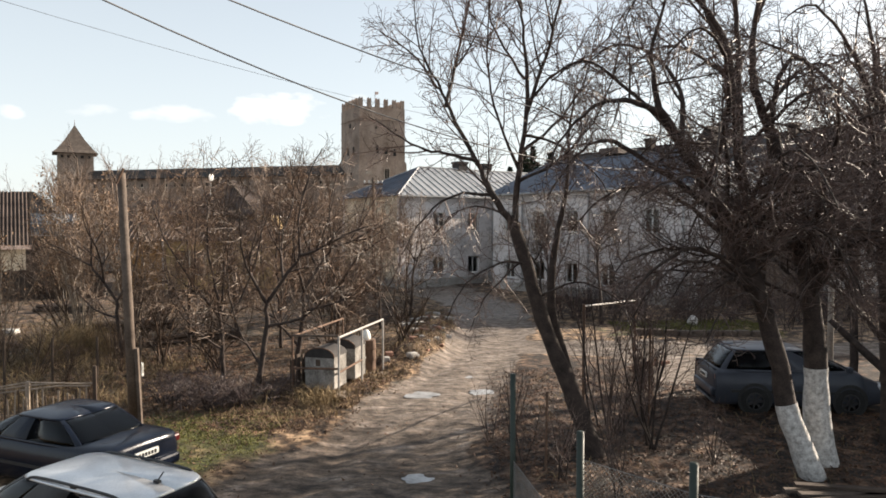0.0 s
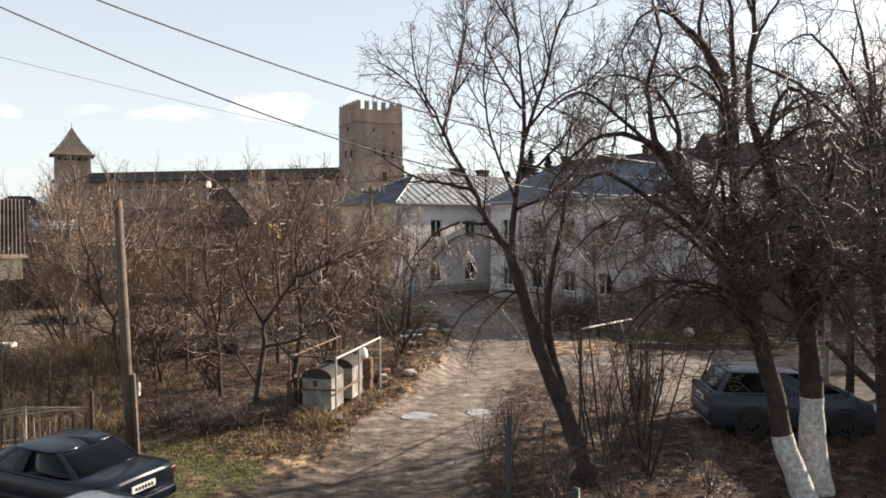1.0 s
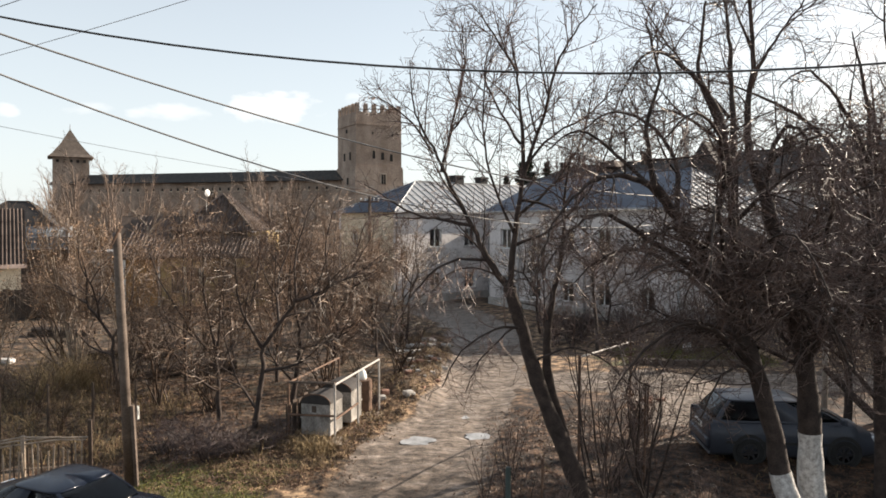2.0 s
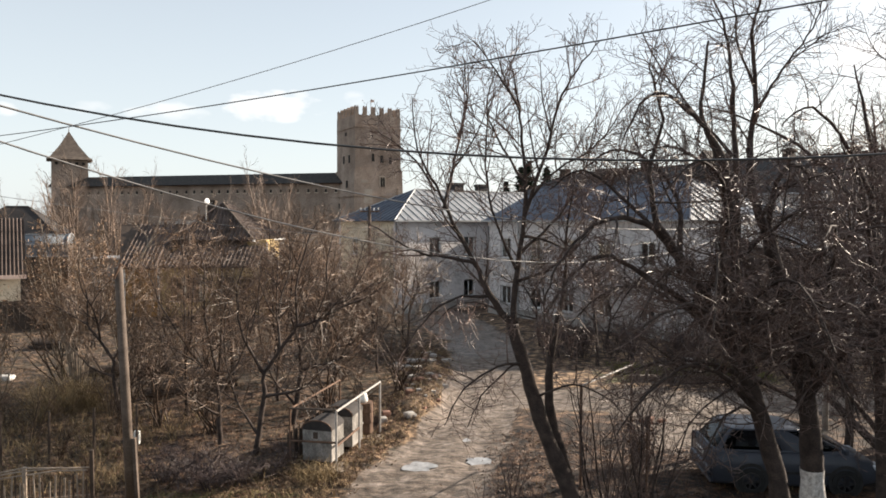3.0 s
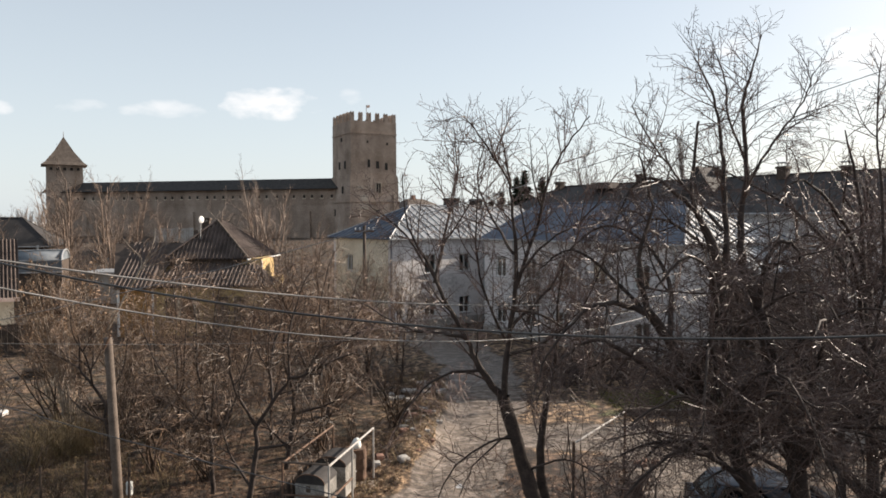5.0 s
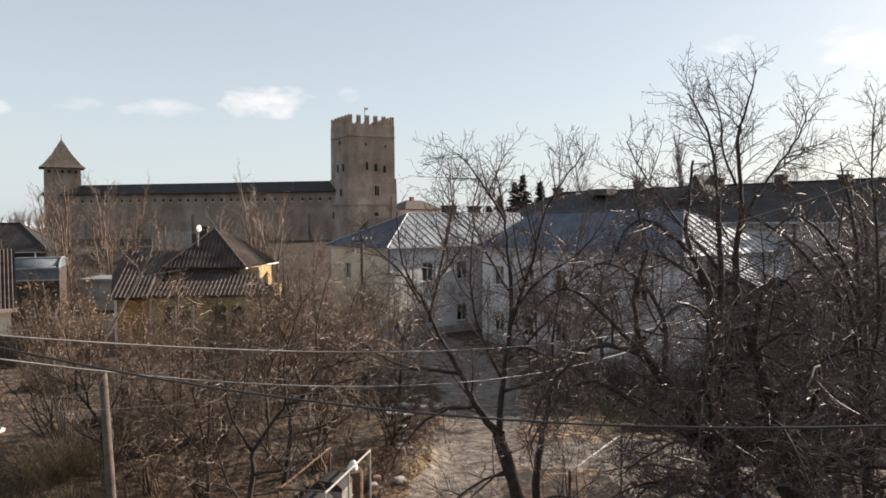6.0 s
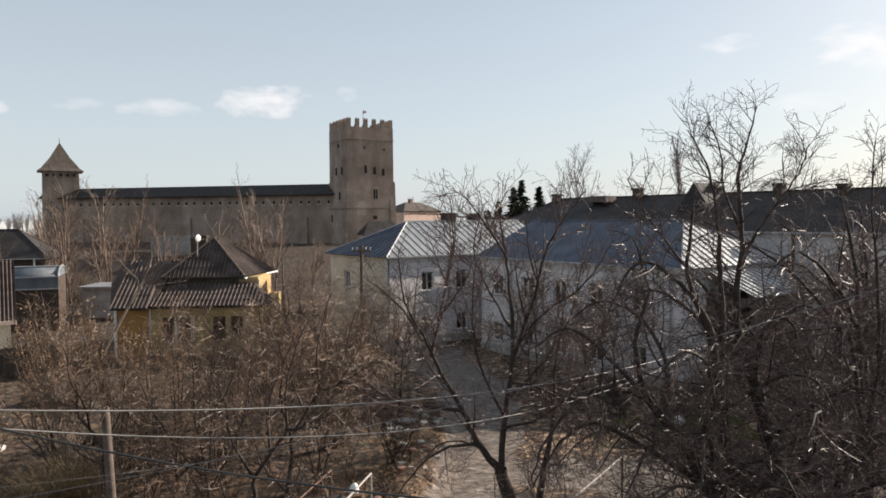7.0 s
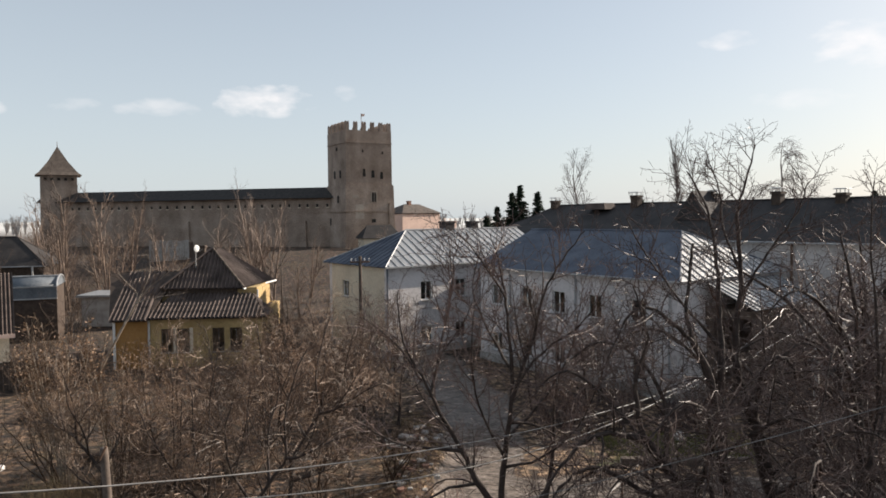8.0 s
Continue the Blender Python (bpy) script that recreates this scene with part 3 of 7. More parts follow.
def hip_roof(parent, L, W, z0, z1, over, left, right, materials, rib=0.0, wave=0.0, front_rib=None):
    """A roof over 0..L, 0..W; left, right: run of the hipped ends (0: gable). materials: front, right, back, left."""
    o = over
    A, B, C, D = (-o, -o, z0), (L + o, -o, z0), (L + o, W + o, z0), (-o, W + o, z0)
    R0 = (left if left else -o, W / 2, z1)
    R1 = (L - right if right else L + o, W / 2, z1)
    slope(parent, "roof_slope", A, B, R1, R0, materials[0], rib if front_rib is None else front_rib, wave)
    slope(parent, "roof_slope", C, D, R0, R1, materials[2], rib, wave)
    if right:
        slope(parent, "roof_slope", B, C, R1, R1, materials[1], rib, wave)
    if left:
        slope(parent, "roof_slope", D, A, R0, R0, materials[3], rib, wave)
    cap = Shape().tube([Vector(R0) + Vector((0, 0, 0.03)), Vector(R1) + Vector((0, 0, 0.03))], [0.07, 0.07], 6)
    part("ridge_cap", cap, materials[0], parent)
    for e0, e1, use in ((A, R0, left), (D, R0, left), (B, R1, right), (C, R1, right)):
        if use:
            part("hip_cap", Shape().tube([Vector(e0) + Vector((0, 0, 0.03)), Vector(e1) + Vector((0, 0, 0.03))], [0.05, 0.05], 6), materials[0], parent)
    g = Shape().bar((-o, -o - 0.05, z0 - 0.02), (L + o, -o - 0.05, z0 - 0.02), 0.1)
    part("gutter", g, M_TIN, parent)


def shell(parent, L, W, H, holes_front=(), holes_left=(), holes_right=(), holes_back=(), material=None, left_mat=None, gable=0.0, plinth=0.5, right_mat=None, frames=None):
    """Four walls with windows, plinth, inner floor and attic floor."""
    T = 0.35
    sides = (("wall", L, holes_front, Matrix.Identity(4), material),
             ("wall", W - 2 * T, holes_right, Matrix.Translation((L, T, 0)) @ Matrix.Rotation(math.pi / 2, 4, "Z"), right_mat or material),
             ("wall", L, holes_back, Matrix.Translation((L, W, 0)) @ Matrix.Rotation(math.pi, 4, "Z"), material),
             ("wall", W - 2 * T, holes_left, Matrix.Translation((0, W - T, 0)) @ Matrix.Rotation(-math.pi / 2, 4, "Z"), left_mat or material))
    for name, ln, holes, m, mt in sides:
        w = part(name, wall_panel(ln, H, T, holes, m), mt, parent, fix=False)
        for h in holes:
            add_window(w, h, m, T, 1 if h[2] - h[0] < 1.5 else 2, frames)
    part("attic_floor", Shape().box((L / 2, W / 2, H - 0.1), (L - 0.72, W - 0.72, 0.1)), M_WOODDARK, parent)
    part("floor_slab", Shape().box((L / 2, W / 2, 0.15), (L - 0.72, W - 0.72, 0.2)), M_WOODDARK, parent)
    if H > 5:
        part("floor_slab", Shape().box((L / 2, W / 2, H / 2 - 0.1), (L - 0.72, W - 0.72, 0.2)), M_WOODDARK, parent)
    if plinth:
        s = Shape()
        s.box((L / 2, -0.03, plinth / 2 - 0.3), (L + 0.12, 0.06, plinth + 0.6))
        s.box((-0.03, W / 2, plinth / 2 - 0.3), (0.06, W, plinth + 0.6))
        s.box((L + 0.03, W / 2, plinth / 2 - 0.3), (0.06, W, plinth + 0.6))
        part("plinth", s, M_CONCRETE, parent)


def chimney(parent, x, y, z0, h, w=0.6, material=None, capped=True):
    ob = part("chimney", Shape().box((x, y, z0 + h / 2), (w, w, h)).box((x, y, z0 + h - 0.1), (w + 0.14, w + 0.14, 0.14)), material or M_BRICKRED, parent)
    if capped:
        s = Shape()
        for i, j in ((-1, -1), (1, -1), (1, 1), (-1, 1)):
            s.bar((x + i * w * 0.4, y + j * w * 0.4, z0 + h), (x + i * w * 0.4, y + j * w * 0.4, z0 + h + 0.2), 0.04)
        s.box((x, y, z0 + h + 0.24), (w + 0.25, w + 0.25, 0.05), top=0.8)
        part("chimney_cap", s, M_TIN, ob)
    return ob


U36 = 36.0
ux, uy = math.cos(radians(U36)), math.sin(radians(U36))
vx, vy = uy, -ux


def build_white_houses():
    # wing with the seamed roof, its long side along u; left hip painted shaded
    t = thing("white_house", pose(-2.84, 46.6, 0.1, 0, 0, U36), "two-storey white rendered house with a seamed tin hip roof", "house", "white row houses")
    f = [(x - 0.5, z0, x + 0.5, z1) for x in (3.2, 6.2, 9.4, 12.4) for z0, z1 in ((0.75, 1.95), (3.7, 5.0))]
    lh = [(1.6, 3.7, 2.5, 4.9)]
    shell(t, 15.0, 8.0, 6.1, f, lh, (), (), M_WHITE, M_CREAM)
    hip_roof(t, 15.0, 8.0, 6.1, 8.4, 0.35, 4.2, 0, (M_TIN, M_TIN, M_TIN, M_TIN_SHADE), rib=0.62)
    chimney(t, 8.26, 4.3, 7.6, 1.45, 0.85, M_ROOF_DARK, False)
    chimney(t, 10.76, 4.3, 7.6, 1.42, 0.72, M_ROOF_DARK, False)
    part("cornice", Shape().box((7.5, -0.05, 5.88), (15.0, 0.1, 0.22)), M_WHITE, t)
    part("downpipe", Shape().tube([Vector((-0.06, -0.1, 6.0)), Vector((-0.06, -0.1, 0.3))], [0.06, 0.06], 8), M_TIN_SHADE, t)
    part("downpipe", Shape().tube([Vector((7.9, -0.1, 6.0)), Vector((7.9, -0.1, 0.3))], [0.06, 0.06], 8), M_TIN, t)
    # wing along v; its front slope has the tin's shade put into the colour
    x0, y0 = 9.2 - 10 * vx, 38.5 - 10 * vy
    t = thing("white_house", pose(x0, y0, 0.1, 0, 0, U36 - 90), "two-storey white rendered wing under a tin roof", "house", "white row houses")
    f = [(x - 0.5, z0, x + 0.5, z1) for x in (1.6, 4.3, 7.0, 9.7, 12.6) for z0, z1 in ((0.75, 1.95), (3.7, 5.0))]
    shell(t, 15.0, 10.0, 6.1, f, (), [(2.0, 3.7, 3.0, 5.0), (6.0, 3.7, 7.0, 5.0)], (), M_WHITE)
    hip_roof(t, 15.0, 10.0, 6.1, 8.4, 0.35, 0, 3.2, (M_TIN_SHADE, M_TIN, M_TIN, M_TIN), rib=0.62, front_rib=0.0)
    part("cornice", Shape().box((7.5, -0.05, 5.88), (15.0, 0.1, 0.22)), M_WHITE, t)
    for x in (2.9, 8.4, 14.6):
        part("downpipe", Shape().tube([Vector((x, -0.1, 6.0)), Vector((x, -0.1, 0.3))], [0.06, 0.06], 8), M_TIN, t)
    # timber porch at its end, under a lower tin roof
    p = thing("timber_porch", pose(x0 + 15.4 * vx + 2.5 * ux, y0 + 15.4 * vy + 2.5 * uy, 0.1, 0, 0, U36), "dark timber porch with a tin lean-to roof", "porch")
    shell(p, 5.6, 0.8, 4.3, (), (), (), (), M_PORCH, plinth=0)
    for k in range(14):
        part("board", Shape().box((0.2 + k * 0.4, -2.02, 2.1), (0.37, 0.04, 4.2)), M_PORCH, p)
    w = part("window_frame", Shape().bar((4.3, -2.07, 3.0), (4.3, -2.07, 3.9), 0.08).bar((5.1, -2.07, 3.0), (5.1, -2.07, 3.9), 0.08).bar((4.26, -2.07, 3.9), (5.14, -2.07, 3.9), 0.08).bar((4.26, -2.07, 3.0), (5.14, -2.07, 3.0), 0.08), M_PIPE, p)
    part("pane", Shape().box((4.7, -2.06, 3.45), (0.72, 0.012, 0.82)), M_GLASS, w)
    slope(p, "roof_slope", (-0.3, -2.4, 4.75), (6.7, -2.4, 4.75), (6.7, 0.2, 5.9), (-0.3, 0.2, 5.9), M_TIN, 0.5)
    part("wall", Shape().box((2.8, -0.6, 4.4), (5.5, 2.7, 0.4)), M_PORCH, p)


def build_long_house():
    ox, oy = 19.4 - 24 * vx, 43.0 - 24 * vy
    t = thing("long_house", pose(ox, oy, 0.1, 0, 0, U36 - 90), "long pale rendered building under a dark tar roof", "house")
    f = [(x - 0.55, z0, x + 0.55, z1) for x in (22.5, 25.5, 32, 35, 38) for z0, z1 in ((1.0, 2.4), (4.4, 5.9))]
    shell(t, 40.0, 10.0, 7.7, f, (), (), (), M_GREYWALL)
    hip_roof(t, 40.0, 10.0, 7.7, 10.25, 0.4, 3.5, 0, (M_ROOF_DARK,) * 4, rib=0.0)
    for x, h in ((3.5, 1.0), (12.2, 1.2), (19.0, 1.1), (23.5, 1.1), (27.5, 0.9)):
        chimney(t, x, 4.6, 9.7, h, 0.6, M_WOODDARK)
    part("downpipe", Shape().tube([Vector((26.8, -0.12, 7.6)), Vector((26.8, -0.12, 0.3))], [0.08, 0.08], 8), M_RUST, t)
    # steep cross gable
    g = part("dormer", Shape().add([(17.3, 2.2, 9.0), (20.1, 2.2, 9.0), (18.7, 2.2, 11.0), (17.3, 5, 9.0), (20.1, 5, 9.0), (18.7, 5, 11.0)],
                                   [(0, 1, 2), (5, 4, 3), (0, 2, 5, 3), (1, 4, 5, 2), (0, 3, 4, 1)]), M_ROOF_DARK, t)
    # lower roofs with light sheets near the left end
    part("roof_hatch", Shape().box((9.2, 3.8, 10.1), (2.2, 1.4, 0.5), top=0.85), M_SLATE, t)
    return g


def build_yellow_house():
    t = thing("yellow_cottage", pose(-17.75, 44.6, 0.15, 0, 0, 4), "ochre rendered cottage with an old corrugated slate roof in two tiers", "house")
    L, W = 7.0, 8.0
    f = [(x, 0.95, x + 0.75, 2.45) for x in (0.75, 1.75, 3.9, 5.0)]
    shell(t, L, W, 3.2, f, (), (), (), M_YELLOW, plinth=0, frames=M_WOODOLD)
    # lower tier
    o = 0.35
    slope(t, "roof_slope", (-o, -o, 3.15), (L + o, -o, 3.15), (L - 1.0, 2.4, 4.4), (1.0, 2.4, 4.4), M_SLATE, wave=0.26)
    slope(t, "roof_slope", (L + o, -o, 3.15), (L + o, 2.4, 3.15), (L - 1.0, 2.4, 4.4), (L - 1.0, 2.4, 4.4), M_SLATE, wave=0.26)
    slope(t, "roof_slope", (-o, 2.4, 3.15), (-o, -o, 3.15), (1.0, 2.4, 4.4), (1.0, 2.4, 4.4), M_SLATE, wave=0.26)
    part("upper_wall", Shape().box((3.2, 5.2, 3.95), (6.2, 5.4, 1.6)), M_YELLOW, t)
    # dark strips on the upper wall stand for the shade under its eave
    for k in range(14):
        part("eave_shade_strip", Shape().box((0.32 + k * 0.35, 2.46, 4.5), (0.33, 0.08, 0.5)), M_WOODDARK, t)
    part("eave_gutter", Shape().bar((5.5, 2.14, 4.7), (6.7, 8.4, 4.7), 0.1), M_FRAME, t)
    part("downpipe", Shape().tube([Vector((6.36, 2.45, 4.6)), Vector((6.36, 2.45, 3.4))], [0.05, 0.05], 8), M_FRAME, t)
    slope(t, "roof_slope", (0.1, 2.2, 4.75), (5.5, 2.2, 4.75), (2.9, 5.0, 7.25), (2.9, 5.0, 7.25), M_SLATE, wave=0.26)
    slope(t, "roof_slope", (5.5, 2.2, 4.75), (6.6, 8.4, 4.75), (3.1, 6.4, 7.25), (2.9, 5.0, 7.25), M_SLATE, wave=0.26)
    slope(t, "roof_slope", (6.6, 8.4, 4.75), (0.1, 8.4, 4.75), (3.1, 6.4, 7.25), (3.1, 6.4, 7.25), M_SLATE, wave=0.26)
    slope(t, "roof_slope", (0.1, 8.4, 4.75), (0.1, 2.2, 4.75), (2.9, 5.0, 7.25), (3.1, 6.4, 7.25), M_SLATE, wave=0.26)
    part("hip_cap", Shape().tube([Vector((5.5, 2.2, 4.82)), Vector((2.9, 5.0, 7.32))], [0.09, 0.09], 6), M_WOODOLD, t)
    part("hip_cap", Shape().tube([Vector((0.1, 2.2, 4.82)), Vector((2.9, 5.0, 7.32))], [0.09, 0.09], 6), M_SLATE, t)
    chimney(t, 2.0, 5.6, 5.6, 1.9, 0.5, M_WOODDARK, False)
    part("trim_post", Shape().box((0.0, -0.03, 1.6), (0.16, 0.08, 3.1)), M_FRAME, t)
    for x in (1.62, 2.62):
        part("shutter", Shape().box((x, -0.03, 1.7), (0.2, 0.05, 1.6)), M_CREAM, t)
    d = thing("satellite_dish", pose(-15.9, 48.4, 6.75, 0, 0, 62), "small white satellite dish on a roof mast", "satellite dish")
    s = Shape()
    rows = 6
    for i in range(rows + 1):
        r = 0.24 * i / rows
        for k in range(16):
            a = 2 * math.pi * k / 16
            s.v.append((r * math.cos(a), -0.1 + 0.9 * r * r, r * math.sin(a) + 0.75))
    for i in range(rows):
        for k in range(16):
            s.f.append((i * 16 + k, i * 16 + (k + 1) % 16, (i + 1) * 16 + (k + 1) % 16, (i + 1) * 16 + k))
    part("reflector", s, M_FRAME, d, smooth=True)
    part("mast", Shape().tube([Vector((0, 0.05, -0.6)), Vector((0, 0.05, 0.75))], [0.03, 0.03], 8), M_PIPE, d)
    part("feed_arm", Shape().bar((0, -0.1, 0.5), (0.05, -0.5, 0.7), 0.03), M_PIPE, d)
    # orange annex with a lopsided gable
    a = thing("orange_annex", pose(-19.75, 44.2, 0.15, 0, 0, 7), "orange rendered annex with a steep corrugated slate roof", "house")
    shell(a, 2.0, 8.6, 3.2, (), (), (), (), M_ORANGE, plinth=0)
    slope(a, "roof_slope", (-0.15, -0.4, 3.1), (2.1, -0.4, 3.1), (3.0, 4.6, 5.8), (-1.5, 4.6, 5.8), M_SLATE, wave=0.26)
    slope(a, "roof_slope", (2.7, 9.0, 3.1), (-0.5, 9.0, 3.1), (-1.5, 4.6, 5.8), (3.0, 4.6, 5.8), M_SLATE, wave=0.26)
    for x in (0.0, 1.8):
        part("gable_wall", Shape().add([(x, 0.0, 3.1), (x, 8.6, 3.1), (x, 4.6, 5.6), (x + 0.2, 0.0, 3.1), (x + 0.2, 8.6, 3.1), (x + 0.2, 4.6, 5.6)],
                                       [(0, 2, 1), (3, 4, 5), (0, 3, 5, 2), (1, 2, 5, 4), (0, 1, 4, 3)]), M_WOODDARK, a)
    part("trim_post", Shape().box((0.03, -0.03, 1.6), (0.14, 0.08, 3.1)), M_FRAME, a)


def build_left_buildings():
    t = thing("slate_roof_house", pose(-30.3, 37.4, 0.1, 0, 0, 31), "low house end with a ribbed dark slate roof", "house")
    shell(t, 7.0, 7.0, 2.9, (), (), (), (), M_CREAM, plinth=0.3)
    slope(t, "roof_slope", (-0.3, -0.5, 2.9), (7.3, -0.5, 2.9), (7.3, 3.5, 6.2), (-0.3, 3.5, 6.2), M_SLATE, wave=0.2)
    slope(t, "roof_slope", (7.3, 7.5, 2.9), (-0.3, 7.5, 2.9), (-0.3, 3.5, 6.2), (7.3, 3.5, 6.2), M_SLATE, wave=0.2)
    part("gable_wall", Shape().add([(6.8, 0, 2.9), (6.8, 7, 2.9), (6.8, 3.5, 5.9), (7.0, 0, 2.9), (7.0, 7, 2.9), (7.0, 3.5, 5.9)],
                                   [(0, 2, 1), (3, 4, 5), (0, 3, 5, 2), (1, 2, 5, 4), (0, 1, 4, 3)]), M_CREAM, t)
    part("eave_board", Shape().bar((-0.3, -0.56, 2.85), (7.3, -0.56, 2.85), 0.08, 0.22), M_PINK, t)
    g = thing("metal_garage", pose(-33.0, 54.5, 0.1, 0, 0, 20), "dark garage with a low curved roof and a pale metal fascia", "garage")
    s = Shape()
    n = 14
    for k in range(n + 1):
        a = math.pi * k / n
        for x in (0.0, 3.9):
            s.v.append((x, 2.0 - 2.1 * math.cos(a), 4.25 + 0.75 * math.sin(a)))
    for k in range(n):
        s.f.append((2 * k, 2 * k + 1, 2 * k + 3, 2 * k + 2))
    s.f.append(tuple(range(0, 2 * n + 2, 2)))
    s.f.append(tuple(range(1, 2 * n + 2, 2)))
    part("barrel_roof", s, M_PANEL, g, smooth=True)
    part("body", Shape().box((1.95, 2, 2.1), (3.9, 4, 4.2)), M_WOODDARK, g)
    part("band", Shape().box((1.95, -0.04, 3.8), (3.94, 0.12, 0.95)), M_PANEL, g)
    for z in (4.27, 3.34):
        part("edge_trim", Shape().box((1.95, -0.12, z), (3.98, 0.08, 0.1)), M_TIN, g)
    part("edge_trim", Shape().box((1.95, 1.5, 5.02), (3.98, 0.5, 0.08)), M_TIN, g)
    part("edge_trim", Shape().tube([Vector((3.93, 2.0 - 2.14 * math.cos(math.pi * k / n), 4.27 + 0.77 * math.sin(math.pi * k / n))) for k in range(n + 1)], [0.07] * (n + 1), 6), M_TIN, g)
    h = thing("low_shed", pose(-30.5, 62, 0.2, 0, 0, 3), "low grey shed with a pale flat roof", "shed")
    part("body", Shape().box((3, 2, 1.3), (6, 4, 2.6)), M_CONCRETE, h)
    part("roof", Shape().box((3, 2, 2.7), (6.6, 4.6, 0.18)), M_TIN, h)
    b = thing("board_shed", pose(-42.0, 106, 0.9, 0, 0, 6) @ Matrix.Diagonal((0.72, 1, 1.22, 1)), "pale grey board shed on the castle slope", "shed")
    for k in range(16):
        part("board", Shape().box((0.25 + k * 0.5, 0, 2.2), (0.45, 0.06, 4.6 + 0.1 * math.sin(k * 5.1))), M_CONCRETE, b)
    part("frame_box", Shape().box((4.0, 1.5, 2.1), (8, 2.8, 4.2)), M_WOODDARK, b)


build_white_houses()
build_long_house()
build_yellow_house()
build_left_buildings()


def dark_house():
    """A dark hipped roof among the far sheds."""
    t = thing("dark_roof_house", pose(-49.5, 73.0, 0.2, 0, 0, 12), "low house with a dark hipped roof behind the sheds", "house")
    shell(t, 9.0, 6.0, 4.6, [(2.0, 1.4, 3.0, 2.8), (5.5, 1.4, 6.5, 2.8)], (), (), (), M_WOODDARK, plinth=0.3)
    hip_roof(t, 9.0, 6.0, 4.6, 7.6, 0.4, 3.4, 3.4, (M_ROOF_DARK,) * 4)


dark_house()


# ---- castle ----
def build_castle():
    # gate tower
    zb = 3.6
    t = thing("gate_tower", pose(-13.8, 117.0, zb, 0, 0, 29), "square medieval brick gate tower with swallowtail battlements", "tower")
    W, H = 8.3, 20.4
    s = Shape()
    ks = ((0, 0.55), (6.5, 0.3), (11.2, 0.22), (11.3, 0.02), (H, 0.0))
    for z, o in ks:
        s.v += [(-o, -o, z), (W + o, -o, z), (W + o, W + o, z), (-o, W + o, z)]
    for i in range(len(ks) - 1):
        for k in range(4):
            k2 = (k + 1) % 4
            s.f.append((4 * i + k, 4 * i + k2, 4 * i + 4 + k2, 4 * i + 4 + k))
    q = 4 * (len(ks) - 1)
    s.f.append((q, q + 1, q + 2, q + 3))
    part("tower_body", s, M_CASTLE, t)
    for z, o in ((11.3, 0.12), (H - 2.0, 0.03), (7.0, 0.4)):
        b = Shape()
        b.box((W / 2, -o / 2, z), (W + 2 * o, o + 0.2, 0.22)).box((-o / 2, W / 2, z), (o + 0.2, W + 2 * o - 0.4, 0.22))
        part("string_course", b, M_CASTLE, t)
    # battlements
    for side in range(4):
        n = 6
        for k in range(n):
            c = 0.35 + k * (W - 0.7) / (n - 1)
            if side in (1, 3) and k in (0, n - 1):
                continue
            px, py = ((c, 0.3), (W - 0.3, c), (c, W - 0.3), (0.3, c))[side]
            m = Shape()
            a = 0.3
            for sgn in (-1, 1):
                prof = ((sgn * a, 0), (sgn * a, 1.15), (sgn * a * 0.75, 1.5), (sgn * a * 0.45, 1.35), (0, 0.75), (0, 0))
                ext = 0.28
                vs = []
                for d in (-ext, ext):
                    for u, z in prof:
                        vs.append((px + u, py + d, H + z) if side in (0, 2) else (px + d, py + u, H + z))
                kk = len(prof)
                m.add(vs, [tuple(range(kk)), tuple(range(2 * kk - 1, kk - 1, -1))] + [(i, (i + 1) % kk, (i + 1) % kk + kk, i + kk) for i in range(kk)])
            part("merlon", m, M_CASTLE, t)
    # windows of the two faces in view, with surrounds: near-black blocks paint their inner shade
    for x, z, w, h in ((3.2, 13.4, 0.5, 1.3), (4.8, 13.2, 0.6, 1.2), (6.4, 13.0, 0.55, 1.2), (4.8, 9.3, 0.75, 1.5), (4.7, 4.9, 0.9, 1.5), (3.0, 17.0, 0.3, 0.4), (6.6, 16.8, 0.3, 0.4)):
        o = -0.03 if z > 11 else -0.32
        part("window_niche", Shape().box((x, o, z), (w, 0.08, h), top=0.8), M_HOLE_SHADE, t)
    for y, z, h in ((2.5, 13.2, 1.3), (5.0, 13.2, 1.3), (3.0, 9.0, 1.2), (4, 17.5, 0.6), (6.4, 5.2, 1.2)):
        part("window_niche", Shape().box((-0.03 if z > 11 else -0.3, y, z), (0.16, 0.55, h)), M_HOLE_SHADE, t)
    for k in range(9):
        part("corbel", Shape().box((0.7 + k * 0.9, -0.02, H - 2.35), (0.25, 0.14, 0.3)), M_CASTLE, t)
    for x, z, w_, h_ in ((2.2, 6.8, 1.6, 2.6), (5.9, 3.2, 1.3, 2.2), (1.5, 9.4, 1.2, 0.5)):
        part("plaster_patch", Shape().box((x, -0.3, z), (w_, 0.06, h_), top=0.9), M_CREAM_OLD, t)
    part("window_surround", Shape().bar((4.3, -0.36, 8.5), (4.3, -0.36, 10.2), 0.14, 0.1).bar((5.3, -0.36, 8.5), (5.3, -0.36, 10.2), 0.14, 0.1).bar((4.2, -0.36, 10.25), (5.4, -0.36, 10.25), 0.1, 0.14).bar((4.8, -0.38, 8.5), (4.8, -0.38, 10.2), 0.05, 0.08), M_CREAM_OLD, t)
    part("gate_arch", Shape().box((5.5, -0.5, 0.9), (2.4, 0.14, 2.8), top=0.75), M_HOLE_SHADE, t)
    part("buttress", Shape().box((7.9, -0.42, 3.8), (1.3, 0.8, 9.0), top=0.6), M_CASTLE, t)
    part("flag_pole", Shape().tube([Vector((5.0, 5.0, H)), Vector((5.0, 5.0, H + 3.6))], [0.05, 0.04], 6), M_RUST, t)
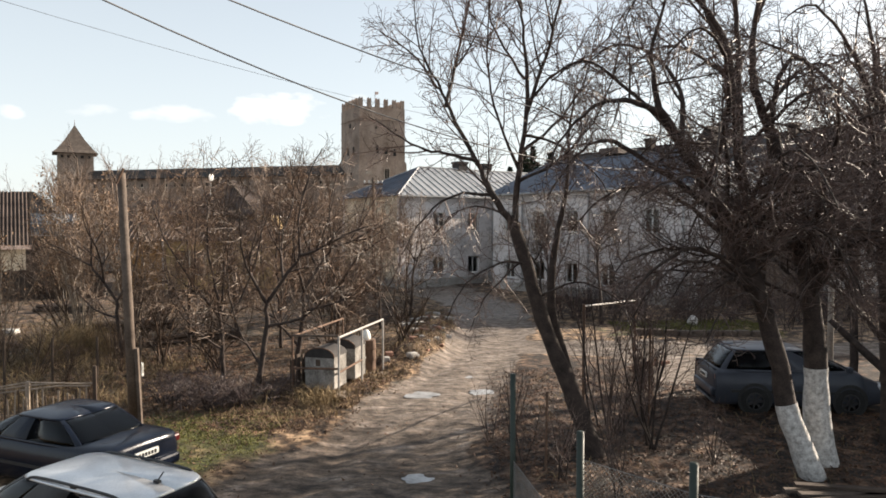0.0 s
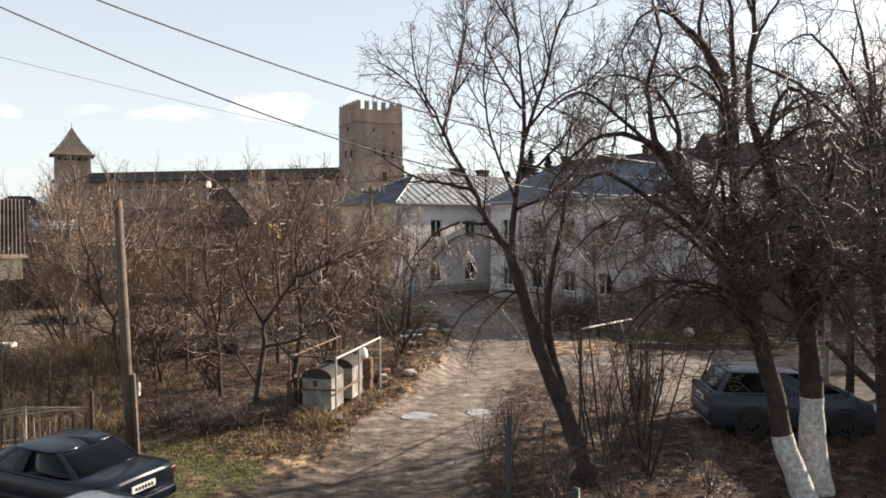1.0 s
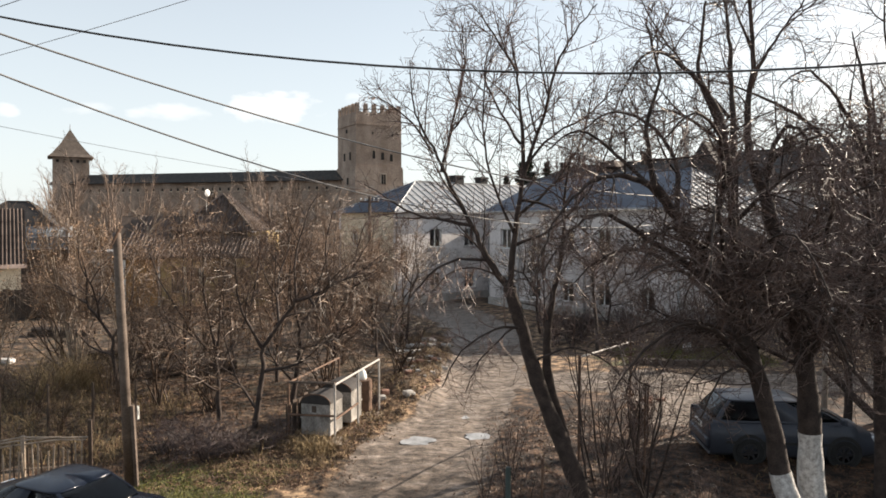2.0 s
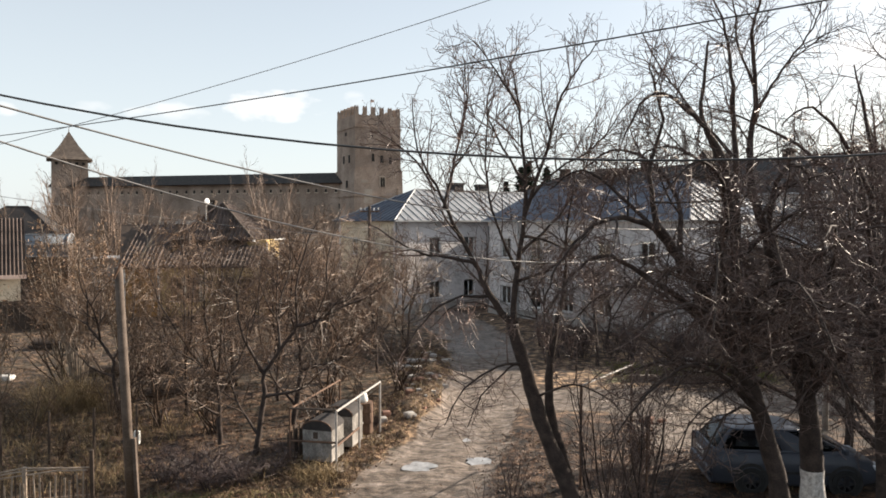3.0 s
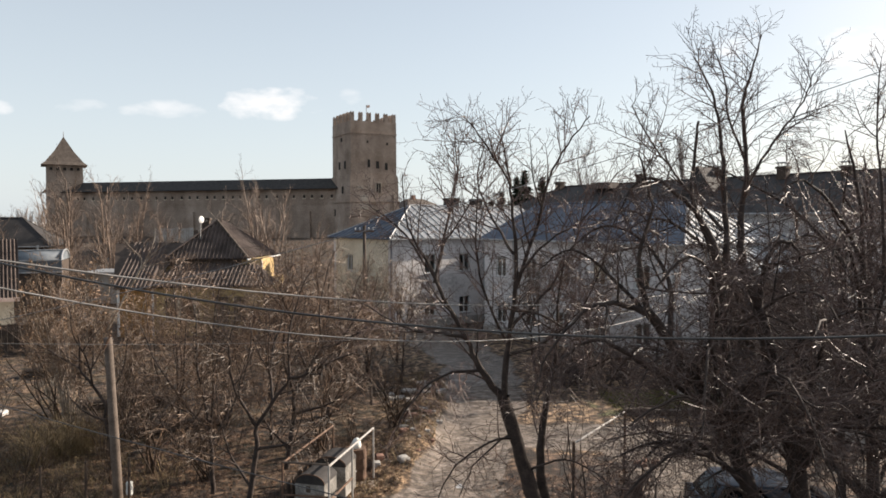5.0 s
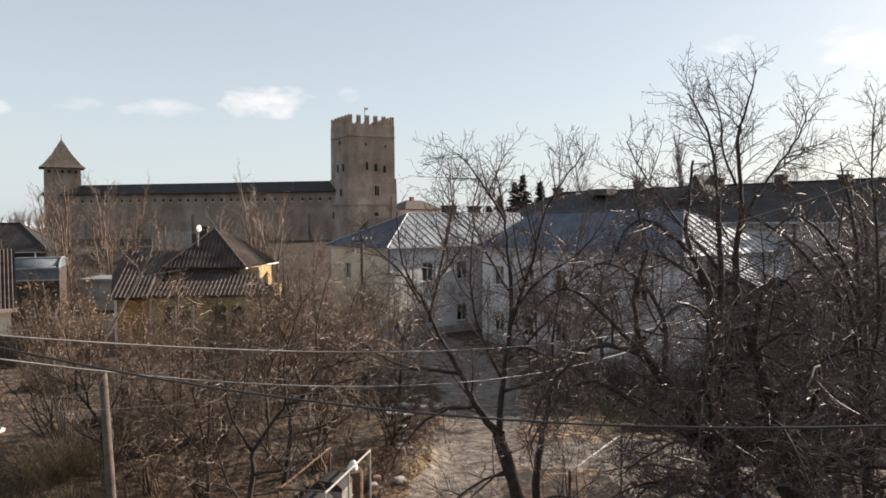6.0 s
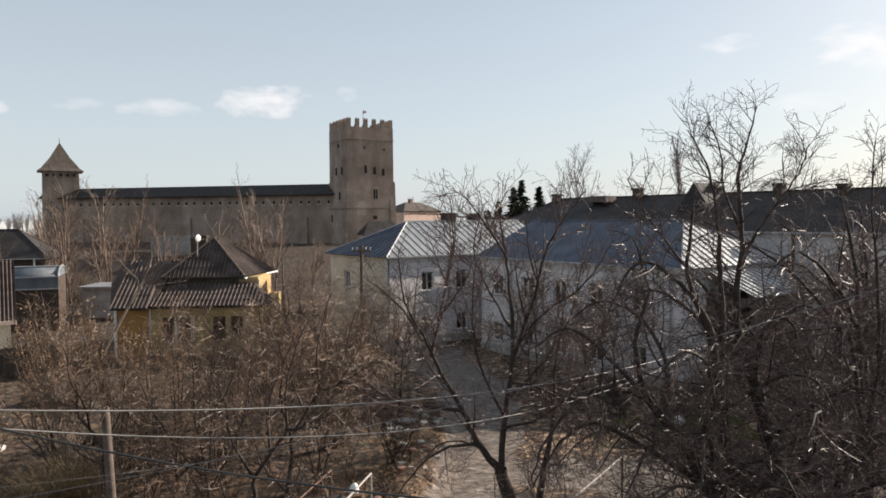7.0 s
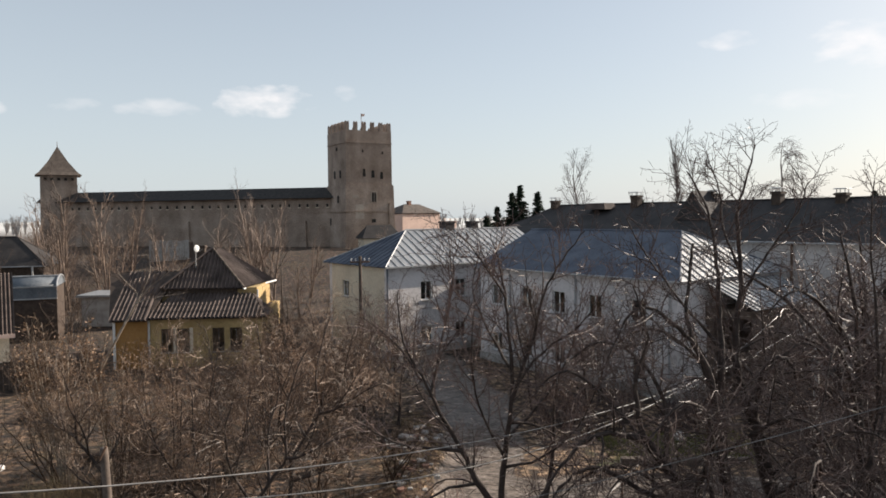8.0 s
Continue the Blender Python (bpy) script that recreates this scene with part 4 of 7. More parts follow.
    part("flag", Shape().add([(5.0, 5.0, H + 3.0), (5.6, 4.9, H + 3.15), (5.6, 4.9, H + 3.55), (5.0, 5.0, H + 3.5), (5.0, 5.03, H + 3.0), (5.6, 4.93, H + 3.15), (5.6, 4.93, H + 3.55), (5.0, 5.03, H + 3.5)],
                             [(0, 1, 2, 3), (7, 6, 5, 4), (0, 4, 5, 1), (1, 5, 6, 2), (2, 6, 7, 3), (3, 7, 4, 0)]), M_PINK, t)
    # corner tower with a bell-cast pyramid roof
    c = thing("corner_tower", pose(-73.5, 134.8, zb, 0, 0, 29), "slim brick corner tower with a pyramid shingle roof", "tower")
    W2, H2 = 6.2, 14.6
    s = Shape().box((W2 / 2, W2 / 2, H2 / 2 - 2), (W2 + 0.6, W2 + 0.6, H2 + 4), top=W2 / (W2 + 0.6))
    part("tower_body", s, M_CASTLE, c)
    r = Shape()
    lv = ((0.85, 0.0), (0.15, 0.6), (-1.45, 2.8), (-3.07, 5.7))
    for o, z in lv:
        r.v += [(-o, -o, H2 + z), (W2 + o, -o, H2 + z), (W2 + o, W2 + o, H2 + z), (-o, W2 + o, H2 + z)]
    for i in range(3):
        for k in range(4):
            r.f.append((4 * i + k, 4 * i + (k + 1) % 4, 4 * i + 4 + (k + 1) % 4, 4 * i + 4 + k))
    r.f += [(3, 2, 1, 0), (12, 13, 14, 15)]
    part("pyramid_roof", r, M_SHINGLE, c)
    part("spire", Shape().tube([Vector((W2 / 2, W2 / 2, H2 + 5.6)), Vector((W2 / 2, W2 / 2, H2 + 6.7))], [0.08, 0.03], 6), M_RUST, c)
    for k in range(5):
        part("loophole", Shape().box((0.8 + k * 1.15, -0.05, H2 - 0.75), (0.5, 0.2, 0.5)), M_HOLE_SHADE, c)
    # curtain wall between the towers
    a, b = Vector((-71.5, 137.0, 0)), Vector((-16.5, 122.5, 0))
    L = (b - a).length
    w = thing("curtain_wall", pose(a.x, a.y, zb, 0, 0, math.degrees(math.atan2(b.y - a.y, b.x - a.x))), "long brick curtain wall with a dark roofed wall walk", "castle wall")
    part("wall_body", Shape().box((L / 2, 1.2, 3.6), (L, 2.4, 12.4)), M_CASTLE, w)
    rf = Shape()
    rf.slab([(-4.0, -1.1, 9.4), (L + 0.2, -1.1, 9.4), (L + 0.2, 1.6, 11.3), (-4.0, 1.6, 11.3)], 0.12)
    rf.slab([(L + 0.2, 3.6, 9.4), (-4.0, 3.6, 9.4), (-4.0, 1.6, 11.3), (L + 0.2, 1.6, 11.3)], 0.12)
    part("wall_walk_roof", rf, M_CASTLE_DARK, w)
    part("gable_wall", Shape().add([(-3.6, -0.8, 9.05), (-3.6, 3.4, 9.05), (-3.6, 1.6, 10.75)], [(0, 1, 2)]), M_WOODDARK, w)
    n = 32
    for k in range(n):
        x = 1.5 + (L - 3) * k / (n - 1) + 0.15 * math.sin(k * 2.3)
        part("loophole", Shape().box((x, -0.03, 8.1), (0.34, 0.12, 0.55)), M_HOLE_SHADE, w, fix=False)
        part("loophole_sill", Shape().box((x, -0.05, 7.75), (0.6, 0.12, 0.12)), M_CREAM, w, fix=False)
    part("string_course", Shape().box((L / 2, -0.04, 6.9), (L - 0.1, 0.1, 0.16)), M_CASTLE, w)
    for k in range(5):
        part("buttress", Shape().box((5 + k * 11.5, -0.25, 1.5), (1.4, 0.7, 8.0), top=0.75), M_CASTLE, w)
    # pink building beyond the gate
    p = thing("pink_building", pose(-5.9, 158.4, 2.9, 0, 0, 40), "pale pink rendered building beyond the gate tower", "house")
    part("wall", Shape().box((5, 4, 4.0), (11, 8, 7.0)), M_PINK, p)
    part("wing", Shape().box((13.4, 4, 2.9), (6.0, 6.5, 5.4)), M_PINK, p)
    for k in range(4):
        part("parapet_post", Shape().box((11.2 + k * 1.6, 0.7, 5.9), (0.35, 0.35, 0.7)), M_FRAME, p)
    rr = Shape()
    rr.slab([(-0.8, -0.4, 7.5), (10.8, -0.4, 7.5), (7.5, 4, 9.6), (3.0, 4, 9.6)], 0.15).slab([(10.8, -0.4, 7.5), (10.8, 8.4, 7.5), (7.5, 4, 9.6)], 0.15).slab([(-0.8, 8.4, 7.5), (-0.8, -0.4, 7.5), (3, 4, 9.6)], 0.15).slab([(10.8, 8.4, 7.5), (-0.8, 8.4, 7.5), (3, 4, 9.6), (7.5, 4, 9.6)], 0.15)
    part("roof", rr, M_SHINGLE, p)
    chimney(p, 4.5, 4.0, 9.2, 1.2, 0.8, M_BRICKRED, False)
    # low dark gatehouse roofs at the foot of the tower
    g = thing("gate_porch", pose(-10.5, 112.0, 1.9, 0, 0, 20), "low dark-roofed outbuilding below the gate tower", "house")
    part("wall", Shape().box((3, 2, 2.2), (6, 4, 4.4)), M_CREAM, g)
    gr = Shape().slab([(-0.4, -0.4, 4.3), (6.4, -0.4, 4.3), (5, 2, 6.4), (1, 2, 6.4)], 0.12).slab([(6.4, -0.4, 4.3), (6.4, 4.4, 4.3), (5, 2, 6.4)], 0.12).slab([(-0.4, 4.4, 4.3), (-0.4, -0.4, 4.3), (1, 2, 6.4)], 0.12)
    part("roof", gr, M_ROOF_DARK, g)


build_castle()

# ---- trees and shrubs ----
TWIG_MIN = [0.006]  # least radius of a side shoot, by kind of tree


def rand_dir(rng):
    while True:
        v = Vector((rng.uniform(-1, 1), rng.uniform(-1, 1), rng.uniform(-1, 1)))
        if 0.05 < v.length < 1:
            return v.normalized()


def sprout(rng, d, lo, hi):
    """A direction that leaves d by lo to hi degrees."""
    ax = d.cross(rand_dir(rng)).normalized()
    return (Matrix.Rotation(radians(rng.uniform(lo, hi)), 3, ax) @ d).normalized()


def limb_path(rng, p, d, L, jit, trop, n):
    pts = [p.copy()]
    d = d.copy()
    for _ in range(n):
        d = (d + rand_dir(rng) * jit + Vector((0, 0, trop))).normalized()
        p = p + d * (L / n)
        pts.append(p)
    return pts, d


def grow(rng, thick, thin, p, d, L, r, level, spec):
    """Adds a branch and all that grows from it. spec: a row per level (children, length ratio, angle lo, hi, jitter, tropism)."""
    kids, ratio, lo, hi, jit, trop = spec[min(level, len(spec) - 1)]
    last = level >= len(spec) - 1
    n = (2 if r < 0.03 else 3) if last else max(4, min(9, int(L / 0.35)))
    pts, end = limb_path(rng, p, d, L, jit, trop, n)
    tip = TWIG_MIN[0] * 0.5 if last else r * 0.35
    rad = [lerp(r, tip, i / n) for i in range(n + 1)]
    if r > 0.022:
        thick.tube(pts, rad, 8 if r > 0.07 else 5, False)
    else:
        thin.tube(pts, rad, 3, False)
    if last:
        return
    along(rng, thick, thin, pts, rad, L, level, spec, 0.2)


def along(rng, thick, thin, pts, rad, L, level, spec, first=0.2):
    """Side branches along a limb."""
    kids, ratio, lo, hi, jit, trop = spec[min(level, len(spec) - 1)]
    n = len(pts) - 1
    k = max(1, round(kids * rng.uniform(0.8, 1.2)))
    for i in range(k):
        t = lerp(first, 1.0, (i + rng.random()) / k) * n
        j = min(n - 1, int(t))
        q = pts[j].lerp(pts[j + 1], t - j)
        d = (pts[j + 1] - pts[j]).normalized()
        rr = lerp(rad[j], rad[j + 1], t - j)
        l2 = L * ratio * rng.uniform(0.6, 1.25) * (1.15 - 0.5 * t / n)
        r2 = min(rr * 0.75, max(TWIG_MIN[0], rr * rng.uniform(0.4, 0.65)))
        grow(rng, thick, thin, q, sprout(rng, d, lo, hi), l2, r2, level + 1, spec)


def tree_thing(name, m, thick, thin, label, category, group="", bark=None, twig=None):
    t = thing(name, m, label, category, group)
    part("trunk", thick, bark or M_BARK, t, smooth=True, fix=False)
    part("crown", thin, twig or M_TWIG, t, fix=False)
    return t


def V(*p):
    return [Vector(q) for q in p]


def taper(r0, r1, n):
    return [lerp(r0, r1, i / (n - 1)) for i in range(n)]


def smooth_path(pts, sub=4):
    """Catmull-Rom through a few way points."""
    out = []
    n = len(pts)
    for i in range(n - 1):
        p0, p1, p2, p3 = pts[max(i - 1, 0)], pts[i], pts[i + 1], pts[min(i + 2, n - 1)]
        for k in range(sub):
            t = k / sub
            out.append(0.5 * ((2 * p1) + (p2 - p0) * t + (2 * p0 - 5 * p1 + 4 * p2 - p3) * t * t + (3 * p1 - p0 - 3 * p2 + p3) * t ** 3))
    out.append(pts[-1])
    return out


def bent(rng, p, d, L, bend, trop, n):
    """A smoothly curving shoot: n steps that turn about one axis, pulled up or down by trop."""
    ax = d.cross(rand_dir(rng)).normalized()
    turn = Matrix.Rotation(radians(rng.uniform(0.4, 1.0) * bend / n), 3, ax)
    pts = [p.copy()]
    for _ in range(n):
        d = (turn @ d + rand_dir(rng) * 0.09 + Vector((0, 0, trop))).normalized()
        p = p + d * (L / n)
        pts.append(p)
    return pts


def shoots(rng, thick, thin, pts, rad, rules, gen=0, first=0.2, thin_r=0.0055):
    """Side shoots along a limb, generation by generation. A rule: spacing, length lo, hi, angle lo, hi, bend, pull."""
    gap, l0, l1, a0, a1, bend, trop = rules[gen]
    last = gen == len(rules) - 1
    ln = [(pts[i + 1] - pts[i]).length for i in range(len(pts) - 1)]
    total = sum(ln)
    s = total * first + gap * rng.random()
    while s < total:
        u, k = s, 0
        while k < len(ln) - 1 and u > ln[k]:
            u -= ln[k]
            k += 1
        t = min(1.0, u / ln[k])
        q = pts[k].lerp(pts[k + 1], t)
        d = (pts[k + 1] - pts[k]).normalized()
        rr = lerp(rad[k], rad[k + 1], t)
        L = rng.uniform(l0, l1) * (1.15 - 0.65 * s / total)
        L = min(L, total * 0.85)
        r = min(rr * 0.8, max(thin_r, 0.002 + 0.0125 * L))
        n = 2 if last else max(3, min(7, int(L / 0.16)))
        way = bent(rng, q, sprout(rng, d, a0, a1), L, bend, trop, n)
        rr2 = [lerp(r, thin_r * 0.6, i / n) for i in range(n + 1)]
        (thick if r > 0.018 else thin).tube(way, rr2, 5 if r > 0.018 else 3, False)
        if not last:
            shoots(rng, thick, thin, way, rr2, rules, gen + 1, 0.12, thin_r)
        s += gap * rng.uniform(0.5, 1.5)


def limb(rng, thick, thin, way, r0, r1, rules, first=0.2, sub=4, thin_r=0.0055, cap=False):
    """A main limb through a few way points, a little knotty, with its shoots."""
    pts = smooth_path(V(*way), sub)
    for i in range(1, len(pts) - 1):
        pts[i] = pts[i] + rand_dir(rng) * 0.018
    rad = [lerp(r0, r1, (i / (len(pts) - 1)) ** 0.65) * rng.uniform(0.93, 1.08) for i in range(len(pts))]
    thick.tube(pts, rad, 10 if r0 > 0.07 else 7, cap)
    if rules:
        shoots(rng, thick, thin, pts, rad, rules, 0, first, thin_r)
    return pts, rad


RULES_FRUIT = ((0.165, 0.6, 1.7, 28, 62, 50, 0.05), (0.115, 0.22, 0.75, 30, 65, 40, 0.04), (0.085, 0.06, 0.24, 35, 75, 25, 0.03))
RULES_DROOP = ((0.16, 0.5, 1.3, 35, 80, 60, -0.02), (0.11, 0.2, 0.6, 35, 80, 50, -0.05), (0.085, 0.07, 0.22, 35, 80, 30, -0.03))
RULES_KNOT = ((0.155, 0.6, 1.6, 35, 85, 75, 0.02), (0.11, 0.25, 0.75, 35, 85, 65, -0.02), (0.092, 0.07, 0.24, 35, 80, 35, -0.02))
RULES_PLUM = ((0.18, 0.7, 1.8, 30, 75, 50, 0.05), (0.11, 0.3, 0.85, 30, 75, 45, 0.03), (0.118, 0.1, 0.36, 30, 75, 30, 0.02))


def leaning_tree():
    """The leaning fruit tree beside the road."""
    rng = random.Random(11)
    a, b = Shape(), Shape()
    limb(rng, a, b, ((2.85, 12.75, -0.15), (2.3, 12.6, 1.25), (1.87, 12.6, 2.27), (1.53, 12.6, 3.39), (1.27, 12.6, 4.25)), 0.19, 0.11, None)
    for way, r0, first in ((((1.27, 12.6, 4.2), (0.84, 12.5, 4.8), (0.6, 12.5, 5.34), (0.2, 12.45, 6.05), (-0.1, 12.4, 6.7), (-0.4, 12.35, 7.3), (-0.5, 12.3, 8.2)), 0.078, 0.15),
                           (((1.27, 12.6, 4.2), (1.36, 12.6, 5.2), (1.5, 12.6, 6.5), (1.43, 12.6, 7.5), (1.36, 12.65, 8.3), (1.18, 12.7, 9.0)), 0.074, 0.2),
                           (((1.48, 12.6, 6.2), (1.8, 12.5, 7.15), (2.05, 12.45, 8.1), (2.35, 12.4, 8.7), (2.75, 12.4, 9.2)), 0.045, 0.15),
                           (((1.4, 12.6, 8.0), (0.96, 12.5, 8.7), (0.55, 12.4, 9.2)), 0.028, 0.2),
                           (((0.6, 12.5, 5.33), (0.06, 12.3, 5.45), (-0.43, 12.2, 5.55), (-0.85, 12.1, 5.8), (-1.26, 12.0, 6.05)), 0.04, 0.2),
                           (((-0.1, 12.4, 6.6), (-0.6, 12.6, 7.3), (-1.15, 12.8, 7.7)), 0.026, 0.15),
                           (((0.05, 12.5, 6.3), (0.3, 12.8, 7.4), (0.46, 13.0, 8.3), (0.4, 13.1, 9.1)), 0.035, 0.2),
                           (((1.4, 12.6, 5.5), (2.0, 12.9, 6.0), (2.6, 13.2, 6.8), (2.9, 13.3, 7.9)), 0.04, 0.2),
                           (((1.36, 12.6, 5.0), (1.95, 12.2, 5.3), (2.5, 11.9, 5.9), (2.9, 11.7, 6.9)), 0.036, 0.2),
                           (((1.45, 12.6, 6.8), (1.0, 12.9, 7.6), (0.85, 13.1, 8.2), (1.0, 13.2, 8.9)), 0.03, 0.2),
                           (((1.35, 12.6, 5.2), (0.95, 12.2, 6.0), (0.75, 11.9, 7.0), (0.8, 11.8, 8.0)), 0.036, 0.2),
                           (((1.5, 12.6, 6.4), (2.1, 12.9, 7.0), (2.9, 13.2, 7.5), (3.5, 13.4, 8.3)), 0.034, 0.2)):
        limb(rng, a, b, way, r0, 0.008, RULES_FRUIT, first)
    for way, r0 in ((((0.83, 12.5, 4.75), (0.16, 12.2, 4.72), (-0.43, 12.0, 4.2), (-0.7, 11.9, 3.7)), 0.034),
                    (((1.5, 12.6, 3.5), (1.0, 12.2, 3.55), (0.4, 12.0, 3.2), (0.05, 11.9, 2.6)), 0.032),
                    (((1.45, 12.6, 3.6), (1.15, 12.9, 3.3), (0.75, 13.1, 2.8), (0.5, 13.2, 2.2)), 0.028),
                    (((1.7, 12.6, 2.9), (2.3, 12.3, 3.2), (2.9, 12.0, 3.0), (3.3, 11.8, 2.5)), 0.028),
                    (((1.3, 12.6, 4.2), (0.9, 13.0, 4.5), (0.3, 13.4, 4.5), (-0.2, 13.7, 4.0)), 0.032),
                    (((1.45, 12.6, 5.8), (1.95, 12.7, 5.7), (2.6, 12.8, 5.3), (3.1, 12.9, 4.7)), 0.034)):
        limb(rng, a, b, way, r0, 0.008, RULES_DROOP, 0.2)
    # second stem
    limb(rng, a, b, ((2.78, 13.0, -0.1), (2.14, 12.9, 2.0), (1.99, 12.9, 2.95), (2.08, 13.0, 3.88), (2.28, 13.1, 4.8), (2.33, 13.1, 5.8), (2.5, 13.2, 7.0)), 0.15, 0.009, RULES_FRUIT, 0.45)
    return tree_thing("fruit_tree", Matrix.Identity(4), a, b, "leaning bare fruit tree beside the dirt road", "tree")


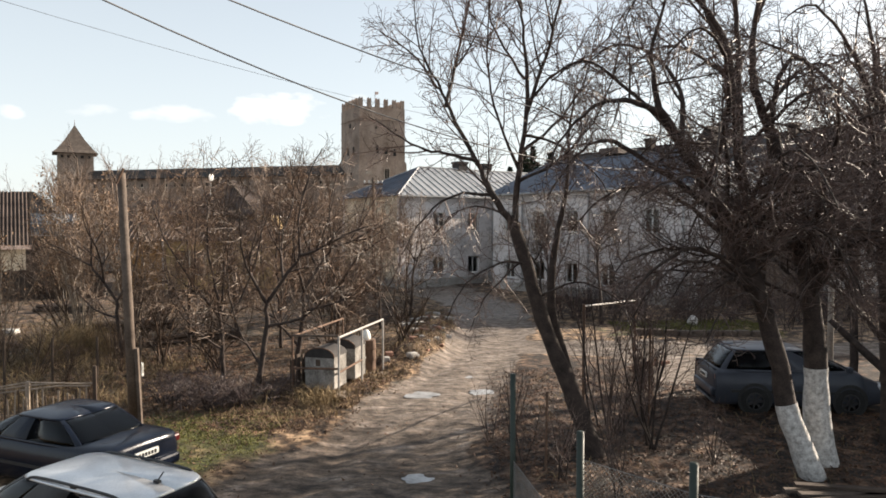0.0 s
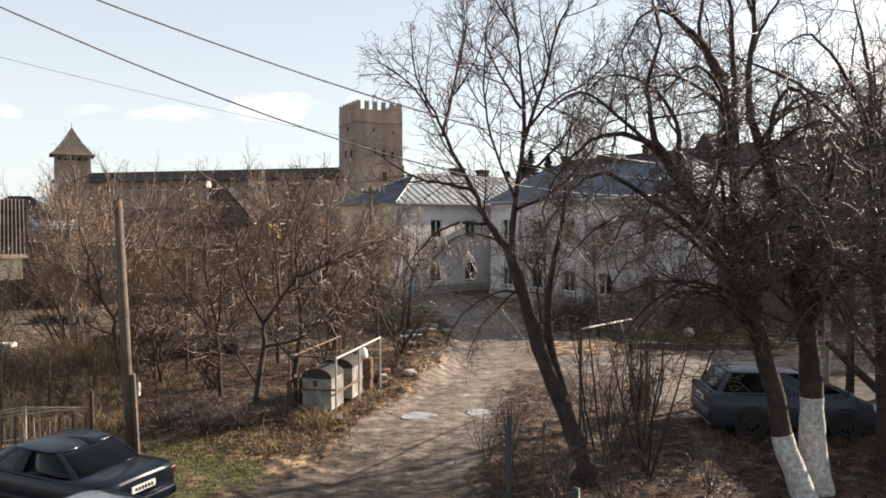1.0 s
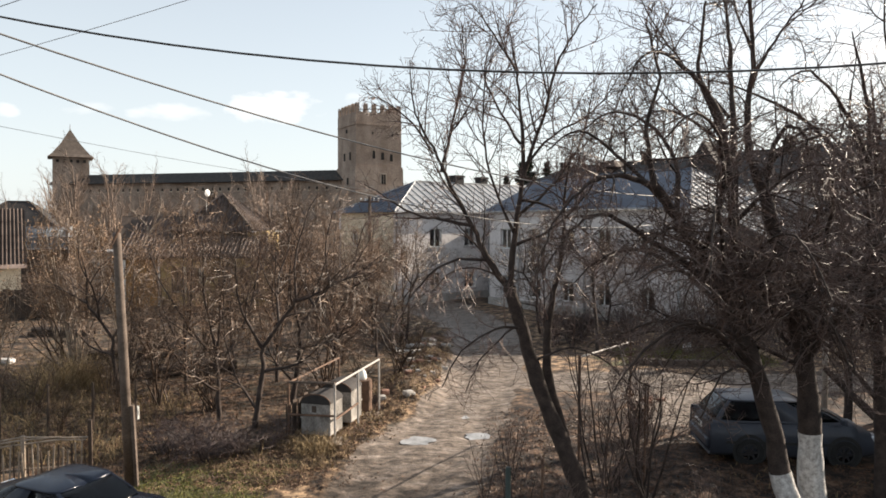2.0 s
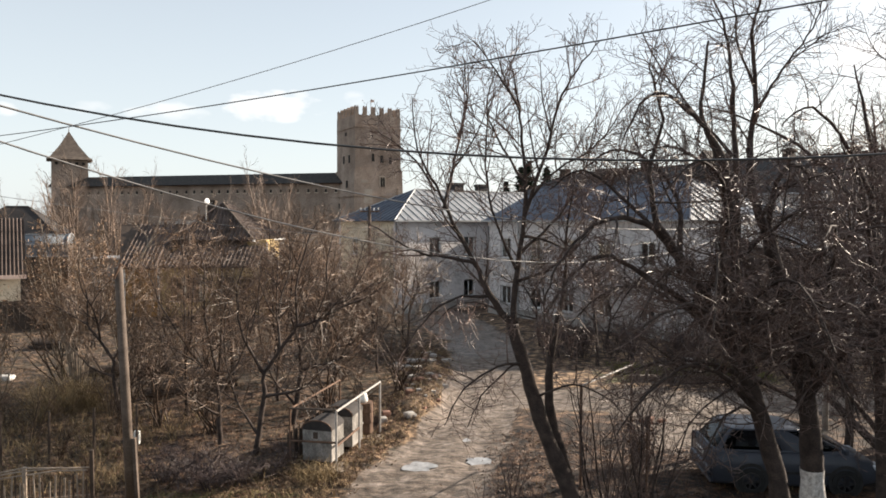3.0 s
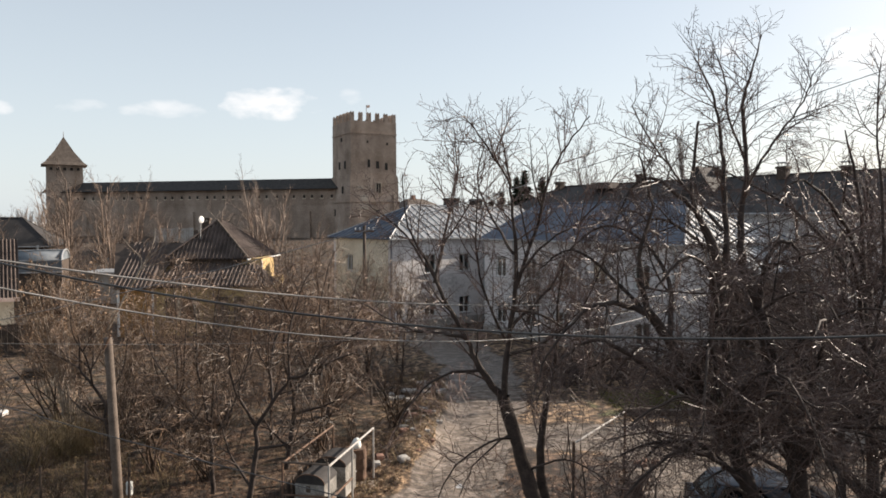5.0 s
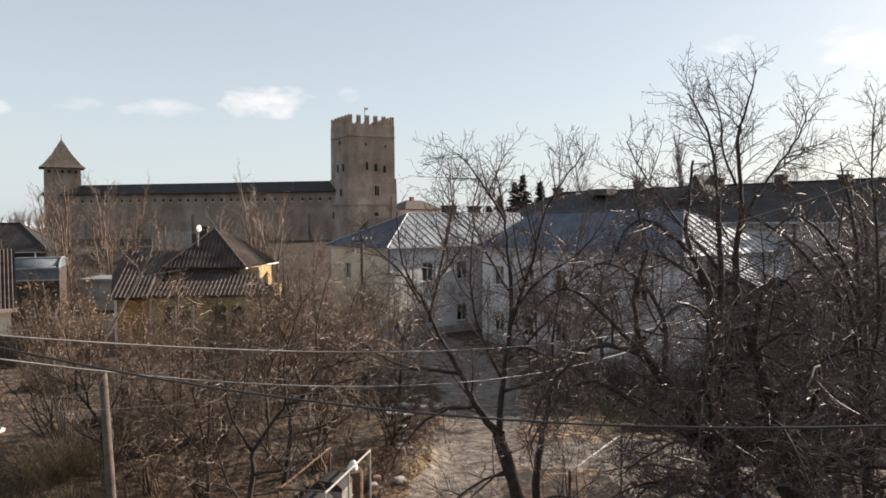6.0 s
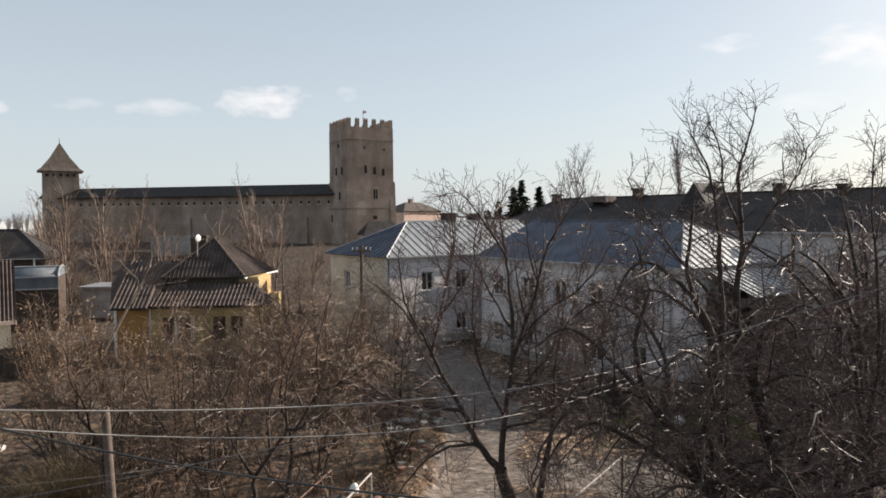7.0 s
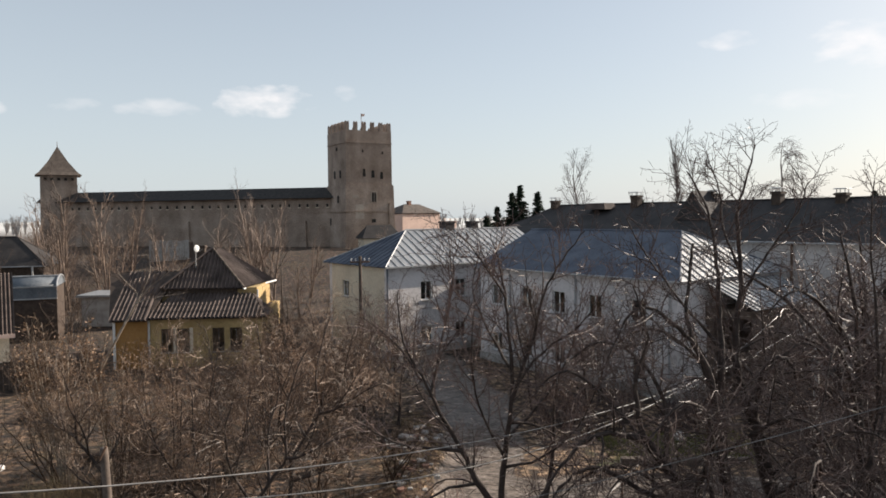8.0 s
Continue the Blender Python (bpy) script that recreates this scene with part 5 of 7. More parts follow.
def whitewashed_tree():
    """The two-stemmed tree with limewashed trunks and crooked, drooping boughs."""
    rng = random.Random(5)
    a, b = Shape(), Shape()
    p1, r1 = limb(rng, a, b, ((6.22, 11.6, -0.15), (5.78, 11.6, 0.96), (5.5, 11.6, 2.14), (5.13, 11.6, 3.27), (4.7, 11.6, 4.1), (4.25, 11.4, 4.83), (3.76, 11.2, 5.49), (3.34, 11.0, 5.99)), 0.2, 0.075, None)
    p2, r2 = limb(rng, a, b, ((6.72, 12.3, -0.1), (6.6, 12.3, 0.8), (6.53, 12.3, 1.72), (6.47, 12.3, 2.61), (6.28, 12.3, 3.7), (5.91, 12.3, 4.98), (5.7, 12.3, 5.86)), 0.25, 0.115, None)
    # tall upright leaders
    for way, r0 in ((((5.7, 12.3, 5.8), (5.45, 12.4, 6.6), (5.45, 12.5, 7.3), (5.58, 12.6, 8.4), (5.53, 12.7, 9.4), (5.72, 12.8, 10.0), (5.9, 12.8, 10.7)), 0.1),
                    (((5.12, 11.6, 3.3), (5.05, 11.8, 4.4), (5.02, 12.0, 5.7), (4.98, 12.0, 6.8), (5.05, 12.2, 7.4), (5.05, 12.3, 8.2), (4.97, 12.3, 9.0), (4.82, 12.3, 9.6), (4.49, 12.3, 10.2)), 0.11),
                    (((5.55, 12.6, 7.8), (5.75, 12.6, 8.3), (6.15, 12.6, 8.9), (6.56, 12.6, 9.5), (6.75, 12.6, 10.0)), 0.04),
                    (((5.57, 12.6, 8.4), (5.3, 12.7, 9.2), (5.25, 12.8, 9.9), (5.05, 12.8, 10.4)), 0.03),
                    (((5.0, 12.2, 7.2), (4.4, 12.4, 8.0), (3.9, 12.5, 8.7), (3.5, 12.5, 9.4)), 0.035),
                    (((6.45, 12.3, 3.0), (6.9, 12.0, 3.9), (7.3, 11.8, 5.0), (7.5, 11.7, 6.4), (7.6, 11.6, 7.7)), 0.09),
                    (((7.3, 11.8, 5.0), (7.9, 12.0, 5.9), (8.2, 12.1, 7.0), (8.3, 12.1, 8.2)), 0.05),
                    (((7.5, 11.7, 6.3), (7.5, 11.8, 7.7), (7.45, 11.9, 8.9), (7.55, 12.0, 10.0)), 0.04)):
        limb(rng, a, b, way, r0, 0.009, RULES_FRUIT, 0.3)
    # crooked boughs that arch over and hang
    for way, r0 in ((((3.36, 11.0, 5.95), (3.2, 10.9, 6.8), (3.35, 10.8, 7.6), (3.1, 10.7, 8.4)), 0.06),
                    (((3.34, 11.0, 5.95), (2.9, 10.9, 6.1), (2.5, 10.8, 6.1), (2.1, 10.6, 5.85), (1.7, 10.4, 5.4), (1.5, 10.3, 4.9)), 0.058),
                    (((4.6, 11.5, 4.2), (4.09, 11.3, 4.64), (3.54, 11.2, 5.0), (2.83, 11.1, 5.45), (2.38, 11.0, 5.5), (1.93, 10.9, 5.15), (1.6, 10.8, 4.6)), 0.075),
                    (((4.95, 11.8, 5.0), (4.6, 11.2, 6.0), (4.41, 11.0, 6.9), (4.1, 11.0, 7.5), (3.74, 11.0, 7.85), (3.39, 11.0, 8.05), (3.04, 10.9, 7.85), (2.75, 10.8, 7.3)), 0.078),
                    (((5.65, 12.2, 5.9), (5.7, 12.1, 6.6), (5.87, 12.0, 7.0), (6.15, 12.0, 6.95), (6.26, 12.0, 6.6), (6.14, 12.0, 6.2), (5.9, 11.95, 6.05)), 0.06),
                    (((6.4, 12.3, 3.3), (7.2, 11.6, 4.2), (8.0, 11.0, 4.7), (8.7, 10.6, 4.6)), 0.07),
                    (((6.3, 12.3, 3.6), (6.1, 11.4, 4.6), (5.9, 10.6, 5.5), (5.5, 9.9, 6.0), (5.0, 9.3, 5.8)), 0.07),
                    (((5.25, 11.6, 3.0), (4.5, 11.1, 3.6), (3.8, 10.8, 3.85), (3.1, 10.5, 3.5), (2.6, 10.4, 2.9)), 0.06),
                    (((4.9, 11.6, 3.8), (4.3, 12.2, 4.5), (3.6, 12.7, 4.9), (2.9, 13.0, 4.7), (2.4, 13.2, 4.1)), 0.055),
                    (((6.2, 12.3, 4.0), (6.8, 12.9, 4.9), (7.4, 13.5, 5.3), (8.1, 14.0, 5.1)), 0.055),
                    (((5.95, 12.3, 4.8), (6.4, 11.7, 5.6), (6.9, 11.2, 6.0), (7.4, 10.8, 5.7)), 0.05),
                    (((5.03, 12.0, 5.4), (5.5, 11.3, 6.1), (5.8, 10.7, 6.3), (5.9, 10.2, 5.9)), 0.045),
                    (((4.25, 11.4, 4.8), (4.3, 10.7, 5.8), (4.0, 10.1, 6.6), (3.5, 9.7, 6.9), (3.0, 9.5, 6.5)), 0.06),
                    (((3.76, 11.2, 5.5), (3.9, 11.6, 6.4), (3.5, 12.0, 7.1), (2.9, 12.2, 7.3), (2.4, 12.3, 6.9)), 0.055),
                    (((4.5, 11.5, 4.4), (4.0, 10.5, 4.7), (3.4, 9.9, 4.9), (2.7, 9.6, 4.6)), 0.05),
                    (((3.55, 11.1, 5.7), (2.9, 11.5, 6.5), (2.3, 11.7, 6.9), (1.8, 11.8, 6.6)), 0.045),
                    (((4.98, 12.0, 6.5), (4.5, 12.5, 7.2), (3.9, 12.8, 7.4), (3.3, 13.0, 7.0)), 0.045),
                    (((4.9, 11.6, 3.7), (4.7, 10.6, 4.4), (4.8, 9.8, 5.0), (5.1, 9.2, 4.9)), 0.05),
                    (((5.6, 12.3, 6.2), (6.3, 12.6, 6.9), (6.9, 12.8, 7.1), (7.4, 12.9, 6.7)), 0.045),
                    (((5.3, 11.6, 2.8), (4.7, 11.9, 3.5), (4.1, 12.3, 3.5), (3.6, 12.6, 2.9), (3.4, 12.8, 2.3)), 0.045),
                    (((5.4, 11.6, 2.5), (4.9, 11.2, 3.1), (4.4, 10.9, 3.0), (4.0, 10.7, 2.4)), 0.04),
                    (((6.4, 12.3, 3.0), (5.9, 12.9, 3.7), (5.4, 13.4, 3.6), (5.0, 13.8, 2.9)), 0.045),
                    (((6.45, 12.3, 2.7), (6.9, 12.8, 3.3), (7.5, 13.2, 3.2), (7.9, 13.5, 2.6)), 0.04),
                    (((5.0, 11.6, 3.5), (5.4, 11.0, 4.2), (5.8, 10.5, 4.0), (6.0, 10.2, 3.2)), 0.045)):
        limb(rng, a, b, way, r0, 0.011, RULES_KNOT, 0.15, thin_r=0.006)
    # broken leader
    limb(rng, a, b, ((4.5, 11.1, 6.7), (4.22, 11.5, 7.8), (4.3, 11.6, 8.5), (4.34, 11.6, 9.0)), 0.048, 0.02, RULES_KNOT, 0.4, cap=True)
    # low tangled boughs round both stems
    for k in range(14):
        a0 = radians(150 + 230 * k / 13 + rng.uniform(-8, 8))
        q = p1[rng.randrange(12, 17)] if k % 3 else p2[rng.randrange(13, 18)]
        ln, rise = rng.uniform(1.8, 3.4), rng.uniform(0.3, 1.7)
        e = Vector((math.cos(a0), math.sin(a0), 0))
        limb(rng, a, b, (tuple(q), tuple(q + e * ln * 0.3 + Vector((0, 0, rise * 0.8))), tuple(q + e * ln * 0.7 + Vector((0, 0, rise))), tuple(q + e * ln + Vector((0, 0, rise * 0.4)))), 0.05, 0.01, RULES_KNOT, 0.15, thin_r=0.006)
    t = tree_thing("whitewashed_tree", Matrix.Identity(4), a, b, "two-stemmed bare tree with limewashed trunks", "tree")
    for path, rr, top in ((p1, r1, 1.5), (p2, r2, 1.85)):
        q = [p for p in path if p.z < top]
        s = Shape().tube(q, [r_ + 0.012 for r_ in rr[:len(q)]], 14, False)
        part("limewash_band", s, M_LIME, t, "peeling white limewash", smooth=True, fix=False)
    return t


def plum_tree(name, m, seed, ways, label):
    """A spreading plum tree: crooked stems through way points and a wide crown of fine shoots."""
    rng = random.Random(seed)
    t = thing(name, m, label, "tree", "plum trees by the road")
    b = Shape()
    for way, r0 in ways:
        a = Shape()
        limb(rng, a, b, way, r0, 0.01, RULES_PLUM, 0.42 if r0 > 0.06 else 0.15, thin_r=0.0065)
        part("stem", a, M_BARK, t, smooth=True, fix=False)
    part("crown", b, M_TWIG_RED, t, fix=False)
    return t


def simple_tree(name, seed, h, r, spec, stems=1, spread=20, bark=None, twig=None, label="", category="tree", length=0.9, group="", at=None):
    rng = random.Random(seed)
    stemset, b = [], Shape()
    for k in range(stems):
        a = Shape()
        stemset.append(a)
        d = sprout(rng, Vector((0, 0, 1)), spread * 0.3, spread) if stems > 1 or spread > 10 else Vector((0, 0, 1))
        L = h * length * rng.uniform(0.8, 1.1)
        p = Vector((rng.uniform(-0.25, 0.25), rng.uniform(-0.25, 0.25), -0.1)) if stems > 1 else Vector((0, 0, -0.1))
        grow(rng, a, b, p, d, L, r * rng.uniform(0.7, 1.1), 0, spec)
    t = thing(name, at or Matrix.Identity(4), label, category, group)
    for a in stemset:
        part("trunk" if stems == 1 else "stem", a, bark or M_BARK, t, smooth=True, fix=False)
    part("crown", b, twig or M_TWIG, t, fix=False)
    return t


leaning_tree()
whitewashed_tree()

def yard_tree(m, seed, h, limbs, rules, label, thin_r=0.007):
    """An old bare tree: leaning trunk, arching limbs all round and fine hanging shoots."""
    r_ = random.Random(seed)
    a, b = Shape(), Shape()
    lean = Vector((r_.uniform(-0.5, 0.5), r_.uniform(-0.5, 0.5), 0))
    pts, rad = limb(r_, a, b, ((0, 0, -0.15), tuple(lean * 0.3 + Vector((0, 0, h * 0.25))), tuple(lean * 0.8 + Vector((0, 0, h * 0.5))), tuple(lean + Vector((0, 0, h * 0.7))), tuple(lean * 1.8 + Vector((0, 0, h * 0.85)))), h * 0.016, 0.012, rules, 0.4, thin_r=thin_r)
    for k in range(limbs):
        q = pts[r_.randrange(3, 11)]
        an = 2.4 * k + r_.uniform(-0.4, 0.4)
        ln, rise = h * r_.uniform(0.2, 0.34), h * r_.uniform(0.05, 0.24)
        e = Vector((math.cos(an), math.sin(an), 0))
        limb(r_, a, b, (tuple(q), tuple(q + e * ln * 0.3 + Vector((0, 0, rise * 0.6))), tuple(q + e * ln * 0.7 + Vector((0, 0, rise))), tuple(q + e * ln + Vector((0, 0, rise * r_.uniform(0.6, 1.4))))), h * 0.0058, 0.01, rules, 0.12, thin_r=thin_r)
    return tree_thing("bare_tree", m, a, b, label, "tree", "bare yard trees")


RULES_YARD = ((0.21, 0.6, 1.7, 30, 75, 65, 0.02), (0.15, 0.25, 0.75, 35, 80, 55, -0.01), (0.155, 0.1, 0.32, 35, 80, 30, -0.01))
x, y = 8.7, 13.6
tall_tree = yard_tree(pose(x, y, ground_z(x, y)), 21, 10.8, 15, RULES_YARD, "tall dense bare tree at the edge of the yard")
x, y = 9.9, 16.9
low_tree = yard_tree(pose(x, y, ground_z(x, y)) @ Matrix.Scale(1.2, 4), 24, 7.0, 13, RULES_YARD, "dense low bare tree at the edge of the yard")
for src, x, y, s, rz in ((low_tree, 8.4, 10.2, 0.8, 120), (low_tree, 12.6, 14.0, 1.15, 200), (tall_tree, 13.6, 19.5, 0.85, 140), (low_tree, 6.6, 29.2, 0.7, 80), (low_tree, 11.7, 18.5, 1.25, 160), (tall_tree, 17.5, 30.0, 0.7, 40)):
    copy_thing(src, pose(x, y, ground_z(x, y), 0, 0, rz) @ Matrix.Scale(s, 4))

# plum trees by the bins
x, y = -4.74, 17.8
plum_a = plum_tree("plum_tree", pose(x, y, ground_z(x, y)) @ Matrix.Diagonal((1, 1, 1.08, 1)), 31, (
    (((0.0, 0.0, -0.1), (0.27, 0.0, 1.3), (0.3, 0.0, 1.95), (0.94, 0.0, 2.8), (1.12, 0.0, 3.1), (1.1, 0.1, 4.1), (1.36, 0.2, 5.0), (1.65, 0.3, 5.6)), 0.085),
    (((1.1, 0.0, 3.05), (1.5, -0.2, 3.15), (2.3, -0.4, 3.55), (2.9, -0.5, 3.75)), 0.05),
    (((0.3, 0.0, 1.4), (1.15, -0.3, 1.6), (1.66, -0.5, 1.95), (2.2, -0.6, 2.4)), 0.045),
    (((0.3, 0.0, 1.9), (-0.1, -0.4, 2.8), (-0.2, -0.7, 3.8), (0.1, -0.9, 4.8)), 0.05),
    (((0.7, 0.0, 2.5), (0.5, 0.7, 3.4), (0.7, 1.2, 4.3), (0.6, 1.6, 5.2)), 0.045),
    (((0.1, 0.0, 0.5), (-0.5, 0.2, 1.3), (-0.8, 0.3, 2.4), (-0.8, 0.4, 3.6)), 0.04)),
    "wide bare plum tree with reddish twigs")
x, y = -5.9, 18.8
plum_b = plum_tree("plum_tree", pose(x, y, ground_z(x, y)) @ Matrix.Diagonal((1, 1, 1.1, 1)), 32, (
    (((0.0, 0.0, -0.1), (-0.04, 0.0, 1.2), (-0.18, 0.0, 2.2), (-0.4, 0.0, 3.3), (-0.37, 0.0, 4.25), (-0.65, 0.1, 5.1)), 0.07),
    (((-0.05, 0.0, 1.6), (0.08, -0.1, 2.5), (0.12, -0.1, 4.2), (0.35, -0.1, 5.3)), 0.05),
    (((-0.1, 0.0, 1.5), (-0.7, -0.2, 2.3), (-1.3, -0.3, 3.2), (-1.7, -0.4, 4.2)), 0.045),
    (((0.0, 0.0, 0.7), (-0.5, -0.5, 1.2), (-1.0, -0.8, 1.9), (-1.2, -0.9, 2.8)), 0.035),
    (((-0.05, 0.0, 1.2), (0.5, 0.6, 2.2), (0.8, 0.9, 3.4), (0.9, 1.0, 4.6)), 0.045)),
    "bare many-stemmed plum bush")
for i, (x, y, s) in enumerate(((-4.4, 20.8, 1.06), (-7.8, 21.6, 1.0), (-9.6, 21.2, 0.88), (-5.4, 23.4, 1.02), (-4.0, 26.2, 0.92), (-4.6, 30.0, 1.05), (-7.4, 25.2, 0.9), (-6.6, 28.2, 0.86), (-3.2, 33.6, 0.95), (-2.5, 28.0, 0.88), (-1.5, 31.6, 0.9), (-1.9, 36.0, 0.9), (4.9, 34.0, 0.9), (5.6, 37.4, 0.95), (8.2, 34.6, 0.85))):
    copy_thing((plum_a, plum_b)[i % 2], pose(x, y, ground_z(x, y), 0, 0, 75 * i + 30) @ Matrix.Scale(s, 4))

TWIG_MIN[0] = 0.009
# brushwood: a few kinds, set out over the waste ground
SPEC_BRUSH = ((6, 0.5, 25, 70, 0.25, 0.04), (5, 0.5, 25, 65, 0.3, 0.02), (0, 0.5, 25, 60, 0.3, 0.03))
kinds = [simple_tree("brushwood_shrub", 40 + k, h, 0.035, SPEC_BRUSH, st, 32, bark=M_TWIG_BRUSH, twig=M_TWIG_BRUSH, label="bare brown shrub in dry grass", category="shrub", group="brushwood shrubs", at=pose(x, y, ground_z(x, y)))
         for k, (h, st, x, y) in enumerate(((3.0, 9, -8.2, 20.5), (3.6, 8, -3.6, 22.4), (2.4, 10, -1.4, 24.5), (3.3, 9, -10.6, 24.0)))]
rng = random.Random(77)
count = 0
while count < 24:
    x, y = rng.uniform(-24, 1.5), rng.uniform(18.5, 43)
    if on_road(x, y) > -0.45 or (y < 21 and x > -6) or (y > 41 and -22 < x < -9) or x < -0.62 * y or (x > -0.5 and y < 26) or (x > road_centre(y)[0] - road_centre(y)[1] - 2.8) or (x < -0.4 * y and rng.random() < 0.85):
        continue
    s = rng.uniform(0.6, 1.1) * (0.75 if x > -3 else 1.0) * (0.6 if y < 23 and x < -6.5 else 1.0)
    copy_thing(kinds[count % 4], pose(x, y, ground_z(x, y), 0, 0, rng.uniform(0, 360)) @ Matrix.Scale(s, 4))
    count += 1

for x, y, s, k in ((-10.0, 45.6, 1.25, 0), (-9.6, 47.4, 1.35, 1), (-9.9, 49.3, 1.3, 2), (-8.6, 44.4, 1.0, 3), (-11.5, 43.4, 0.8, 0), (-7.6, 46.5, 1.0, 2), (-13.6, 43.6, 0.6, 1), (-6.4, 44.8, 0.8, 3)):
    copy_thing(kinds[k], pose(x, y, ground_z(x, y), 0, 0, 77 * x) @ Matrix.Scale(s, 4))

# pale saplings
def sapling_clump(x, y, h, seed, stems):
    """Pale whips from one root, the upper shoots still holding dry russet leaves."""
    r_ = random.Random(seed)
    t = thing("sapling_clump", pose(x, y, ground_z(x, y)), "clump of pale-barked saplings with dry russet leaves", "sapling", "pale saplings")
    twigs, leaves = Shape(), Shape()
    for k in range(stems):
        an, out = r_.uniform(0, 6.283), r_.uniform(0.3, 1.7)
        top = h * r_.uniform(0.7, 1.0)
        e = Vector((math.cos(an), math.sin(an), 0))
        way = (tuple(e * 0.15 + Vector((0, 0, -0.1))), tuple(e * (0.15 + out * 0.25) + Vector((0, 0, top * 0.35))), tuple(e * out * 0.75 + Vector((0, 0, top * 0.7))), tuple(e * out + Vector((0, 0, top))))
        a = Shape()
        pts, rad = limb(r_, a, twigs, way, r_.uniform(0.022, 0.038), 0.007, RULES_SAP, 0.3, thin_r=0.008)
        part("stem", a, M_TWIG_PALE, t, smooth=True, fix=False)
        for _ in range(115):
            q = pts[r_.randrange(len(pts) // 2, len(pts))] + rand_dir(r_) * r_.uniform(0.03, 0.4) - Vector((0, 0, 0.1))
            d, w = rand_dir(r_) * 0.055, rand_dir(r_) * 0.026
            leaves.add([tuple(q - d), tuple(q + w), tuple(q + d), tuple(q - w)], [(0, 1, 2), (0, 2, 3)])
    part("crown", twigs, M_TWIG_RUSSET, t, fix=False)
    part("leaves", leaves, M_LEAF_DRY, t, "curled russet leaves", fix=False)
    return t


RULES_SAP = ((0.17, 0.4, 1.2, 15, 45, 25, 0.1), (0.14, 0.15, 0.5, 20, 50, 20, 0.06))
M_LEAF_DRY = mat("dry_russet_leaves", (0.11, 0.064, 0.037), (0.31, 0.19, 0.11), 1.5, fine=10, spread=0.4, bump=0, rough=0.6)
for k, (x, y, h, n_) in enumerate(((-12.3, 24.0, 6.2, 13), (-11.0, 24.8, 5.6, 10), (-13.6, 25.6, 5.4, 9), (-14.8, 23.4, 4.2, 7))):
    sapling_clump(x, y, h, 60 + k, n_)

def pale_leaning_tree():
    """A thin pale tree that leans across the annex."""
    r_ = random.Random(88)
    a, b = Shape(), Shape()
    limb(r_, a, b, ((-19.7, 41.5, 0.0), (-19.1, 41.5, 1.2), (-18.1, 41.5, 3.0), (-17.1, 41.5, 4.75)), 0.1, 0.06, None)
    for way in (((-17.15, 41.5, 4.65), (-17.2, 41.6, 5.3), (-17.9, 41.8, 5.9), (-18.4, 41.9, 6.5)), ((-17.1, 41.5, 4.7), (-16.4, 41.4, 5.5), (-15.6, 41.3, 6.1), (-14.8, 41.2, 6.7)),
                ((-17.2, 41.5, 4.6), (-16.3, 41.3, 4.9), (-15.2, 41.1, 5.1), (-14.2, 41.0, 5.2)), ((-17.15, 41.5, 4.7), (-16.7, 41.8, 5.7), (-16.5, 42.0, 6.6), (-16.6, 42.1, 7.3))):
        limb(r_, a, b, way, 0.045, 0.012, RULES_SAP, 0.1, thin_r=0.011)
    return tree_thing("bare_birch", Matrix.Identity(4), a, b, "thin pale-barked tree leaning before the orange annex", "tree", bark=M_TWIG_PALE, twig=M_TWIG_FAR)


pale_leaning_tree()

TWIG_MIN[0] = 0.02
# taller trees below the castle
SPEC_FAR = ((9, 0.4, 15, 45, 0.1, 0.08), (5, 0.45, 20, 50, 0.18, 0.05), (4, 0.5, 20, 50, 0.25, 0.05), (0, 0.5, 20, 50, 0.25, 0.05))
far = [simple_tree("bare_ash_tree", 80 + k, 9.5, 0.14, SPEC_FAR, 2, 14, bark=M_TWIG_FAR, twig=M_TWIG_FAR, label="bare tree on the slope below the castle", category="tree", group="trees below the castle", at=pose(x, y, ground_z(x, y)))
       for k, (x, y) in enumerate(((-33.0, 72.0), (-20.0, 80.0)))]
for i, (x, y, s) in enumerate(((-36, 70, 1.0), (-39, 75, 1.05), (-31, 68, 0.9), (-17, 76, 0.95), (-23, 78, 0.95), (-38, 74, 0.9), (-43, 80, 1.05), (-30, 80, 0.8), (-47, 76, 0.9), (-22, 88, 0.9), (-14, 82, 0.8), (-26, 90, 0.7), (-35, 92, 0.9), (-52, 92, 0.9), (-60, 88, 1.0), (-10, 76, 0.6), (-66, 100, 0.9), (-75, 98, 0.8), (-57, 74, 0.7), (-12, 64, 0.55), (-8, 66, 0.6), (-16, 60, 0.5), (-40, 66, 0.7), (-46, 70, 0.8), (-24, 76, 0.75), (-36, 82, 0.8), (-33, 66, 0.55), (-25, 70, 0.6), (-18, 72, 0.6), (-10, 90, 0.6), (-7, 96, 0.6), (-5, 84, 0.5), (-84, 128, 1.0), (-92, 138, 1.0), (-22.5, 90, 1.3), (-20.5, 88, 1.15), (-46, 90, 1.4), (-41.5, 89, 1.3), (-38.5, 91, 1.2), (-49, 93, 1.2))):
    copy_thing(far[i % 2], pose(x, y, ground_z(x, y), 0, 0, 50 * i) @ Matrix.Scale(s, 4))

# brush on the castle slope and behind the cottage
rng = random.Random(99)
for i in range(14):
    y = rng.uniform(54, 112)
    x = rng.uniform(-0.62 * y, -4)
    if y < 58 and x > -24:
        continue
    copy_thing(kinds[i % 4], pose(x, y, ground_z(x, y), 0, 0, rng.uniform(0, 360)) @ Matrix.Scale(rng.uniform(0.9, 1.5), 4))


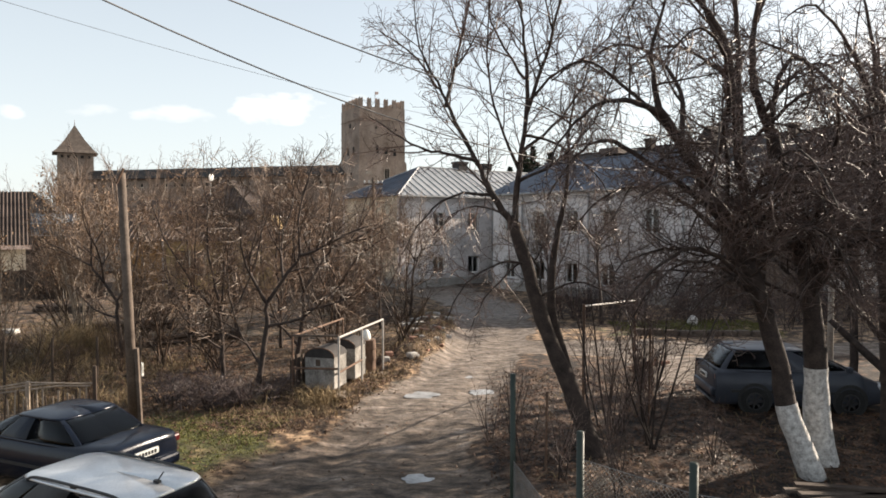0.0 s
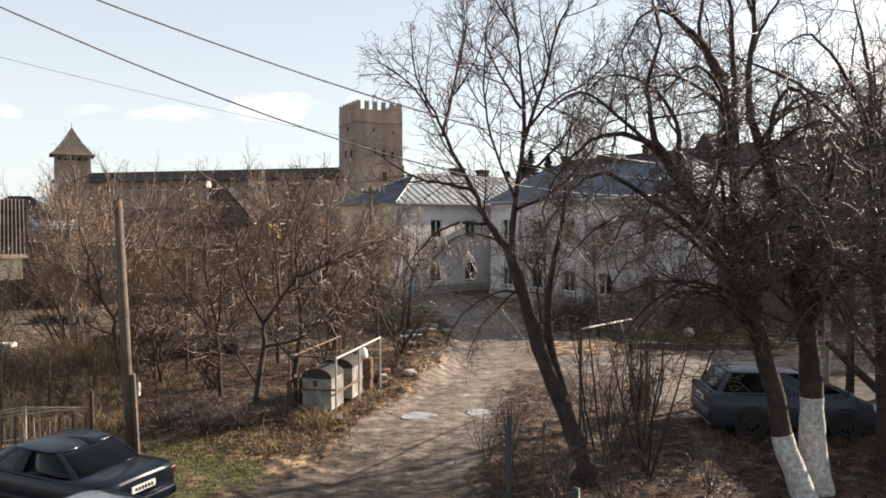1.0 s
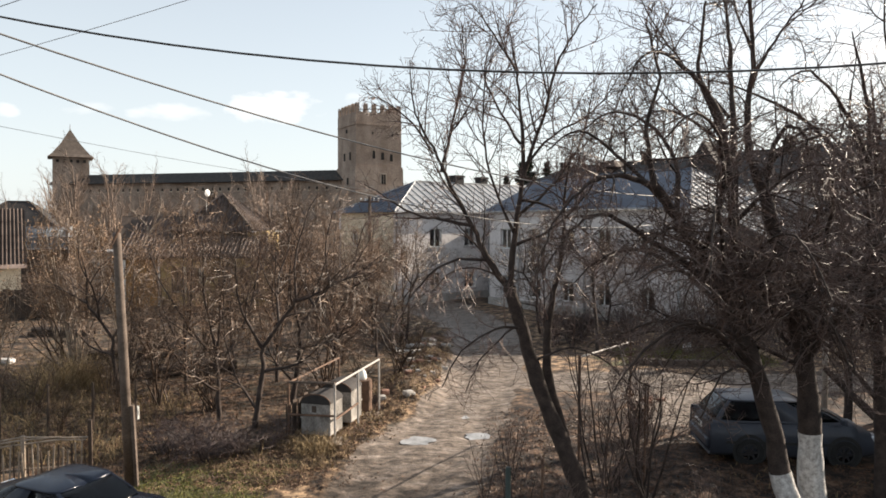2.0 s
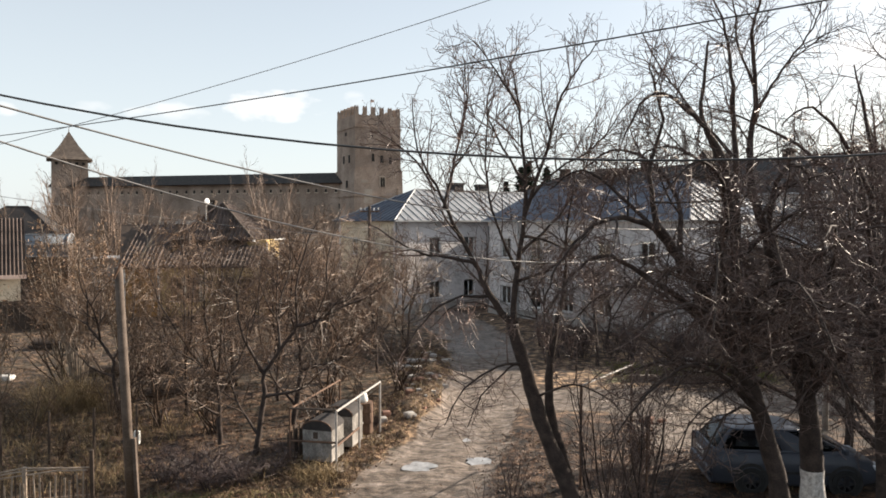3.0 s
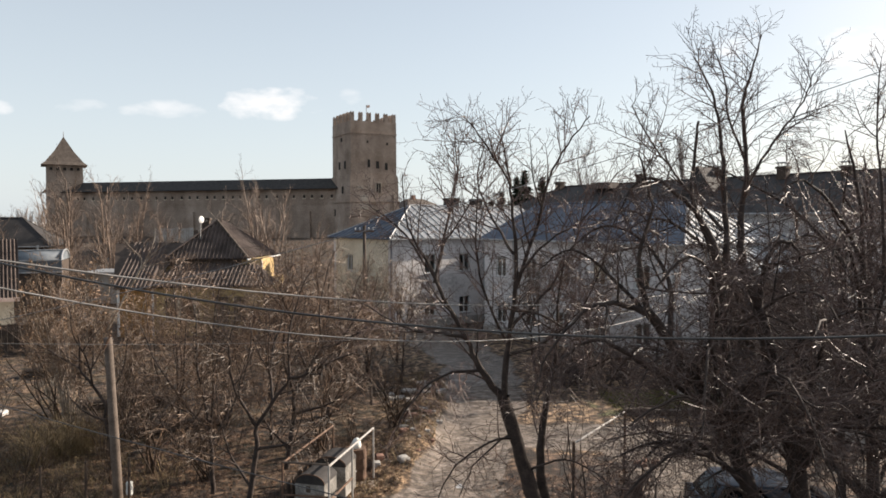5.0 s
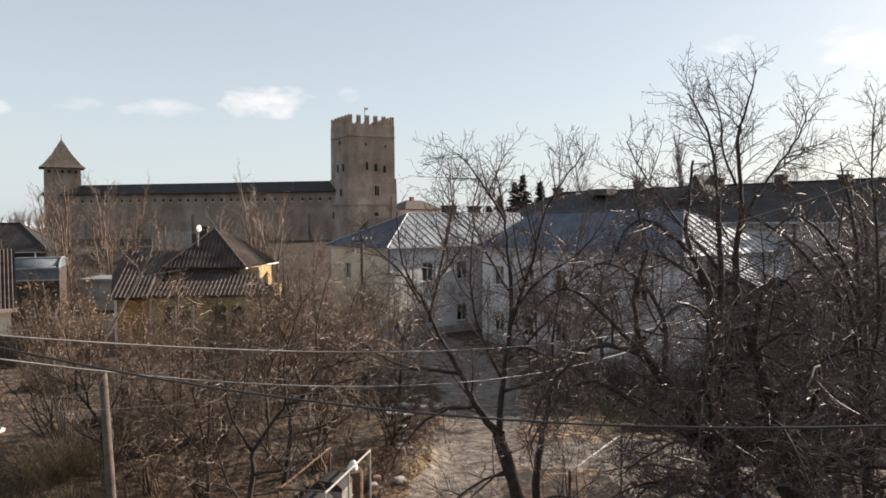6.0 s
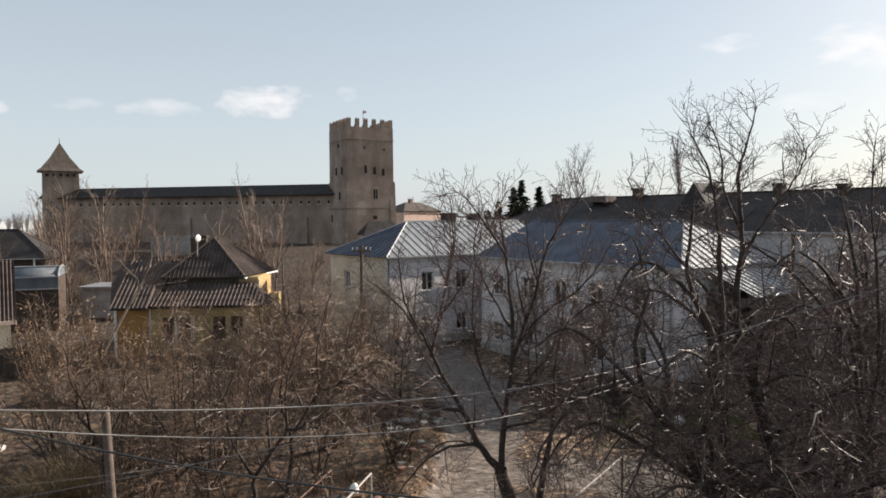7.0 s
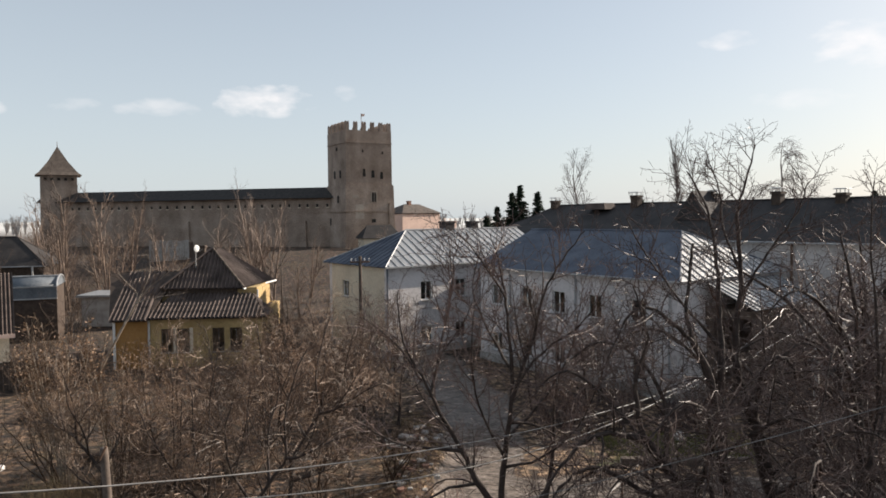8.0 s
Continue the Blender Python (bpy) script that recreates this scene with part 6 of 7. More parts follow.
def conifer(x, y, h, seed):
    """A spruce: whorls of drooping boughs with needle sprays."""
    rng_ = random.Random(seed)
    a, b = Shape(), Shape()
    a.tube(V((0, 0, 0), (0, 0, h)), [h * 0.012, 0.02], 7)
    z = h * 0.12
    while z < h * 0.98:
        ln = (h - z) * 0.27 + 0.15
        for k in range(11):
            z_ = z + rng_.uniform(-0.2, 0.2)
            an = rng_.uniform(0, 6.283)
            e = Vector((math.cos(an), math.sin(an), -0.25 + 0.3 * z / h))
            p = Vector((0, 0, max(z_, 0.3)))
            q = p + e * ln * rng_.uniform(0.45, 1.2)
            b.tube([p, p.lerp(q, 0.5) + Vector((0, 0, 0.05)), q], [0.05, 0.04, 0.01], 3, False)
            for m_ in range(18):
                t = rng_.uniform(0.2, 1.0)
                c = p.lerp(q, t)
                d = Vector((rng_.uniform(-1, 1), rng_.uniform(-1, 1), rng_.uniform(-0.7, 0.1))) * 0.5 * (0.5 + ln * 0.3)
                s_ = Vector((-d.y, d.x, 0)).normalized() * 0.2
                b.add([tuple(c - s_), tuple(c + s_), tuple(c + d)], [(0, 1, 2)])
        z += h * 0.022
    return tree_thing("spruce", pose(x, y, ground_z(x, y)), a, b, "dark green spruce behind the roofs", "tree", "spruces behind the roofs", None, M_NEEDLE)


M_NEEDLE = mat("spruce_needles", (0.012, 0.022, 0.012), (0.035, 0.055, 0.026), 1.0, fine=8, spread=0.3, bump=0)
for i, (x, y, h) in enumerate(((7.2, 76, 10.5), (8.6, 74, 12.0), (9.8, 77, 12.8), (11.4, 75, 12.0), (6.3, 79, 9.5), (52.0, 82, 11.5), (21.5, 72, 11.2))):
    conifer(x, y, h, 300 + i)

TWIG_MIN[0] = 0.03
# tall bare trees on the skyline
SPEC_SKY = ((18, 0.36, 20, 50, 0.1, 0.08), (9, 0.45, 20, 50, 0.18, 0.05), (7, 0.5, 20, 50, 0.25, 0.02), (0, 0.5, 20, 50, 0.25, 0.0))
SPEC_POPLAR = ((46, 0.2, 8, 24, 0.04, 0.12), (12, 0.5, 8, 25, 0.08, 0.1), (0, 0.5, 10, 25, 0.1, 0.1))
SPEC_WEEP = ((16, 0.34, 20, 55, 0.1, 0.06), (12, 0.5, 20, 60, 0.2, -0.1), (9, 0.6, 15, 50, 0.15, -0.3), (0, 0.6, 10, 40, 0.12, -0.3))
TWIG_MIN[0] = 0.022
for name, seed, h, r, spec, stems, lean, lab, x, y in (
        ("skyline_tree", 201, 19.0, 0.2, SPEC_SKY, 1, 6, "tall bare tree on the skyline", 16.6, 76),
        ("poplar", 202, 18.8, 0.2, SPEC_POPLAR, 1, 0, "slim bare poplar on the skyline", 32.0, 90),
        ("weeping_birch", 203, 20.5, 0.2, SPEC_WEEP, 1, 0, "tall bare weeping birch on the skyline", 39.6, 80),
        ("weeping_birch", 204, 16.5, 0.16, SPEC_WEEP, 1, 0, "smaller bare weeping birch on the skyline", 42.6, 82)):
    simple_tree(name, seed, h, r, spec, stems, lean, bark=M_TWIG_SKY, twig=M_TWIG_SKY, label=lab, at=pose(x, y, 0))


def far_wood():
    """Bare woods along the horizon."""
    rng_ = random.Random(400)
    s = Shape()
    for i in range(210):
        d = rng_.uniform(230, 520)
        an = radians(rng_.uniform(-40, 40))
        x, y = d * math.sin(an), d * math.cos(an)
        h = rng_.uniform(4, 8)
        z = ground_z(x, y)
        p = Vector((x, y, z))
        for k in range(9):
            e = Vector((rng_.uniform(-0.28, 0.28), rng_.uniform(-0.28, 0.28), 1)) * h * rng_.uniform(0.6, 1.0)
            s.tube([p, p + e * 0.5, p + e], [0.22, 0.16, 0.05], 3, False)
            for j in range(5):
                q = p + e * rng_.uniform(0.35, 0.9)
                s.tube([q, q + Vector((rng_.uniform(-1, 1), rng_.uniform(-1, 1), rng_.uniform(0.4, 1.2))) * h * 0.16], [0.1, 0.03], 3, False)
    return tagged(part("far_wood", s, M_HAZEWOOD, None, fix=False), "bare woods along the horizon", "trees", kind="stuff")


far_wood()

# ---- cars ----
def paint(name, col, metal=0.3, rough=0.25):
    m = mat(name, tuple(c * 0.85 for c in col), tuple(min(1, c * 1.1) for c in col), 2.0, fine=30, rough=rough, metal=metal, bump=0.02)
    dark = max(col) < 0.2
    m.node_tree.nodes["Principled BSDF"].inputs["Coat Weight"].default_value = 0.15 if dark else 0.5
    m.node_tree.nodes["Principled BSDF"].inputs["Specular IOR Level"].default_value = 0.22 if dark else 0.5
    m.node_tree.nodes["Principled BSDF"].inputs["Coat Roughness"].default_value = 0.08
    return m


M_NAVY = paint("dark_navy_car_paint", (0.006, 0.01, 0.02), 0.1)
M_SILVER = paint("pale_silver_car_paint", (0.6, 0.62, 0.64), 0.5, 0.35)
M_GREYCAR = paint("steel_grey_car_paint", (0.055, 0.062, 0.079), 0.2, 0.4)
M_TYRE = mat("tyre_rubber", (0.012, 0.012, 0.012), (0.03, 0.03, 0.03), 8.0, rough=0.85)
M_RIM = mat("alloy_rim", (0.05, 0.05, 0.053), (0.11, 0.11, 0.115), 6.0, rough=0.35, metal=0.8, bump=0.05)
M_PLASTIC = mat("black_plastic_trim", (0.015, 0.015, 0.016), (0.03, 0.03, 0.03), 6.0, rough=0.5, bump=0.1)
M_CABIN = mat("dark_car_upholstery", (0.006, 0.006, 0.007), (0.014, 0.014, 0.015), 4.0, rough=0.9)
M_CARGLASS = glass_mat("tinted_car_glass", (0.14, 0.17, 0.21), 1.26)
M_TAIL = mat("red_tail_light", (0.06, 0.005, 0.006), (0.1, 0.008, 0.009), 5.0, rough=0.3, bump=0.0)
M_HEAD = mat("clear_headlight", (0.55, 0.57, 0.6), (0.75, 0.77, 0.8), 5.0, rough=0.1, metal=0.4, bump=0.0)
M_PLATE = mat("white_plate", (0.68, 0.68, 0.64), (0.78, 0.78, 0.74), 5.0, rough=0.4, bump=0.0)


def build_car(m, colour, label, L=4.4, HW=0.85, roof=1.4, belt=0.93, deck=0.96, rear_base=0.62, rear_roof=1.35, front_roof=2.45, front_base=3.3, rails=False, tank=0.86):
    """A car pointing along +x with its tail at x = 0."""
    t = thing("parked_car", m, label, "car")
    st = [(0.0, HW - 0.16, deck - 0.12, 0.42), (0.07, HW - 0.07, deck - 0.03, 0.3), (0.3, HW - 0.03, deck, 0.24), (rear_base, HW, deck - 0.01, 0.2), (1.6, HW + 0.01, belt, 0.18), (2.4, HW + 0.01, belt, 0.18),
          (front_base, HW, belt - 0.02, 0.18), (L - 0.5, HW - 0.04, 0.8, 0.2), (L - 0.14, HW - 0.12, 0.68, 0.26), (L, HW - 0.26, 0.58, 0.38)]
    s = Shape()
    fine = smooth_path([Vector((a, b, c)) for a, b, c, d in st], 4)
    low = smooth_path([Vector((a, d, 0)) for a, b, c, d in st], 4)
    ring = 14
    for p, q in zip(fine, low):
        x, hw, zt, zb = p.x, p.y, p.z, q.y
        half = ((0.0, zb), (hw * 0.88, zb), (hw * 0.98, zb + 0.1), (hw * 1.0, zb + (zt - zb) * 0.55), (hw * 0.965, zt - 0.09), (hw * 0.9, zt - 0.02), (hw * 0.6, zt + 0.01), (0.0, zt + 0.02))
        sect = list(half) + [(-y, z) for y, z in half[-2:0:-1]]
        s.v += [(x, y, z) for y, z in sect]
    n = len(fine)
    for i in range(n - 1):
        for k in range(ring):
            k2 = (k + 1) % ring
            s.f.append((i * ring + k, i * ring + k2, (i + 1) * ring + k2, (i + 1) * ring + k))
    s.f.append(tuple(range(ring)))
    s.f.append(tuple((n - 1) * ring + k for k in range(ring)))
    body = part("body", s, colour, t, smooth=True)
    hb, hr = HW * 0.94, HW * 0.74
    zb = belt - 0.06
    h = roof - zb

    def skin(u, v, off=0.0):
        """A point of the rounded cabin: u round it from the tail (0 to 1), v from belt (0) to roof edge (1) and crown (2)."""
        an = 2 * math.pi * u
        cx, cy = -math.cos(an), math.sin(an)
        e = 0.34
        cx, cy = math.copysign(abs(cx) ** e, cx), math.copysign(abs(cy) ** e, cy)
        k = min(v, 1.0) ** 1.25
        x0, x1 = lerp(rear_base, rear_roof, k), lerp(front_base, front_roof, k)
        hw = lerp(hb, hr, k)
        z = zb + (h - 0.1) * min(v, 1.0) ** 0.9
        if v > 1:
            sh = math.cos((v - 1) * math.pi / 2)
            f = lerp(1.0, sh, 1.0) if v < 2 else 0.0
            mx = (x0 + x1) / 2
            return (mx + (x1 - x0 + 2 * off) / 2 * cx * f, (hw + off) * cy * f, z + 0.055 * (1 - f ** 3) + off * (1 - f))
        return ((x0 + x1) / 2 + ((x1 - x0) / 2 + off) * cx, (hw + off) * cy, z + off * 0.3)

    def patch(u0, u1, v0, v1, off, nu, nv):
        """A curved panel of the cabin, thickened inwards."""
        r = Shape()
        for o in (off, off - 0.012):
            for j in range(nv + 1):
                for i in range(nu + 1):
                    r.v.append(skin(lerp(u0, u1, i / nu), lerp(v0, v1, j / nv), o))
        k0 = (nu + 1) * (nv + 1)
        for j in range(nv):
            for i in range(nu):
                p0 = j * (nu + 1) + i
                qd = (p0, p0 + 1, p0 + nu + 2, p0 + nu + 1)
                r.f.append(qd)
                r.f.append(tuple(k0 + m_ for m_ in reversed(qd)))
        rim_ = [i for i in range(nu + 1)] + [j * (nu + 1) + nu for j in range(1, nv + 1)] + [nv * (nu + 1) + i for i in range(nu - 1, -1, -1)] + [j * (nu + 1) for j in range(nv - 1, 0, -1)]
        for p0, p1 in zip(rim_, rim_[1:] + rim_[:1]):
            r.f.append((p0, p1, p1 + k0, p0 + k0))
        return r

    part("cabin", patch(0, 1, 0.0, 1.05, -0.03, 64, 8), M_CABIN, t, smooth=True)
    roof_ob = part("roof", patch(0, 1, 0.93, 2.0, 0.004, 64, 12), colour, t, smooth=True)
    # corner and middle posts, then the panes between them
    rq, fq, ms = 0.115, 0.12, 0.262
    for u0, u1 in ((rq - 0.02, rq + 0.022), (ms - 0.012, ms + 0.012), (0.5 - fq - 0.008, 0.5 - fq + 0.012)):
        for v0, v1 in ((u0, u1), (1 - u1, 1 - u0)):
            part("pillar", patch(v0, v1, 0.0, 0.96, 0.003, 6, 8), M_PLASTIC if rails else colour, t, smooth=True)
    for u0, u1 in ((rq + 0.022, ms - 0.012), (ms + 0.012, 0.5 - fq - 0.008)):
        for v0, v1 in ((u0, u1), (1 - u1, 1 - u0)):
            part("side_window", patch(v0, v1, 0.1, 0.93, 0.0, 10, 5), M_CARGLASS, t, smooth=True)
    part("rear_window", patch(-rq + 0.02, rq - 0.02, 0.1, 0.93, 0.0, 14, 5), M_CARGLASS, t, smooth=True)
    part("windscreen", patch(0.5 - fq + 0.012, 0.5 + fq - 0.012, 0.06, 0.93, 0.0, 14, 5), M_CARGLASS, t, smooth=True)
    part("belt_line", patch(0, 1, 0.0, 0.1, 0.004, 64, 2), colour, t, smooth=True)
    for sy in (-1, 1):
        ml = part("wing_mirror", Shape().box((front_base - 0.25, sy * (HW + 0.1), belt + 0.06), (0.1, 0.18, 0.13)), colour, t, bevel=0.03)
        part("tail_light", Shape().box((0.07, sy * (HW - 0.13), deck - 0.17), (0.1, 0.18, 0.13)), M_TAIL, t, bevel=0.03)
        part("headlight", Shape().box((L - 0.16, sy * (HW - 0.28), 0.62), (0.2, 0.34, 0.14)), M_HEAD, t, bevel=0.04)
        part("side_trim", Shape().bar((0.35, sy * (HW + 0.004), 0.52), (L - 0.7, sy * (HW + 0.004), 0.5), 0.02, 0.06), M_PLASTIC, t)
        for x in (tank, L - 0.88):
            part("wheel_arch", Shape().ring((x, sy * (HW - 0.06), 0.33), "y", 0.3, 0.37, 0.14, 24), M_PLASTIC, t)
            w = part("wheel", Shape().ring((x, sy * (HW - 0.08), 0.3), "y", 0.19, 0.3, 0.2, 24), M_TYRE, t, "black rubber tyre", smooth=False)
            rim = Shape().ring((x, sy * (HW - 0.06), 0.3), "y", 0.165, 0.195, 0.19, 24).ring((x, sy * (HW - 0.06), 0.3), "y", 0.01, 0.06, 0.14, 12)
            for k in range(7):
                a = 2 * math.pi * k / 7
                rim.bar((x, sy * (HW - 0.0), 0.3), (x + 0.17 * math.cos(a), sy * (HW - 0.0), 0.3 + 0.17 * math.sin(a)), 0.045, 0.03, (0, 1, 0))
            part("rim", rim, M_RIM, w)
    part("rear_bumper", Shape().box((0.02, 0, 0.46), (0.16, 2 * HW - 0.22, 0.2)), colour, t, bevel=0.05)
    part("front_bumper", Shape().box((L - 0.06, 0, 0.42), (0.2, 2 * HW - 0.34, 0.2)), colour, t, bevel=0.05)
    pl = part("number_plate", Shape().box((-0.02, 0, deck - 0.24), (0.03, 0.5, 0.11)), M_PLATE, t)
    for k in range(6):
        part("plate_bar", Shape().box((-0.04, -0.17 + k * 0.068, deck - 0.24), (0.006, 0.04, 0.06)), M_PLASTIC, pl)
    part("badge", Shape().box((-0.01, HW * 0.62, deck - 0.11), (0.02, 0.12, 0.04)), M_RIM, t)
    if rails:
        for sy in (-1, 1):
            way = smooth_path(V((rear_roof + 0.3, sy * (hr - 0.005), roof - 0.13), (rear_roof + 0.4, sy * (hr - 0.025), roof - 0.075), ((rear_roof + front_roof) / 2, sy * (hr - 0.02), roof - 0.06), (front_roof - 0.4, sy * (hr - 0.025), roof - 0.075), (front_roof - 0.2, sy * (hr - 0.01), roof - 0.13)))
            part("roof_rail", Shape().tube(way, [0.02] * len(way), 8), M_PLASTIC, t, smooth=True)
            part("rail_foot", Shape().box(((rear_roof + front_roof) / 2, sy * (hr - 0.02), roof - 0.09), (0.1, 0.04, 0.07)), M_PLASTIC, t)
    an = (rear_roof + 0.3, 0, roof - 0.05)
    if rails:
        part("aerial", Shape().box(an, (0.1, 0.05, 0.04)).bar(an, (an[0] - 0.12, 0, roof + 0.1), 0.014), M_PLASTIC, roof_ob)
    return t


build_car(pose(-4.66, 10.95, ground_z(-6, 12) - 0.04, 0, 0, 156) @ Matrix.Scale(0.91, 4), M_NAVY, "dark navy saloon car parked nose to the fence")
build_car(pose(-2.83, 7.98, ground_z(-4, 8) - 0.02, 0, 0, 153) @ Matrix.Scale(0.87, 4), M_SILVER, "pale silver estate car with black roof rails", L=4.4, roof=1.43, belt=0.93, deck=0.96, rear_base=0.06, rear_roof=0.42, front_roof=2.8, front_base=3.5, rails=True)
build_car(pose(6.1, 16.35, ground_z(7.5, 16) - 0.06, 0, 0, -5), M_GREYCAR, "steel grey hatchback parked on bare soil under the trees", L=3.75, roof=1.5, belt=0.98, deck=0.98, rear_base=0.06, rear_roof=0.45, front_roof=2.0, front_base=3.05)


# ---- poles and cables ----
def line_pole(x, y, h, r, material, label, lean=(0, 0), arm=0.0, turn=0):
    t = thing("utility_pole", pose(x, y, ground_z(x, y)), label, "utility pole")
    top = Vector((lean[0], lean[1], h))
    part("shaft", Shape().tube([Vector((0, 0, -0.4)), top * 0.5, top], [r, r * 0.9, r * 0.75], 10), material, t, smooth=True)
    if arm:
        a = radians(turn)
        d = Vector((math.cos(a), math.sin(a), 0))
        bar = part("cross_arm", Shape().bar(top - Vector((0, 0, 0.35)) - d * arm, top - Vector((0, 0, 0.35)) + d * arm, 0.09), M_RUST, t)
        for k in (-0.9, -0.45, 0.45, 0.9):
            p = top - Vector((0, 0, 0.3)) + d * arm * k
            part("insulator", Shape().tube([p, p + Vector((0, 0, 0.08)), p + Vector((0, 0, 0.1)), p + Vector((0, 0, 0.18))], [0.02, 0.02, 0.045, 0.035], 8), M_FRAME, bar)
    return t


wp = line_pole(-6.35, 14.4, 5.2, 0.1, M_WOODOLD, "leaning weathered wooden pole with a short stub post", (0.25, -1.0))
part("stub_post", Shape().bar((0.15, -0.03, -0.3), (0.21, -0.36, 1.75), 0.07, 0.08), M_WOODOLD, wp)
part("cable_hook", Shape().bar((0.2, -1.08, 5.0), (0.36, -1.14, 5.28), 0.03), M_RUST, wp)
line_pole(11.1, 20.1, 6.9, 0.085, M_CONCRETE, "pale concrete pole carrying the house cables", (0, 0), 0.5, 130)
line_pole(-4.3, 43.6, 7.0, 0.13, M_WOODDARK, "dark pole with a cross arm beside the white house", (0, 0), 0.6, 10)
line_pole(-38.0, 68.0, 5.0, 0.12, M_CONCRETE, "thin concrete pole among the sheds", (0, 0))
line_pole(-12.2, 58.0, 6.0, 0.07, M_WOODOLD, "thin pale pole behind the cottage", (0, 0))


def cable(a, b, sag, r, material, label):
    """A hanging cable from a to b."""
    a, b = Vector(a), Vector(b)
    n = 40
    pts = [a.lerp(b, i / n) - Vector((0, 0, 4 * sag * (i / n) * (1 - i / n))) for i in range(n + 1)]
    ob = part("cable", Shape().tube(pts, [r] * (n + 1), 6), material, None, smooth=True)
    return tagged(ob, label, "cable", "overhead cables")


cable((9.81, 19.81, 6.57), (-9.26, 2.08, 9.61), 2.56, 0.009, M_WIREPALE, "sagging weathered grey house cable")
cable((11.24, 19.89, 6.71), (-9.93, 1.06, 9.36), 1.89, 0.009, M_WIREPALE, "thin sagging weathered grey house cable")
cable((-9.47, 6.55, 8.96), (13.04, 4.16, 8.9), 2.42, 0.009, M_WIRE, "black cable strung across the yard")
cable((-6.98, 5.99, 6.02), (5.98, 3.85, 9.49), 0.454, 0.0025, M_WIREGREY, "thin grey cable rising over the yard")
cable((-10.26, 9.05, 7.01), (6.79, -2.32, 7.03), 0.529, 0.0022, M_WIRE, "thin black cable crossing close to the eaves")
cable((11.05, 19.95, 6.5), (-9.3, 2.0, 7.6), 1.36, 0.0022, M_WIREGREY, "thin grey house cable")


# ---- bins in their enclosure ----
def dome_bin(m, label):
    t = thing("rubbish_bin", m, label, "rubbish bin", "rubbish bins")
    s = Shape()
    w, d, h = 0.5, 0.46, 0.86
    n = 10
    prof = [(-w, 0.08), (w, 0.08), (w, h)] + [(w * math.cos(math.pi * k / n), h + 0.22 * math.sin(math.pi * k / n)) for k in range(1, n)] + [(-w, h)]
    for y in (-d, d):
        s.v += [(x, y, z) for x, z in prof]
    k = len(prof)
    s.f += [tuple(range(k)), tuple(range(2 * k - 1, k - 1, -1))] + [(i, (i + 1) % k, (i + 1) % k + k, i + k) for i in range(k)]
    part("bin_body", s, M_BINMETAL, t, bevel=0.02)
    lid = [(x * 1.03, z + 0.012) for x, z in prof[2:]]
    ls = Shape()
    for y_ in (-d - 0.012, d + 0.012):
        ls.v += [(x, y_, z) for x, z in lid] + [(x * 0.97, y_, z - 0.03) for x, z in lid]
    m_ = len(lid)
    for i in range(m_ - 1):
        ls.f += [(i, i + 1, 2 * m_ + i + 1, 2 * m_ + i), (m_ + i, 3 * m_ + i, 3 * m_ + i + 1, m_ + i + 1), (i, m_ + i, m_ + i + 1, i + 1), (2 * m_ + i, 2 * m_ + i + 1, 3 * m_ + i + 1, 3 * m_ + i)]
    part("lid", ls, M_ROOF_DARK, t, "dark rusty curved lid")
    arch = Shape()
    for y_ in (-d - 0.018, -d - 0.006):
        arch.v += [(x * 0.985, y_, z - 0.01) for x, z in prof[2:]]
    arch.f += [tuple(range(m_)), tuple(range(2 * m_ - 1, m_ - 1, -1))] + [(i, (i + 1) % m_, (i + 1) % m_ + m_, i + m_) for i in range(m_)]
    part("lid_front", arch, M_ROOF_DARK, t, "dark front flap under the curved lid")
    part("lid_rim", Shape().tube([Vector((x * 1.02, -d - 0.01, z + 0.01)) for x, z in prof[2:]], [0.018] * (k - 2), 6), M_RUST, t)
    part("band", Shape().box((0, 0, 0.5), (2 * w + 0.04, 2 * d + 0.04, 0.04)), M_BINMETAL, t)
    part("painted_patch", Shape().box((-0.05, -d - 0.004, 0.72), (0.16, 0.006, 0.16)), M_WOODDARK, t)
    for i in (-1, 1):
        for j in (-1, 1):
            part("foot", Shape().box((i * 0.4, j * 0.36, 0.03), (0.1, 0.1, 0.14)), M_RUST, t)
    return t


dome_bin(pose(-2.92, 17.5, ground_z(-2.92, 17.5), 0, 0, -16) @ Matrix.Diagonal((0.78, 0.8, 1.0, 1)), "dented off-white domed rubbish bin behind a pipe rail")
dome_bin(pose(-2.6, 18.7, ground_z(-2.6, 18.7), 0, 0, -14) @ Matrix.Diagonal((0.84, 0.84, 1.04, 1)), "off-white domed rubbish bin beside the road")
bar_ = thing("barrel", pose(-2.2, 19.9, ground_z(-2.2, 19.9)), "rusty steel barrel with a white sack on top", "barrel")
part("drum", Shape().tube(V((0, 0, 0), (0, 0, 0.3), (0, 0, 0.32), (0, 0, 0.6), (0, 0, 0.62), (0, 0, 0.88)), [0.29, 0.29, 0.305, 0.29, 0.305, 0.29], 16), M_RUST, bar_)
part("sack", Shape().tube(V((0, 0, 0.86), (0, 0, 0.95), (0.03, 0, 1.1), (0.05, 0, 1.16)), [0.14, 0.16, 0.1, 0.03], 10), M_PLATE, bar_, smooth=True)
en = thing("bin_enclosure", pose(-2.72, 18.35, ground_z(-2.75, 18.3), 0, 0, -15), "rail enclosure of rusty pipes round the bins", "railing")
cor = ((-0.62, -1.4), (0.6, -1.4), (0.6, 0.1), (0.6, 1.7), (-0.62, 1.7))
